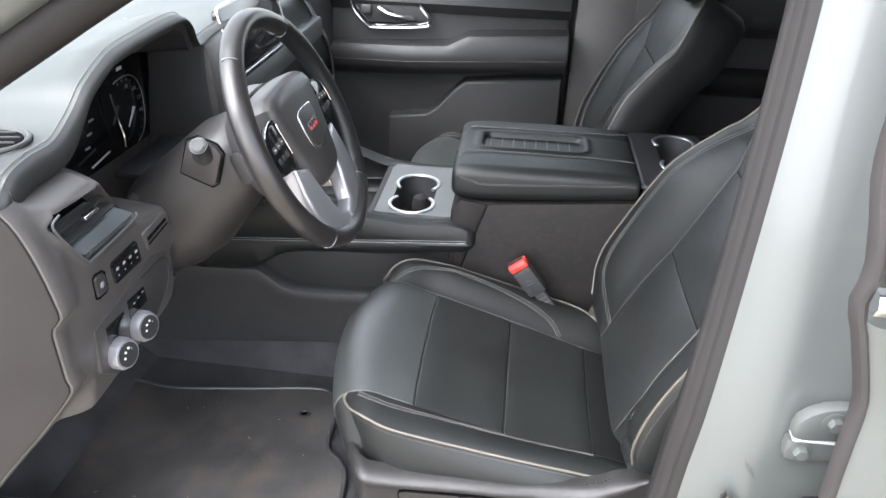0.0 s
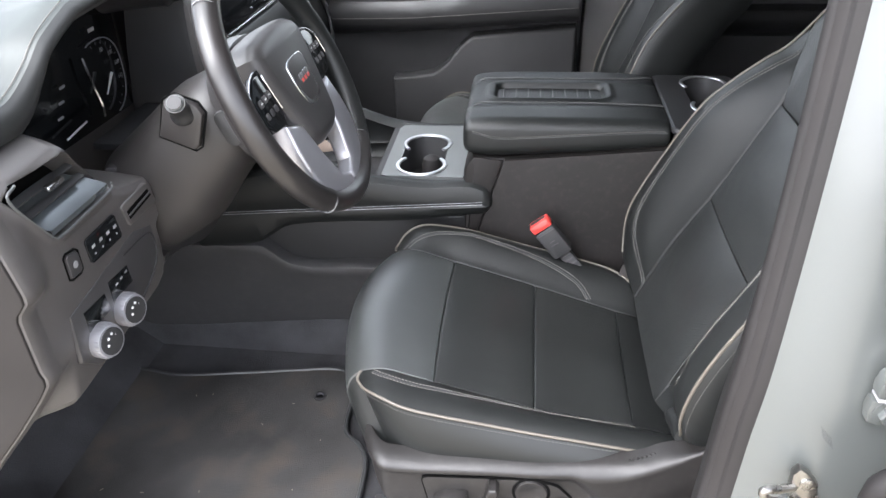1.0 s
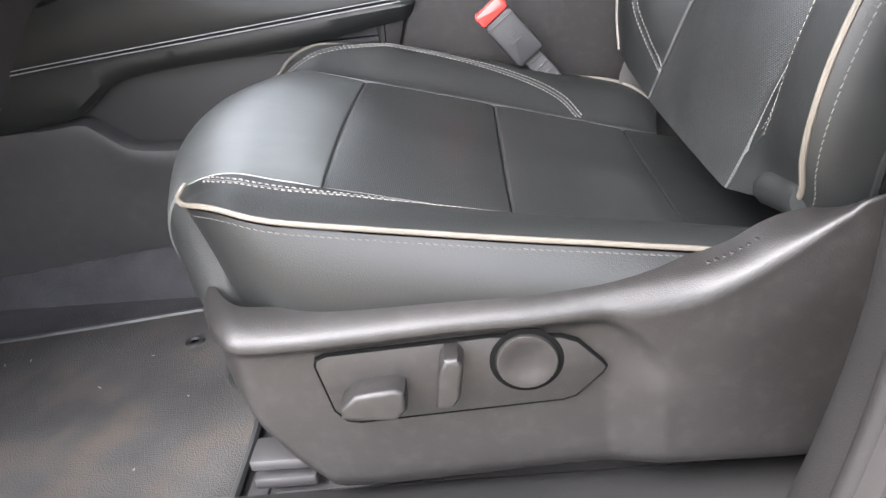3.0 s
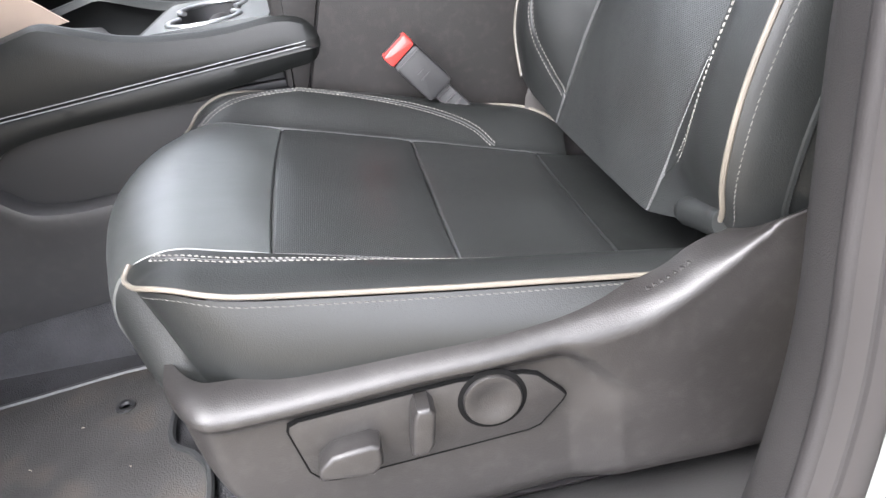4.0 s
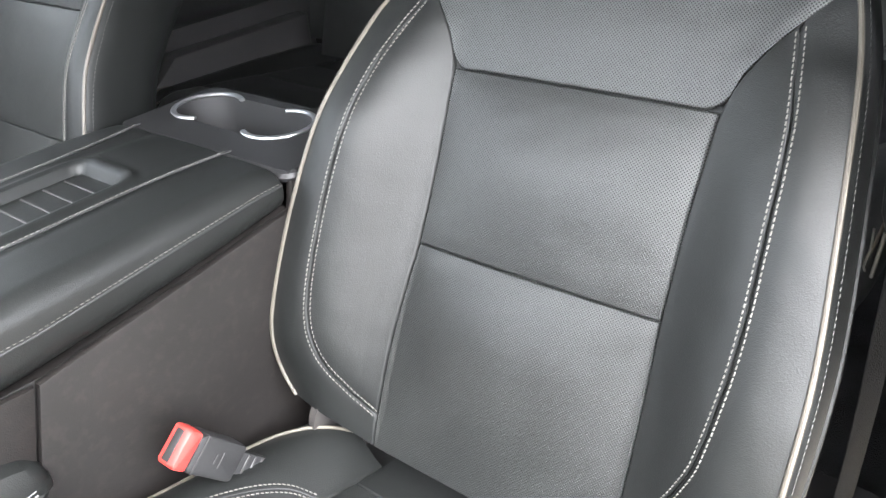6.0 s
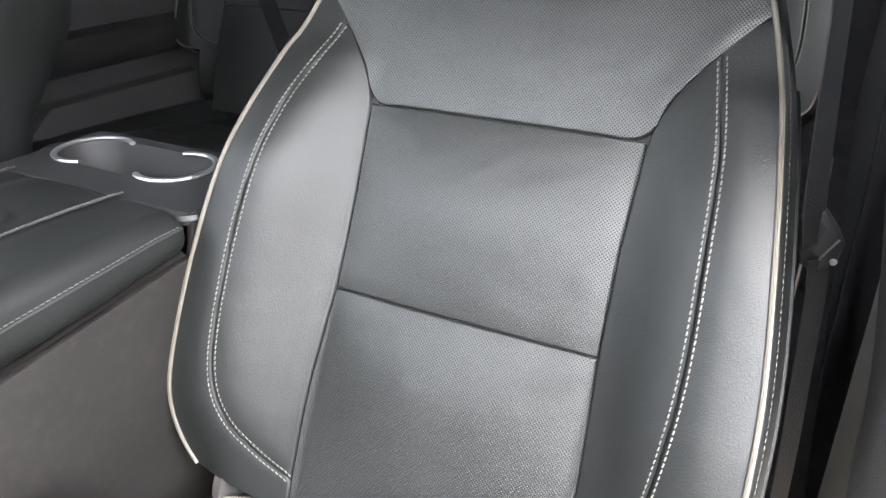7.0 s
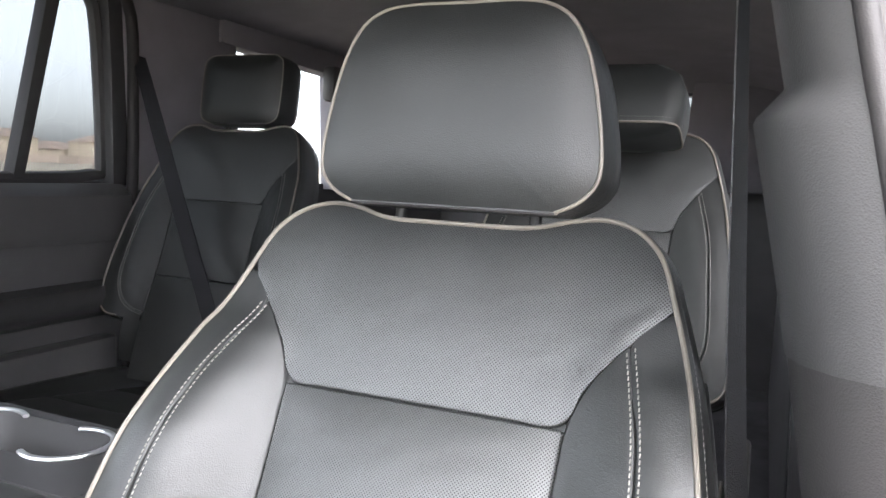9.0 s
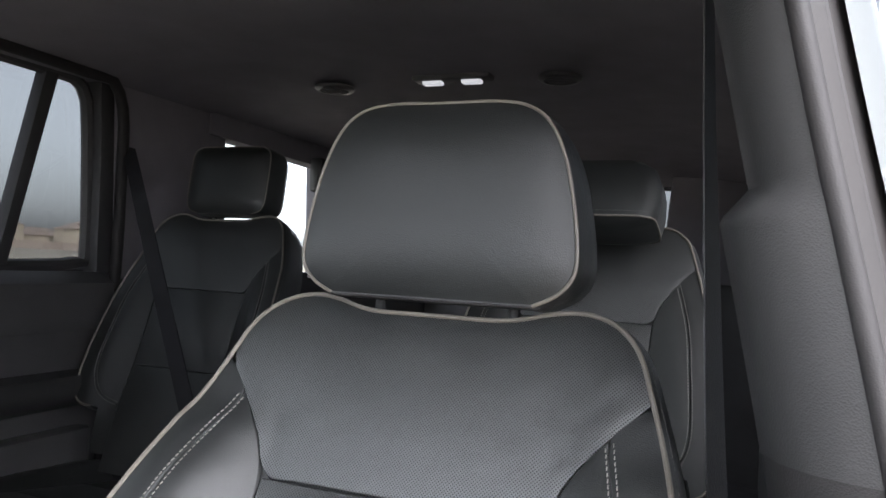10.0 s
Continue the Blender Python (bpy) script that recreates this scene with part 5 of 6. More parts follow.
for k in range(4):
    part("bin_rib", block((-0.325 - 0.022 * k, 0.15, 0.975), (-0.321 - 0.022 * k, 0.39, 0.979), 0.001, 1), SMOOTH, console)
# padded side rails
PADTOP = knots([-0.70, -0.62, -0.575, -0.493, -0.43, -0.41, -0.372, -0.324, -0.274, -0.2, -0.13, -0.09, -0.05], [1.04, 1.056, 1.066, 1.081, 1.095, 1.097, 1.084, 1.068, 1.060, 1.056, 1.060, 1.05, 1.04])
PADMID = knots([-0.70, -0.622, -0.35, -0.089, -0.05], [0.972, 0.982, 1.002, 1.021, 1.022])
PADLOW = knots([-0.70, -0.68, -0.573, -0.53, -0.496, -0.42, -0.252, -0.129, -0.05], [0.898, 0.9, 0.912, 0.935, 0.955, 0.966, 0.976, 0.992, 1.0])
for sgn, y0 in ((1, 0.098), (-1, 2 * CENTRE - 0.098)):
    px = np.r_[np.linspace(-0.69, -0.10, 60), np.linspace(-0.098, -0.082, 8)]
    rows, low_rows = [], []
    for x in px:
        e = np.sqrt(np.clip((x + 0.104) / 0.022, 0, 1) ** 2)
        sq = math.sqrt(max(0.0, 1 - e * e)) if e < 1 else 0.0
        mid_z = PADMID(x)
        top_z = mid_z + (PADTOP(x) - mid_z) * (0.25 + 0.75 * sq)
        lo_z = mid_z - (mid_z - PADLOW(x)) * (0.25 + 0.75 * sq)
        i = 0.012 * (1 - sq)
        ys = ((0.042, -0.012), (0.030, -0.001), (0.016, 0.0), (0.006, -0.006), (0.001, -0.02), (0.0, -0.034))
        rows.append([(x, y0 + sgn * (dy + i), top_z + dz * (0.4 + 0.6 * sq)) for dy, dz in ys] + [(x, y0 + sgn * (0.0 + i), mid_z + 0.006), (x, y0 + sgn * (0.004 + i), mid_z)])
        low_rows.append([(x, y0 + sgn * (0.004 + i), mid_z), (x, y0 + sgn * (0.001 + i), mid_z - 0.006), (x, y0 + sgn * (0.004 + i), lo_z + 0.01), (x, y0 + sgn * (0.012 + i), lo_z), (x, y0 + sgn * (0.03 + i), lo_z)])
    rail_pad = part("side_pad", net(np.array(rows)), LEATHER, console, "padded leather side rail")
    part("side_pad_skirt", net(np.array(low_rows)), LEATHER, console)
    sx = np.linspace(-0.69, -0.1, 140)
    line = np.array([(x, y0 - sgn * 0.0005, PADMID(x) + 0.004) for x in sx])
    part("seam_line", tube(line - [0, 0, 0.0035], 0.0007, 5), PRINT_GREY, rail_pad)
    part("seam_line", tube(line + [0, 0, 0.0015], 0.0006, 5), PRINT_GREY, rail_pad)
# lower tunnel trim with a long pocket under the rail
POCK = knots([-1.0, -0.62, -0.573, -0.55, -0.52, -0.5, -0.45, -0.379, -0.1, 0.2], [0.90, 0.905, 0.911, 0.898, 0.873, 0.864, 0.858, 0.861, 0.87, 0.88])
TRIMLOW = knots([-1.0, -0.93, -0.83, -0.46, -0.2, 0.2], [0.69, 0.673, 0.656, 0.69, 0.71, 0.71])
trows = []
for x in np.linspace(-1.0, 0.0, 60):
    top_z, low_z = POCK(x), TRIMLOW(x)
    trows.append([(x, 0.16, top_z - 0.002), (x, 0.125, top_z), (x, 0.114, top_z - 0.006), (x, 0.112, top_z - 0.016), (x, 0.118, top_z - 0.035), (x, 0.13, low_z + 0.06), (x, 0.142, low_z + 0.008), (x, 0.16, low_z)])
part("tunnel_trim", net(np.array(trows)), TUNNEL, console, "grained plastic tunnel side")
part("pocket_back", block((-0.66, 0.145, 0.84), (-0.06, 0.16, 1.02), 0.004), DARK, console)
part("front_body", block((-0.75, 0.165, 0.62), (-0.12, 0.38, 0.99), 0.01), DARK, console)
tagged(part("cardboard_sheet", prism([(-0.66, 1.05), (-0.40, 1.085), (-0.45, 1.13), (-0.54, 1.2), (-0.66, 1.17)], "y", 0.195, 0.199, 0.0005, 1), PAPER), "plain tan cardboard sheet standing behind the console rail", "cardboard")

keys = thing("key_bunch", (-0.45, 0.32, 0.975), "bunch of steel keys with a black fob in the console bin", "keys")
KEY_Z = 1.04
part("fob", moved(block((-0.03, -0.018, -0.007), (0.03, 0.018, 0.007), 0.005), pose(-0.425, 0.34, KEY_Z + 0.005, 20, 12, 40)), SMOOTH, keys, "black key fob")
part("ring", tube(np.array([(-0.455 + 0.014 * math.cos(a), 0.31 + 0.014 * math.sin(a), KEY_Z + 0.012 + 0.004 * math.cos(a)) for a in np.linspace(0, 2 * math.pi, 24, endpoint=False)]), 0.0011, 6, closed=True), STEEL, keys, "steel key ring")
for turn, tip in ((200, 14), (235, -6), (165, 20)):
    m = pose(-0.455, 0.31, KEY_Z + 0.012, tip, 8, turn)
    part("key", moved(join(prism(rounded(0.026, 0.022, 0.007, 4, 0.022, 0.0), "z", -0.001, 0.001, 0.0004, 1), block((0.033, -0.0045, -0.001), (0.066, 0.0045, 0.001), 0.0005, 1)), m), STEEL, keys, "flat steel key")
part("strap", ribbon(ease([(-0.45, 0.315, KEY_Z + 0.01), (-0.44, 0.34, KEY_Z + 0.014), (-0.42, 0.36, KEY_Z - 0.005), (-0.40, 0.37, KEY_Z - 0.05)], 16), (1, 0.3, 0), 0.009, 0.002), WEB, keys, "black key strap")
part("pouch", block((-0.49, 0.28, 0.976), (-0.41, 0.38, 1.026), 0.012), DARK, keys)
# ---- dashboard ----
def writing(word, at, size, mat, parent):
    """Flat lettering that faces the rear of the car, its line running to the car's right."""
    curve = bpy.data.curves.new("numeral", "FONT")
    curve.body, curve.size, curve.extrude = word, size, 0.0002
    holder = bpy.data.objects.new("numeral", curve)
    mesh = bpy.data.meshes.new_from_object(holder)
    bpy.data.objects.remove(holder)
    verts = [(at[0] + v.co.z, at[1] + v.co.x, at[2] + v.co.y) for v in mesh.vertices]
    faces = [tuple(p.vertices) for p in mesh.polygons]
    bpy.data.meshes.remove(mesh)
    return part("numeral", (np.array(verts), faces), mat, parent)


dash = thing("dashboard", (-0.7, CENTRE, 1.05), "dark grey padded dashboard with stitched top and driver controls", "dashboard")


def dash_run(y0, y1, profile, mat, name, label="", n=8):
    ys = np.linspace(y0, y1, n)
    return part(name, net(np.array([[(x, y, z) for x, z in ease(profile, 40)] for y in ys])), mat, dash, label)


# the panel round the driver's controls: proud inside its outline, falling back to the gauge recess outside it
PANEL = np.array([(-0.64, 1.366), (-0.462, 1.366), (-0.448, 1.36), (-0.386, 1.290), (-0.374, 1.274), (-0.352, 1.264), (-0.29, 1.250), (-0.274, 1.238), (-0.272, 1.19), (-0.29, 1.176), (-0.282, 1.12), (-0.287, 1.092), (-0.31, 1.078), (-0.50, 1.062), (-0.64, 1.055)])
VENT = np.array([(-0.560, 1.350), (-0.545, 1.362), (-0.452, 1.358), (-0.438, 1.35), (-0.380, 1.288), (-0.384, 1.279), (-0.50, 1.277), (-0.515, 1.285)])


def inside_by(poly, y, z):
    """Distance to the outline, positive inside it."""
    best, hit = np.full(y.shape, 9.0), np.zeros(y.shape, bool)
    for (ay, az), (by, bz) in zip(poly, np.roll(poly, -1, 0)):
        f = np.clip(((y - ay) * (by - ay) + (z - az) * (bz - az)) / ((by - ay) ** 2 + (bz - az) ** 2), 0, 1)
        best = np.minimum(best, np.hypot(y - ay - f * (by - ay), z - az - f * (bz - az)))
        hit ^= ((az > z) != (bz > z)) & (y < (by - ay) * (z - az) / (bz - az + 1e-12) + ay)
    return np.where(hit, best, -best)


def rise(v):
    v = np.clip(v, 0, 1)
    return v * v * (3 - 2 * v)


gy_, gz_ = np.meshgrid(np.linspace(-0.572, 0.05, 210), np.linspace(1.03, 1.40, 200), indexing="ij")
d_panel, d_vent = inside_by(PANEL, gy_, gz_), inside_by(VENT, gy_, gz_)
gx_ = -0.541 - 0.006 * (1 - rise(d_panel / 0.010)) * (d_panel > 0) - np.where(d_panel <= 0, 0.006 + 0.18 * rise(-d_panel / (0.022 + 0.03 * rise((gz_ - 1.335) / 0.04))), 0)
gx_ = gx_ - 0.05 * rise((d_vent + 0.001) / 0.008) + 0.003 * np.exp(-(((d_vent + 0.003) / 0.004) ** 2))
gx_ = gx_ - 0.02 * np.clip((1.20 - gz_) / 0.15, 0, 1) ** 2
CAP = [(-0.572, 1.388), (-0.554, 1.363), (-0.538, 1.316), (-0.527, 1.262), (-0.527, 1.25), (-0.541, 1.232), (-0.542, 1.226), (-0.541, 1.186), (-0.540, 1.155), (-0.54, 1.135), (-0.592, 1.066), (-0.639, 1.01), (-0.699, 0.937), (-0.80, 0.81), (-0.92, 0.66)]
edge_x = np.interp(gz_, [p[1] for p in CAP[::-1]], [p[0] for p in CAP[::-1]]) - 0.001
turn_in = rise((-0.536 - gy_) / 0.036)
gx_ = gx_ * (1 - turn_in) + edge_x * turn_in
part("face", net(np.stack([gx_, gy_, gz_], -1)), PLASTIC, dash, "grained lower dashboard face")
right_face = [(-0.635, 1.42), (-0.61, 1.40), (-0.602, 1.36), (-0.602, 1.25), (-0.606, 1.15), (-0.64, 1.09), (-0.8, 1.06)]
dash_run(0.05, 1.06, right_face, VINYL, "passenger_face")
# padded top, swelling up into the hood over the gauges
LIP = [(-0.592, -0.588, 1.352), (-0.588, -0.583, 1.375), (-0.585, -0.568, 1.40), (-0.585, -0.545, 1.412), (-0.585, -0.506, 1.417), (-0.585, -0.459, 1.417), (-0.585, -0.41, 1.438), (-0.585, -0.372, 1.462), (-0.585, -0.321, 1.481), (-0.585, -0.286, 1.489), (-0.585, -0.198, 1.494), (-0.585, -0.118, 1.496), (-0.586, -0.067, 1.492), (-0.588, -0.032, 1.472), (-0.592, -0.006, 1.438), (-0.60, 0.03, 1.428), (-0.605, 0.088, 1.43), (-0.61, 0.2, 1.43), (-0.63, 0.5, 1.425), (-0.64, 1.06, 1.41)]
lip = ease(LIP, 200)
fall = np.gradient(lip[:, 1:], axis=0)
fall /= np.linalg.norm(fall, axis=1)[:, None]
rows = []
for (x, y, z), (ty, tz) in zip(lip, fall):
    back_z = 1.40 + (z - 1.40) * 0.55
    deep = 0.036 - 0.018 * rise((y + 0.46) / 0.08) - 0.009 * rise((y + 0.1) / 0.06)
    down = lambda dx, k: (x + dx, y + k * deep * tz, z - k * deep * ty)  # noqa: E731
    rows.append([down(0.0, 1.0), down(0.008, 0.86), down(0.012, 0.5), down(0.009, 0.14), (x, y, z + 0.002), (x - 0.02, y, z + 0.006), (x - 0.1, y, (z + back_z) / 2 + 0.008),
                 (x - 0.25, y, back_z - 0.002), (-1.0, y, 1.38), (-1.22, y, 1.345)])
rows = np.array(rows).transpose(1, 0, 2)
part("top_pad", net(ease(rows[4:].reshape(6, -1), 30).reshape(30, -1, 3)), DASH_PAD, dash, "leather-look top pad, tinted green-grey for its sky reflection")
part("pad_roll", net(ease(rows[:5].reshape(5, -1), 16).reshape(16, -1, 3)), PAD_ROLL, dash, "darker padded roll along the front edge")
line = lip[2:118] + [-0.006, 0, 0.0052]
part("stitching", stitches(line, np.tile([0.1, 0, 1.0], (len(line), 1))), THREAD, dash)
# hood lining and gauge cluster
inside = (lip[:, 1] > -0.47) & (lip[:, 1] < 0.012)
deep = 0.036 - 0.018 * rise((lip[:, 1] + 0.46) / 0.08) - 0.009 * rise((lip[:, 1] + 0.1) / 0.06)
open_line = np.stack([lip[:, 0], lip[:, 1] + deep * fall[:, 1], lip[:, 2] - deep * fall[:, 0]], 1)[inside]
hood = np.array([open_line + [0.002, 0, 0.003], open_line * [1, 0.99, 1] + [-0.004, 0, -0.003], open_line * [1, 0.98, 1] + [-0.008, 0, -0.008], open_line * [1, 0.96, 1] + [-0.012, 0, -0.007], open_line * [1, 0.94, 1] + [-0.06, 0, -0.01], open_line * [1, 0.92, 1] + [-0.13, 0, -0.02]])
part("hood_lining", net(hood), SMOOTH, dash, "dark gauge hood lining")
part("floor_slot", block((-0.675, -0.19, 1.246), (-0.628, -0.01, 1.2572), 0.002), DARK, dash)
part("floor_step", block((-0.605, -0.285, 1.240), (-0.588, -0.205, 1.262), 0.004), SMOOTH, dash)
part("hood_cheek", net(np.array([[(-0.592, 0.034, 1.425), (-0.59, 0.036, 1.36), (-0.585, 0.034, 1.22)], [(-0.602, 0.028, 1.425), (-0.60, 0.03, 1.36), (-0.596, 0.029, 1.22)], [(-0.69, 0.026, 1.425), (-0.705, 0.027, 1.34), (-0.72, 0.027, 1.22)]])), DARK, dash)
cl = part("cluster_glass", prism([(-0.345, 1.25), (0.03, 1.24), (0.03, 1.46), (-0.30, 1.46)], "x", -0.735, -0.718, 0.003), GLOSS, dash, "dark gauge cluster")
CX = -0.712
gy, gz, gr = -0.052, 1.312, 0.064
squircle = [(CX, gy + gr * math.copysign(abs(math.cos(a)) ** 0.8, math.cos(a)), gz + gr * math.copysign(abs(math.sin(a)) ** 0.8, math.sin(a))) for a in np.linspace(radians(-75), radians(112), 50)]
part("gauge_ring", tube(np.array(squircle), 0.0011, 6), SILVER, cl)
blade = ease([(CX + 0.004, gy - 0.052, gz + 0.05), (CX + 0.006, gy - 0.046, gz + 0.01), (CX + 0.006, gy - 0.034, gz - 0.03), (CX + 0.004, gy - 0.032, gz - 0.052)], 24)
part("gauge_blade", tube(blade, 0.0022, 6), CHROME, cl, "bright curved edge")
part("needle", tube([(CX + 0.006, gy - 0.012, gz - 0.022), (CX + 0.006, gy + 0.016, gz + 0.006)], [0.0012, 0.0026], 6), MARK, cl, "white needle")
for k, word in enumerate(("80", "100", "120", "140")):
    a = radians(78 - 30 * k)
    writing(word, (CX + 0.001, gy + 0.046 * math.cos(a) - 0.004, gz + 0.046 * math.sin(a) - 0.003), 0.010, PRINT_GREY, cl)
for k in range(12):
    a = radians(105 - 15 * k)
    c, q = math.cos(a), math.sin(a)
    part("tick", tube([(CX, gy + 0.0605 * c, gz + 0.0605 * q), (CX, gy + 0.056 * c, gz + 0.056 * q)], 0.0005, 4), PRINT_GREY, cl)
part("gauge_icon", block((CX, gy - 0.012, gz + 0.078), (CX + 0.001, gy + 0.006, gz + 0.084), 0.0003, 1), MARK, cl)
part("cluster_edge", tube([(CX + 0.006, -0.20, 1.266), (CX + 0.006, -0.14, 1.272)], 0.0016, 6), MARK, cl)
for k in range(3):
    part("gauge_mark", block((CX, -0.20 + 0.012 * k, 1.295 + 0.02 * k), (CX + 0.001, -0.185 + 0.012 * k, 1.299 + 0.02 * k), 0.0003, 1), PRINT_GREY, cl)
# end cap seen with the door open
cap = ease(CAP, 90)
part("end_cap", net(np.array([[(x - 0.012, -0.598, z) for x, z in cap], [(x - 0.003, -0.596, z) for x, z in cap], [(x, -0.590, z) for x, z in cap], [(x, -0.58, z) for x, z in cap], [(x - 0.001, -0.571, z) for x, z in cap]])), PLASTIC, dash)
part("end_panel", prism([(x - 0.006, z) for x, z in cap] + [(-1.3, 0.64), (-1.25, 1.33), (-0.6, 1.395)], "y", -0.600, -0.594, 0.002), END_TRIM, dash, "flat dark end panel")
# side vent, backed by a plate painted as its inner shade
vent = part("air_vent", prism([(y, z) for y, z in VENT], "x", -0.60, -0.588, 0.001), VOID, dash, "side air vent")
for k in range(2):
    f = 0.26 + 0.26 * k
    a = np.array([-0.554 + 0.045 * f, 1.356 - 0.08 * f])
    b = np.array([-0.448 + 0.064 * f, 1.354 - 0.078 * f])
    part("vent_slat", ribbon([(-0.553, *a), (-0.553, *((a + b) / 2)), (-0.553, *b)], (0.93, 0, -0.36), 0.0045, 0.0022), DARK, vent)
part("vent_rim", tube([(-0.5395, y, z) for y, z in ease([(-0.545, 1.362), (-0.560, 1.350), (-0.515, 1.285), (-0.50, 1.2775), (-0.44, 1.2775), (-0.384, 1.279), (-0.380, 1.287)], 60)], 0.0016, 8), SATIN, vent, "thin bright vent rim")
part("vent_tab", block((-0.546, -0.500, 1.331), (-0.536, -0.468, 1.338), 0.003), CHROME, vent, "bright vent tab")
blade_rows = [[(-0.584, -0.545, 1.321), (-0.584, -0.48, 1.322), (-0.584, -0.425, 1.320)], [(-0.562, -0.532, 1.309), (-0.562, -0.465, 1.309), (-0.562, -0.405, 1.307)], [(-0.5395, -0.514, 1.291), (-0.5385, -0.45, 1.290), (-0.5395, -0.388, 1.289)], [(-0.541, -0.511, 1.283), (-0.541, -0.45, 1.282), (-0.541, -0.388, 1.283)]]
part("vent_lip", net(np.array(blade_rows)), BLADE, vent, "glossy lower vent blade")
# switch rows
sw = part("switch_block", prism([(-0.465, 1.2465), (-0.461, 1.25), (-0.397, 1.2495), (-0.3925, 1.246), (-0.387, 1.216), (-0.391, 1.2125), (-0.459, 1.2155), (-0.463, 1.219)], "x", -0.545, -0.5385, 0.0015), GLOSS, dash, "lighting switch block")
for k in range(4):
    y, z = -0.452 + 0.0175 * k, 1.2345 - 0.0006 * k
    part("mark", block((-0.5386, y - 0.0035, z - 0.001), (-0.5382, y + 0.0035, z + 0.0032), 0.0001, 1), PRINT_GREY, sw)
    part("mark", block((-0.5386, y - 0.001, z - 0.0105), (-0.5382, y + 0.002, z - 0.008), 0.0001, 1), PRINT_GREY, sw)
brake = part("brake_button", prism([(-0.507, 1.249), (-0.503, 1.252), (-0.487, 1.249), (-0.483, 1.245), (-0.483, 1.224), (-0.487, 1.221), (-0.503, 1.222), (-0.507, 1.225)], "x", -0.545, -0.5375, 0.002), SMOOTH, dash, "parking brake button")
part("button_joint", tube([(-0.5405, y, z) for y, z in [(-0.5095, 1.251), (-0.504, 1.2545), (-0.486, 1.2515), (-0.4805, 1.247), (-0.4805, 1.222), (-0.486, 1.2185), (-0.504, 1.2195), (-0.5095, 1.223)]], 0.0014, 6, closed=True), VOID, brake)
part("mark", turned([(0, 0.0045), (0.0006, 0.0043), (0.0006, 0.0)], (-0.5375, -0.495, 1.236), (1, 0, 0), 16), PRINT_GREY, brake)
slot = part("card_slot", prism([(-0.374, 1.246), (-0.369, 1.249), (-0.307, 1.250), (-0.300, 1.247), (-0.287, 1.216), (-0.291, 1.2115), (-0.361, 1.2145), (-0.366, 1.218)], "x", -0.546, -0.538, 0.0025), PLASTIC, dash, "small ribbed slot")
# Near-black plate painted as the slot's inner shade.
part("opening", prism([(-0.366, 1.2375), (-0.304, 1.241), (-0.298, 1.228), (-0.3625, 1.2235)], "x", -0.541, -0.5374, 0.001), VOID, slot)
part("rib", tube([(-0.5368, -0.364, 1.2305), (-0.5368, -0.302, 1.2345)], 0.0013, 6), SMOOTH, slot)
for y, z in ((-0.42, 1.163), (-0.481, 1.159)):
    icons = part("icon_panel", prism([(y - 0.027, z + 0.016), (y + 0.022, z + 0.012), (y + 0.026, z - 0.016), (y - 0.026, z - 0.014)], "x", -0.545, -0.5372, 0.002), GLOSS, dash, "gloss black icon panel")
    if y > -0.45:
        for k in range(3):
            part("mark", block((-0.5374, y - 0.014 + 0.013 * k, z + 0.002 + 0.0015 * k), (-0.537, y - 0.008 + 0.013 * k, z + 0.0045 + 0.0015 * k), 0.0001, 1), PRINT_GREY, icons)
low_panel = part("lower_panel", prism([(-0.53, 1.185), (-0.36, 1.205), (-0.315, 1.19), (-0.305, 1.145), (-0.34, 1.115), (-0.50, 1.09), (-0.535, 1.12)], "x", -0.55, -0.5385, 0.005), SMOOTH, dash, "smooth lower control panel")
part("drawer_line", tube([(-0.538, y, z) for y, z in ease([(-0.40, 1.19), (-0.33, 1.185), (-0.318, 1.16), (-0.335, 1.13), (-0.40, 1.105)], 30)], 0.0015, 6), DARK, low_panel)
for y, z in ((-0.495, 1.126), (-0.431, 1.128)):
    knob = part("rotary_knob", turned([(-0.01, 0.022), (0.002, 0.0225), (0.013, 0.0215), (0.0165, 0.020), (0.0165, 0.0172)], (-0.535, y, z), (1, -0.25, 0.12), 36), SILVER, dash, "knurled silver rotary knob")
    part("knob_face", turned([(0, 0.0175), (0.0015, 0.0175), (0.0018, 0.0)], (-0.5195, y - 0.0038, z + 0.0018), (1, -0.25, 0.12), 28), DARK, knob)
    for k in range(24):
        a = 2 * math.pi * k / 24
        d = Vector((0, math.cos(a), math.sin(a)))
        q = Vector((-0.535, y, z)) + d * 0.0223
        part("grip_rib", tube([tuple(q + Vector((0.002, 0, 0))), tuple(q + Vector((0.012, -0.003, 0.0014)))], 0.0008, 4), SILVER, knob)
    for k in range(4):
        a = radians(30 + 50 * k)
        part("mark", block((-0.5186, y - 0.006 + 0.010 * math.cos(a), z + 0.001 + 0.010 * math.sin(a)), (-0.5166, y - 0.003 + 0.010 * math.cos(a), z + 0.0035 + 0.010 * math.sin(a)), 0.0002, 1), MARK, knob)
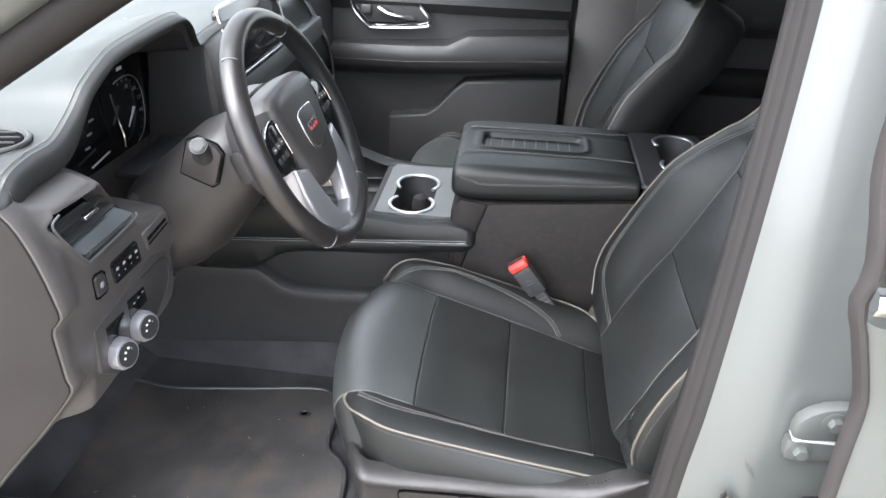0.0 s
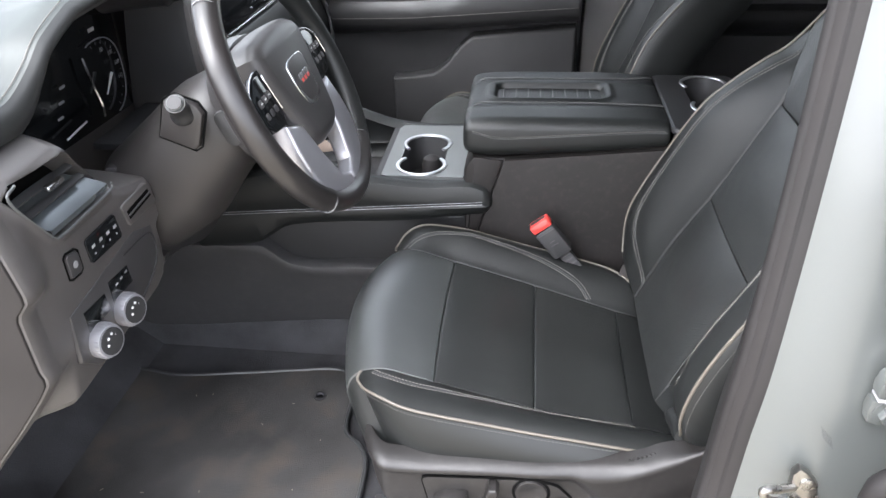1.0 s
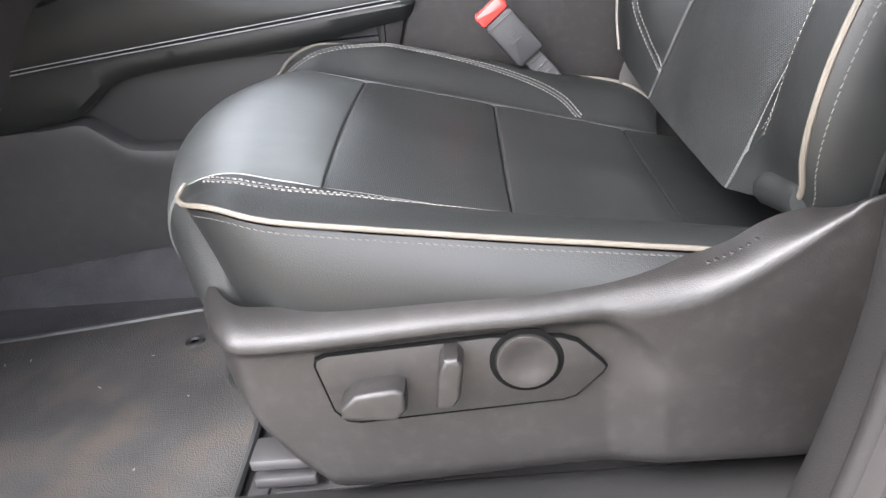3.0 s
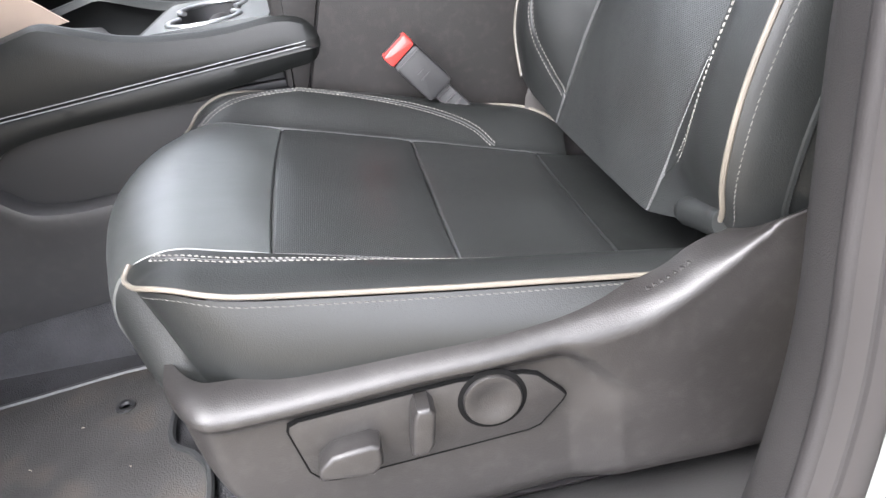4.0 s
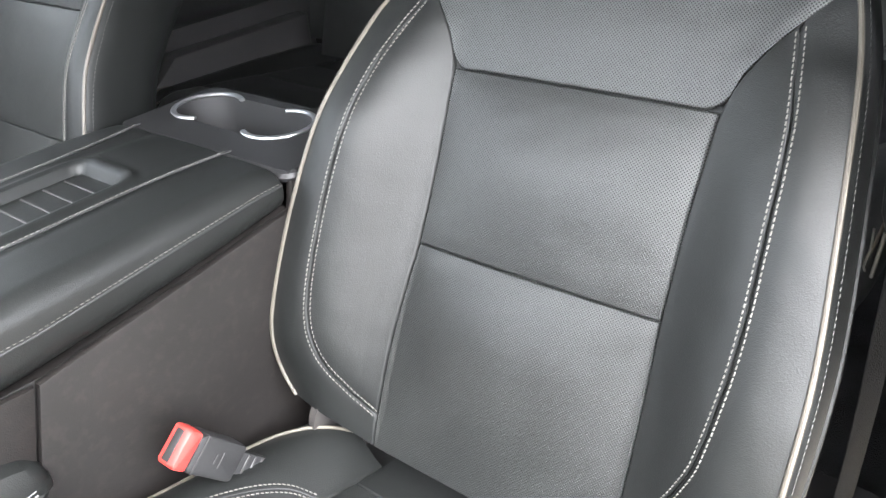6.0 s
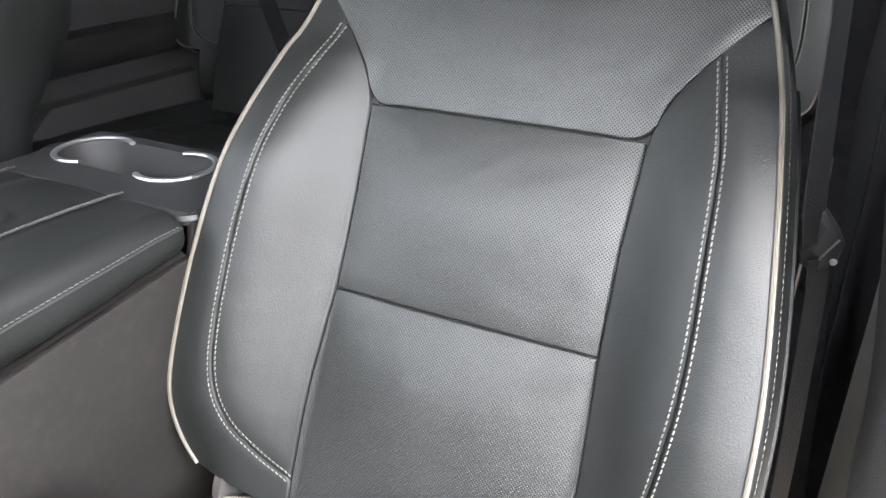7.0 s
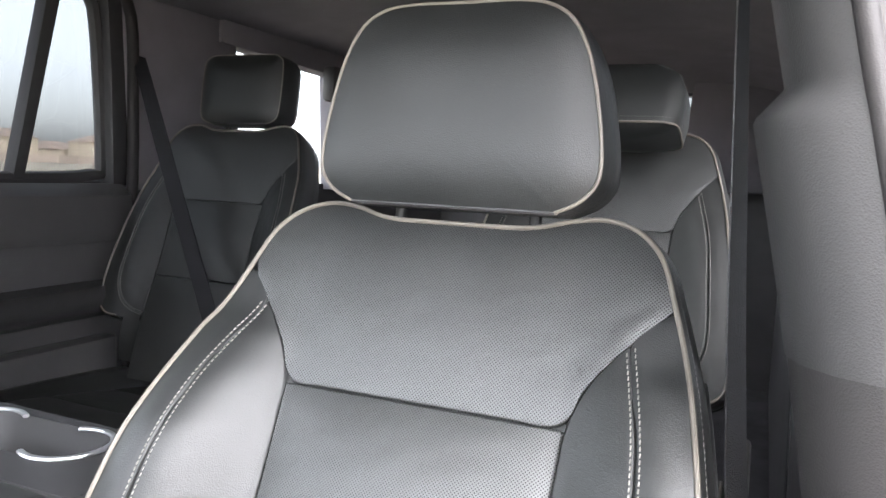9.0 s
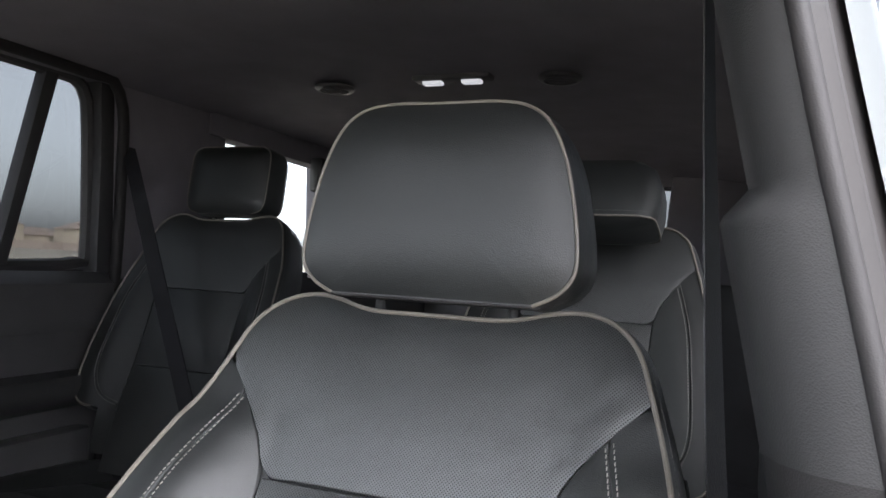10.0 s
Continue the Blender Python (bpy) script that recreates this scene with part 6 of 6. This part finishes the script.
# oval demister vent, let into the pad; its plate is painted as shaded depth
DM = pose(-0.672, -0.492, 1.4235, 0, 0, -78)
oval = [(0.068 * math.copysign(abs(math.cos(a)) ** 0.75, math.cos(a)), 0.045 * math.copysign(abs(math.sin(a)) ** 0.9, math.sin(a))) for a in np.linspace(0, 2 * math.pi, 40, endpoint=False)]
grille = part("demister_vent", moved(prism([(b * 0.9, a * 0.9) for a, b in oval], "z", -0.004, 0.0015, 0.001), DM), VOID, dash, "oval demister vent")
part("vent_rim", moved(tube(np.array([(b, a, 0.001) for a, b in oval]), 0.0035, 8, closed=True), DM), VINYL, grille)
for k in range(4):
    half = 0.058 * math.sqrt(1 - ((k - 1.5) * 0.018 / 0.042) ** 2)
    part("vent_slat", moved(block((-0.0015 + (k - 1.5) * 0.018, -half, 0.0), (0.0015 + (k - 1.5) * 0.018, half, 0.0035), 0.001, 1), DM), SMOOTH, grille)
part("centre_surround", prism([(-0.60, 1.425), (-0.585, 1.41), (-0.575, 1.3), (-0.58, 1.15), (-0.70, 1.10), (-0.70, 1.425)], "y", 0.034, 0.14, 0.006), PLASTIC, dash)
# knee panel between the column and the console, ribbed cover and release lever below the column
right_side = ease([(-0.545, 0.09, 1.165), (-0.553, 0.09, 1.11), (-0.557, 0.09, 1.088), (-0.613, 0.09, 1.01), (-0.67, 0.09, 0.932), (-0.735, 0.09, 0.90), (-0.81, 0.09, 0.845)], 30)
left_side = ease([(-0.505, -0.04, 1.187), (-0.521, -0.04, 1.151), (-0.562, -0.04, 1.124), (-0.609, -0.04, 1.093), (-0.639, -0.04, 1.061), (-0.70, -0.04, 1.005), (-0.76, -0.04, 0.95)], 30)
part("knee_panel", net(np.array([right_side + [0, 0.03, -0.01], right_side, right_side * 0.7 + left_side * 0.3 + [0.008, 0, 0.006], right_side * 0.3 + left_side * 0.7 + [0.006, 0, 0.004], left_side, left_side + [-0.01, -0.03, -0.004], left_side + [-0.05, -0.12, -0.04]])), SMOOTH, dash, "dark smooth knee panel")
ribbed = part("ribbed_cover", net(np.array([[(-0.53, -0.2, 1.135), (-0.565, -0.12, 1.12), (-0.61, -0.045, 1.085)], [(-0.65, -0.24, 1.06), (-0.68, -0.14, 1.035), (-0.70, -0.045, 1.0)]])), DARK, dash)
for k in range(5):
    f = 0.12 + 0.19 * k
    part("rib", tube([(-0.53 - 0.12 * f, -0.2 - 0.04 * f, 1.137 - 0.075 * f), (-0.61 - 0.09 * f, -0.047, 1.088 - 0.085 * f)], 0.0022, 6), SMOOTH, ribbed)
part("release_lever", prism([(-0.615, 1.075), (-0.591, 1.072), (-0.6, 1.054), (-0.626, 1.021), (-0.641, 1.007), (-0.628, 1.03), (-0.612, 1.056)], "y", -0.21, -0.19, 0.003), SMOOTH, dash, "curved release lever")
# centre screen and its surround
screen = part("centre_screen", moved(prism(rounded(0.34, 0.13, 0.012, 5), "x", -0.012, 0.004, 0.003), pose(-0.60, 0.33, 1.39, 0, -14, 0)), GLOSS, dash, "dark touch screen")
part("screen_trim", moved(tube([(0.004, a, b) for a, b in rounded(0.35, 0.14, 0.015, 6)], 0.003, 6, closed=True), pose(-0.60, 0.33, 1.39, 0, -14, 0)), CHROME, screen, "thin bright trim")
for k in range(3):
    part("centre_vent", moved(block((-0.004, -0.14 + 0.095 * k, -0.02), (0.012, -0.05 + 0.095 * k, 0.02), 0.004), pose(-0.575, 0.30, 1.235, 0, -8, 0)), DARK, dash)
part("centre_trim", block((-0.62, 0.15, 1.262), (-0.575, 0.80, 1.318), 0.008), SATIN, dash, "satin grey trim band")
part("key_row", block((-0.575, 0.18, 1.15), (-0.548, 0.42, 1.19), 0.006), SILVER, dash, "satin control strip")
part("lower_console_face", prism([(-0.60, 1.2), (-0.545, 1.2), (-0.555, 1.12), (-0.60, 1.06), (-0.72, 0.98), (-0.80, 1.2)], "y", 0.13, 0.45, 0.006), VINYL, dash)

trim = ease([(-0.60, 0.62, 1.405), (-0.598, 0.70, 1.385), (-0.597, 0.76, 1.345), (-0.597, 0.83, 1.285), (-0.597, 0.905, 1.23), (-0.597, 0.96, 1.175), (-0.60, 1.0, 1.08)], 40)
part("end_trim", tube(trim, 0.008, 8), CHROME, dash, "bright curved end trim")

# ---- steering column and wheel ----
column = thing("steering_column", (-0.5, -0.182, 1.25), "grey-black steering column shroud with a control stalk", "steering column")
AX = np.array([0.906, 0, 0.423])
UPV = np.array([-0.423, 0, 0.906])
HUB = np.array([-0.355, -0.182, 1.352])


def col_ring(d, wy, up, down, drop=0.0):
    a = np.linspace(0, 2 * math.pi, 40, endpoint=False)
    c = HUB + AX * d + np.array([0, 0, drop])
    h = np.where(np.sin(a) > 0, up, down)
    sq = lambda v: np.sign(v) * np.abs(v) ** 0.75  # noqa: E731
    return c + YV * (wy * sq(np.cos(a)))[:, None] + UPV * (h * sq(np.sin(a)))[:, None]


part("shroud", loft([col_ring(-0.07, 0.068, 0.05, 0.05), col_ring(-0.078, 0.08, 0.06, 0.06), col_ring(-0.1, 0.09, 0.066, 0.075), col_ring(-0.15, 0.102, 0.066, 0.10), col_ring(-0.2, 0.106, 0.06, 0.122, -0.01), col_ring(-0.27, 0.11, 0.05, 0.125, -0.02)]), COLUMN, column, "moulded column shroud")
part("collar", loft([col_ring(-0.03, 0.06, 0.06, 0.06), col_ring(-0.034, 0.088, 0.085, 0.082), col_ring(-0.055, 0.096, 0.09, 0.088), col_ring(-0.075, 0.09, 0.075, 0.08)]), SMOOTH, column)
part("column_button", moved(prism([(q[0] * 0.9, q[1]) for q in rounded(0.026, 0.052, 0.012, 5)], "y", -0.006, 0.004, 0.003), pose(-0.418, -0.272, 1.319, 0, -25, 0)), DARK, column)
PLATE = [(-0.024, -0.026), (0.024, -0.028), (0.03, -0.02), (0.027, 0.026), (0.015, 0.036), (-0.014, 0.036), (-0.027, 0.024)]
pad = part("stalk_plate", moved(prism(PLATE, "y", -0.012, 0.004, 0.005), pose(-0.468, -0.299, 1.336, 0, 20, 0)), COLUMN, column, "plate round the stalk")
part("plate_joint", moved(tube([(x * 1.08, -0.005, z * 1.08) for x, z in PLATE], 0.0016, 6, closed=True), pose(-0.468, -0.299, 1.336, 0, 20, 0)), VOID, pad)
stalk = part("stalk", turned([(0, 0.0165), (0.005, 0.0165), (0.009, 0.0148), (0.018, 0.0122), (0.024, 0.0128), (0.034, 0.013)], (-0.462, -0.305, 1.35), (0.12, -0.72, 0.68), 28), DARK, column, "black control stalk")
part("stalk_cap", turned([(-0.002, 0.0105), (0.001, 0.0106), (0.0016, 0.010), (0.001, 0.0088)], (-0.462 + 0.12 * 0.0355, -0.305 - 0.72 * 0.0355, 1.35 + 0.68 * 0.0355), (0.12, -0.72, 0.68), 28), SATIN, stalk, "bright ring")
part("stalk_button", turned([(-0.003, 0.0096), (-0.0015, 0.009), (-0.0012, 0.0)], (-0.462 + 0.12 * 0.0395, -0.305 - 0.72 * 0.0395, 1.35 + 0.68 * 0.0395), (0.12, -0.72, 0.68), 24), DARK, stalk)

wheel = thing("steering_wheel", tuple(HUB - [0, 0, 0.2]), "black leather steering wheel with silver lower spoke", "steering wheel")
WC = HUB + AX * 0.005
RW = 0.182
# the wheel stands turned a little about its own axis
SPIN = radians(0)


def on_wheel(a, b, d):
    """A point of the wheel: a to the driver's right (+y), b up, d towards the driver."""
    c, s = math.cos(SPIN), math.sin(SPIN)
    return WC + YV * (a * c - b * s) + UPV * (a * s + b * c) + AX * d


w = np.linspace(0, 2 * math.pi, 121)[:-1]
for k0, k1, mat, lab in ((18, 43, RIM, ""), (43, 78, RIM, "smooth leather grip"), (78, 103, RIM, ""), (103, 139, LEATHER, "perforated grip")):
    arc = [on_wheel(RW * math.cos(2 * math.pi * k / 120), RW * math.sin(2 * math.pi * k / 120) * 0.985, 0.0) for k in range(k0, k1 + 1)]
    part("rim", tube(np.array(arc), 0.0175, 20, flat=0.86), mat, wheel, lab)
for k in (18, 43, 78, 103):
    c, s = math.cos(2 * math.pi * k / 120), math.sin(2 * math.pi * k / 120)
    b = np.linspace(0, 2 * math.pi, 25)[:-1]
    part("rim_seam", tube(np.array([on_wheel((RW + 0.0178 * math.cos(q)) * c, (RW * 0.985 + 0.0178 * math.cos(q)) * s, 0.0152 * math.sin(q)) for q in b]), 0.0005, 5, closed=True), PRINT_GREY, wheel)


def plate(outline, d0, d1, r, mat, name, parent, label="", seg=3):
    v, f = prism(outline, "z", d0, d1, r, seg)
    return part(name, (np.array([on_wheel(a, b, d) for a, b, d in v]), f), mat, parent, label)


plate([(q[0], q[1]) for q in ease([(-0.095, 0.062), (-0.07, 0.078), (0.0, 0.083), (0.07, 0.078), (0.095, 0.062), (0.092, 0.03), (0.078, -0.02), (0.062, -0.07), (0.04, -0.088), (0.0, -0.092), (-0.04, -0.088), (-0.062, -0.07), (-0.078, -0.02), (-0.092, 0.03), (-0.095, 0.062)], 60)[:-1]], -0.045, 0.016, 0.02, AIRBAG, "airbag_pad", wheel, "moulded airbag cover", 4)
SHIELD = [(q[0], q[1]) for q in ease([(-0.036, 0.028), (-0.02, 0.034), (0.02, 0.034), (0.036, 0.028), (0.037, 0.0), (0.03, -0.024), (0.016, -0.036), (-0.016, -0.036), (-0.03, -0.024), (-0.037, 0.0), (-0.036, 0.028)], 50)[:-1]]
plate([(a, b - 0.002) for a, b in SHIELD], 0.012, 0.0185, 0.002, CHROME, "badge", wheel, "chrome-edged shield badge")
plate([(a * 0.9, b * 0.88 + 0.001) for a, b in SHIELD], 0.014, 0.0192, 0.001, AIRBAG, "badge_field", wheel)
for k in range(3):
    plate(rounded(0.0105, 0.014, 0.002, 3, -0.0135 + 0.0135 * k, 0.002), 0.0188, 0.0205, 0.0005, CHROME, "badge_edge", wheel, seg=1)
    plate(rounded(0.0085, 0.0055, 0.001, 3, -0.0135 + 0.0135 * k, -0.0015), 0.0188, 0.0208, 0.0005, RED, "badge_bar", wheel, "small red bar", 1)
POD = [(0.092, 0.048), (0.125, 0.045), (0.152, 0.028), (0.158, -0.005), (0.138, -0.026), (0.1, -0.032), (0.086, -0.01), (0.09, 0.03)]
for s in (-1, 1):
    plate([(s * 0.06, 0.045), (s * 0.12, 0.035), (s * 0.172, 0.03), (s * 0.174, -0.015), (s * 0.12, -0.025), (s * 0.06, -0.03)], -0.03, 0.0, 0.008, SMOOTH, "side_spoke", wheel)
    pod = plate([(s * p, q) for p, q in POD], -0.005, 0.006, 0.004, GLOSS, "switch_pod", wheel)
    for k in range(3):
        plate(rounded(0.012, 0.01, 0.002, 2, s * (0.105 + 0.016 * k), 0.016 - 0.001 * k), 0.004, 0.0078, 0.001, SMOOTH, "switch", pod, seg=1)
        plate(rounded(0.006, 0.0018, 0.0004, 2, s * (0.105 + 0.016 * k), 0.016 - 0.001 * k), 0.0078, 0.0082, 0.0002, MARK, "mark", pod, seg=1)
        plate(rounded(0.010, 0.009, 0.002, 2, s * (0.105 + 0.016 * k), -0.004), 0.004, 0.0075, 0.001, SMOOTH, "switch", pod, seg=1)
    plate([(s * 0.064, -0.045), (s * 0.108, -0.03), (s * 0.116, -0.07), (s * 0.115, -0.112), (s * 0.088, -0.15), (s * 0.046, -0.178), (s * 0.001, -0.186), (s * 0.001, -0.154), (s * 0.03, -0.142), (s * 0.05, -0.098)], -0.02, 0.008, 0.006, SILVER, "lower_spoke", wheel, "silver lower spoke arm")
    part("pod_edge", tube(np.array([on_wheel(s * p, q, 0.005) for p, q in ease(POD[-2:] + POD[:4], 40)]), 0.0013, 6), CHROME, wheel, "thin bright edge")

# ---- pedals ----
pedal = thing("brake_pedal", (-0.85, -0.12, 0.75), "ribbed grey brake pedal in the footwell", "pedal")
PM = pose(-0.86, -0.10, 0.80, 0, -50, 0)
part("pad", moved(block((-0.04, -0.07, -0.008), (0.04, 0.06, 0.008), 0.006), PM), RUBBER, pedal)
for k in range(5):
    part("rib", moved(block((-0.03 + 0.014 * k, -0.062, 0.007), (-0.025 + 0.014 * k, 0.052, 0.011), 0.001, 1), PM), SILVER, pedal)
part("arm", tube([(-0.87, -0.1, 0.80), (-0.95, -0.1, 0.95), (-0.98, -0.1, 1.05)], 0.012, 8), DARK, pedal)
# ---- rear seats ----
def rear_seat(yc, sg, label, fold):
    seat = thing("captain_chair", (1.0, yc, FLOOR_Z), label, "car seat", "leather seats in the cabin")
    cushion(seat, (0.86, yc, 0.985), 8, sg, False)
    backrest(seat, (1.02, yc, 1.03), 20, sg, ku=0.91, kv=1.0, bolster=0.55, fine=True, foot=0.11)
    headrest(seat, (1.24, yc + 0.012, 1.575) if not fold else (1.165, yc, 1.535), 8 if not fold else -72, k=0.93 if not fold else 1.08, kh=0.9 if not fold else 0.72, fine=True, posts=not fold, shape=HEAD_SQUARE)
    part("seat_base", block((0.72, yc - 0.2, 0.61), (1.2, yc + 0.2, 0.9), 0.03), DARK, seat)
    part("lower_shield", block((0.9, yc + sg * -0.27 - 0.012, 0.9), (1.12, yc + sg * -0.27 + 0.012, 1.06), 0.012), PLASTIC, seat)
    return seat


rear_seat(PASS_Y + 0.03, -1, "black leather rear seat with upright headrest and cream piping", False)
rear_seat(DRIVER_Y, 1, "black leather rear seat with its headrest folded forward", True)
rear_belt = thing("rear_seat_belt", (1.1, 0.85, 1.0), "black webbing belt across a rear seat", "seat belt")
part("webbing", ribbon(ease([(1.2, 1.005, 1.7276), (1.17, 0.956, 1.675), (1.1, 0.8536, 1.5754), (1.045, 0.7255, 1.367), (0.99, 0.604, 1.182), (0.95, 0.52, 1.06)], 30), (0.0, 0.97, 0.25), 0.025, 0.002), BELT, rear_belt)
side_belt = thing("rear_seat_belt", (0.9, -0.47, 0.8), "black webbing belt beside the pillar", "seat belt")
part("webbing", ribbon(ease([(1.1, -0.46, 1.7), (1.0, -0.47, 1.4), (0.9, -0.48, 1.1), (0.85, -0.48, 0.8)], 20), (1, 0, 0), 0.02, 0.002), WEB, side_belt)

# ---- front passenger door ----
door = thing("passenger_door", (-0.3, 1.03, 0.62), "dark closed passenger door with chrome handle and armrest", "car door")
part("door_card", block((-1.0, 1.02, 0.62), (0.115, 1.085, 1.43), 0.012), DOOR_TRIM, door)
part("upper_roll", prism([(0.985, 1.33), (1.0, 1.40), (1.03, 1.43), (1.08, 1.43), (1.08, 1.3), (1.01, 1.3)], "x", -1.0, 0.115, 0.006), DOOR_TRIM, door)
rows = []
for x in np.linspace(-0.6, 0.112, 40):
    lift_up = 0.028 * np.clip((x + 0.24) / 0.06, 0, 1)
    slope = 0.06 * (x + 0.2)
    inn = 0.93 + 0.05 * np.clip((-0.35 - x) / 0.25, 0, 1)
    rows.append([(x, 1.03, 1.225 + slope + lift_up), (x, inn + 0.012, 1.222 + slope + lift_up), (x, inn, 1.205 + slope + lift_up), (x, inn - 0.002, 1.19 + slope), (x, inn, 1.165 + slope), (x, inn + 0.02, 1.14 + slope), (x, 1.03, 1.12 + slope)])
part("armrest", net(np.array(rows)), DOOR_PAD, door, "padded door armrest")
line = np.array([(x, 0.927 + 0.05 * np.clip((-0.35 - x) / 0.25, 0, 1), 1.18 + 0.06 * (x + 0.2)) for x in np.linspace(-0.6, 0.11, 120)])
part("stitching", stitches(line, np.tile([0, -1.0, 0.1], (120, 1))), THREAD, door)
part("pocket", prism([(-0.42, 0.70), (0.108, 0.70), (0.108, 1.135), (-0.185, 1.11), (-0.22, 1.08), (-0.265, 1.025), (-0.30, 1.0), (-0.42, 0.985)], "y", 0.965, 1.03, 0.01, 3), DOOR_TRIM, door, "moulded map pocket")
bez = part("handle_bezel", prism([(-0.535, 1.32), (-0.52, 1.29), (-0.487, 1.258), (-0.46, 1.252), (-0.32, 1.262), (-0.295, 1.275), (-0.305, 1.30), (-0.335, 1.33), (-0.36, 1.345), (-0.53, 1.345)], "y", 0.998, 1.03, 0.006), CHROME, door, "chrome handle surround")
part("handle_cup", prism([(-0.525, 1.322), (-0.51, 1.295), (-0.48, 1.266), (-0.325, 1.272), (-0.305, 1.282), (-0.34, 1.325), (-0.37, 1.338), (-0.52, 1.338)], "y", 0.995, 1.01, 0.003), DARK, bez)
part("bezel_rim", tube(np.array([(x, 0.992, z) for x, z in ease([(-0.535, 1.34), (-0.535, 1.315), (-0.52, 1.288), (-0.487, 1.256), (-0.46, 1.251), (-0.32, 1.26), (-0.296, 1.275), (-0.305, 1.30), (-0.335, 1.33), (-0.36, 1.345), (-0.44, 1.346), (-0.52, 1.346), (-0.535, 1.34)], 90)[:-1]]), 0.0045, 8, closed=True), CHROME, bez, "polished chrome rim")
part("pull", tube(ease([(-0.45, 0.985, 1.313), (-0.42, 0.978, 1.298), (-0.38, 0.978, 1.290), (-0.345, 0.985, 1.287)], 20), np.linspace(0.012, 0.009, 20), 10, flat=0.7), CHROME, bez, "chrome door pull")
part("lock_switch", block((-0.505, 0.985, 1.292), (-0.475, 1.0, 1.318), 0.004), SMOOTH, bez)
# rear passenger door
rdoor = thing("rear_passenger_door", (0.75, 1.03, 0.62), "dark closed rear door beneath a window", "car door")
part("door_card", block((0.3, 1.015, 0.62), (1.17, 1.085, 1.41), 0.012), REAR_TRIM, rdoor)
part("sill_roll", prism([(0.985, 1.32), (0.99, 1.39), (1.02, 1.415), (1.08, 1.415), (1.08, 1.28), (1.01, 1.28)], "x", 0.3, 1.17, 0.006), REAR_TRIM, rdoor)
rows = []
for x in np.linspace(0.32, 1.12, 20):
    rows.append([(x, 1.02, 1.19), (x, 0.955, 1.185), (x, 0.945, 1.165), (x, 0.95, 1.14), (x, 0.97, 1.12), (x, 1.02, 1.10)])
part("armrest", net(np.array(rows)), DOOR_PAD, rdoor)
part("pocket", prism([(0.34, 0.68), (1.1, 0.68), (1.1, 1.06), (0.7, 1.06), (0.6, 0.98), (0.34, 0.96)], "y", 0.965, 1.02, 0.01), REAR_TRIM, rdoor)
part("pull_handle", block((0.62, 0.985, 1.30), (0.74, 1.0, 1.345), 0.008), DARK, rdoor)
part("window_division", prism([(0.90, 1.41), (0.928, 1.41), (1.035, 1.87), (1.0, 1.87)], "y", 1.055, 1.092, 0.004), DARK, rdoor, "black window division bar")
part("window_frame", tube([(x, 1.07, z) for x, z in ease([(0.29, 1.42), (0.6, 1.42), (1.0, 1.426), (1.12, 1.436), (1.15, 1.462), (1.14, 1.70), (1.126, 1.83), (1.105, 1.862), (1.05, 1.876), (0.6, 1.88), (0.3, 1.86)], 60)], 0.016, 8), DARK, rdoor)
part("frame_post", prism([(1.15, 1.41), (1.21, 1.41), (1.19, 1.88), (1.13, 1.88), (1.142, 1.7)], "y", 1.03, 1.09, 0.01), DARK, rdoor)
part("seal", tube(ease([(1.17, 1.02, 0.7), (1.19, 1.015, 1.3), (1.19, 1.01, 1.6), (1.16, 1.0, 1.85), (1.0, 0.985, 1.875), (0.3, 0.985, 1.875)], 50), 0.014, 10), RUBBER, rdoor, "black rubber door seal")

# ---- ceiling fittings ----
lamp = thing("dome_lamp", (1.41, 0.232, 1.9), "small pale overhead reading lamp", "ceiling lamp")
part("housing", block((1.385, 0.135, 1.908), (1.435, 0.33, 1.93), 0.008), DARK, lamp)
for y in (0.183, 0.281):
    part("lens", block((1.395, y - 0.024, 1.900), (1.42, y + 0.024, 1.912), 0.004), DOME, lamp, "pale lens")
for y in (-0.02, 0.563):
    spk = thing("ceiling_vent", (1.43, y, 1.89), "round dark louvred ceiling air vent", "ceiling vent")
    part("rim", turned([(0, 0.05), (0.006, 0.05), (0.01, 0.044), (0.01, 0.038), (0.004, 0.036), (0.004, 0)], (1.43, y, 1.912), (0, 0, -1), 32), SMOOTH, spk)
    for k in range(4):
        part("slat", block((1.405 + 0.015 * k, y - 0.03, 1.9015), (1.409 + 0.015 * k, y + 0.03, 1.9085), 0.001, 1), SMOOTH, spk)
guide = thing("belt_guide", (0.29, -0.4, 1.85), "dark belt guide high on the pillar", "belt guide")
part("slider", block((0.26, -0.42, 1.79), (0.34, -0.385, 1.9), 0.012), SMOOTH, guide)
tagged(part("red_tag", block((2.6, 0.085, 1.852), (2.62, 0.165, 1.888), 0.004), RED), "small red tag below the rear roof", "tag")
tagged(part("rear_belt_guide", block((1.98, 0.93, 1.70), (2.06, 0.98, 1.82), 0.015), DARK), "dark rear belt guide by the quarter window", "belt guide")
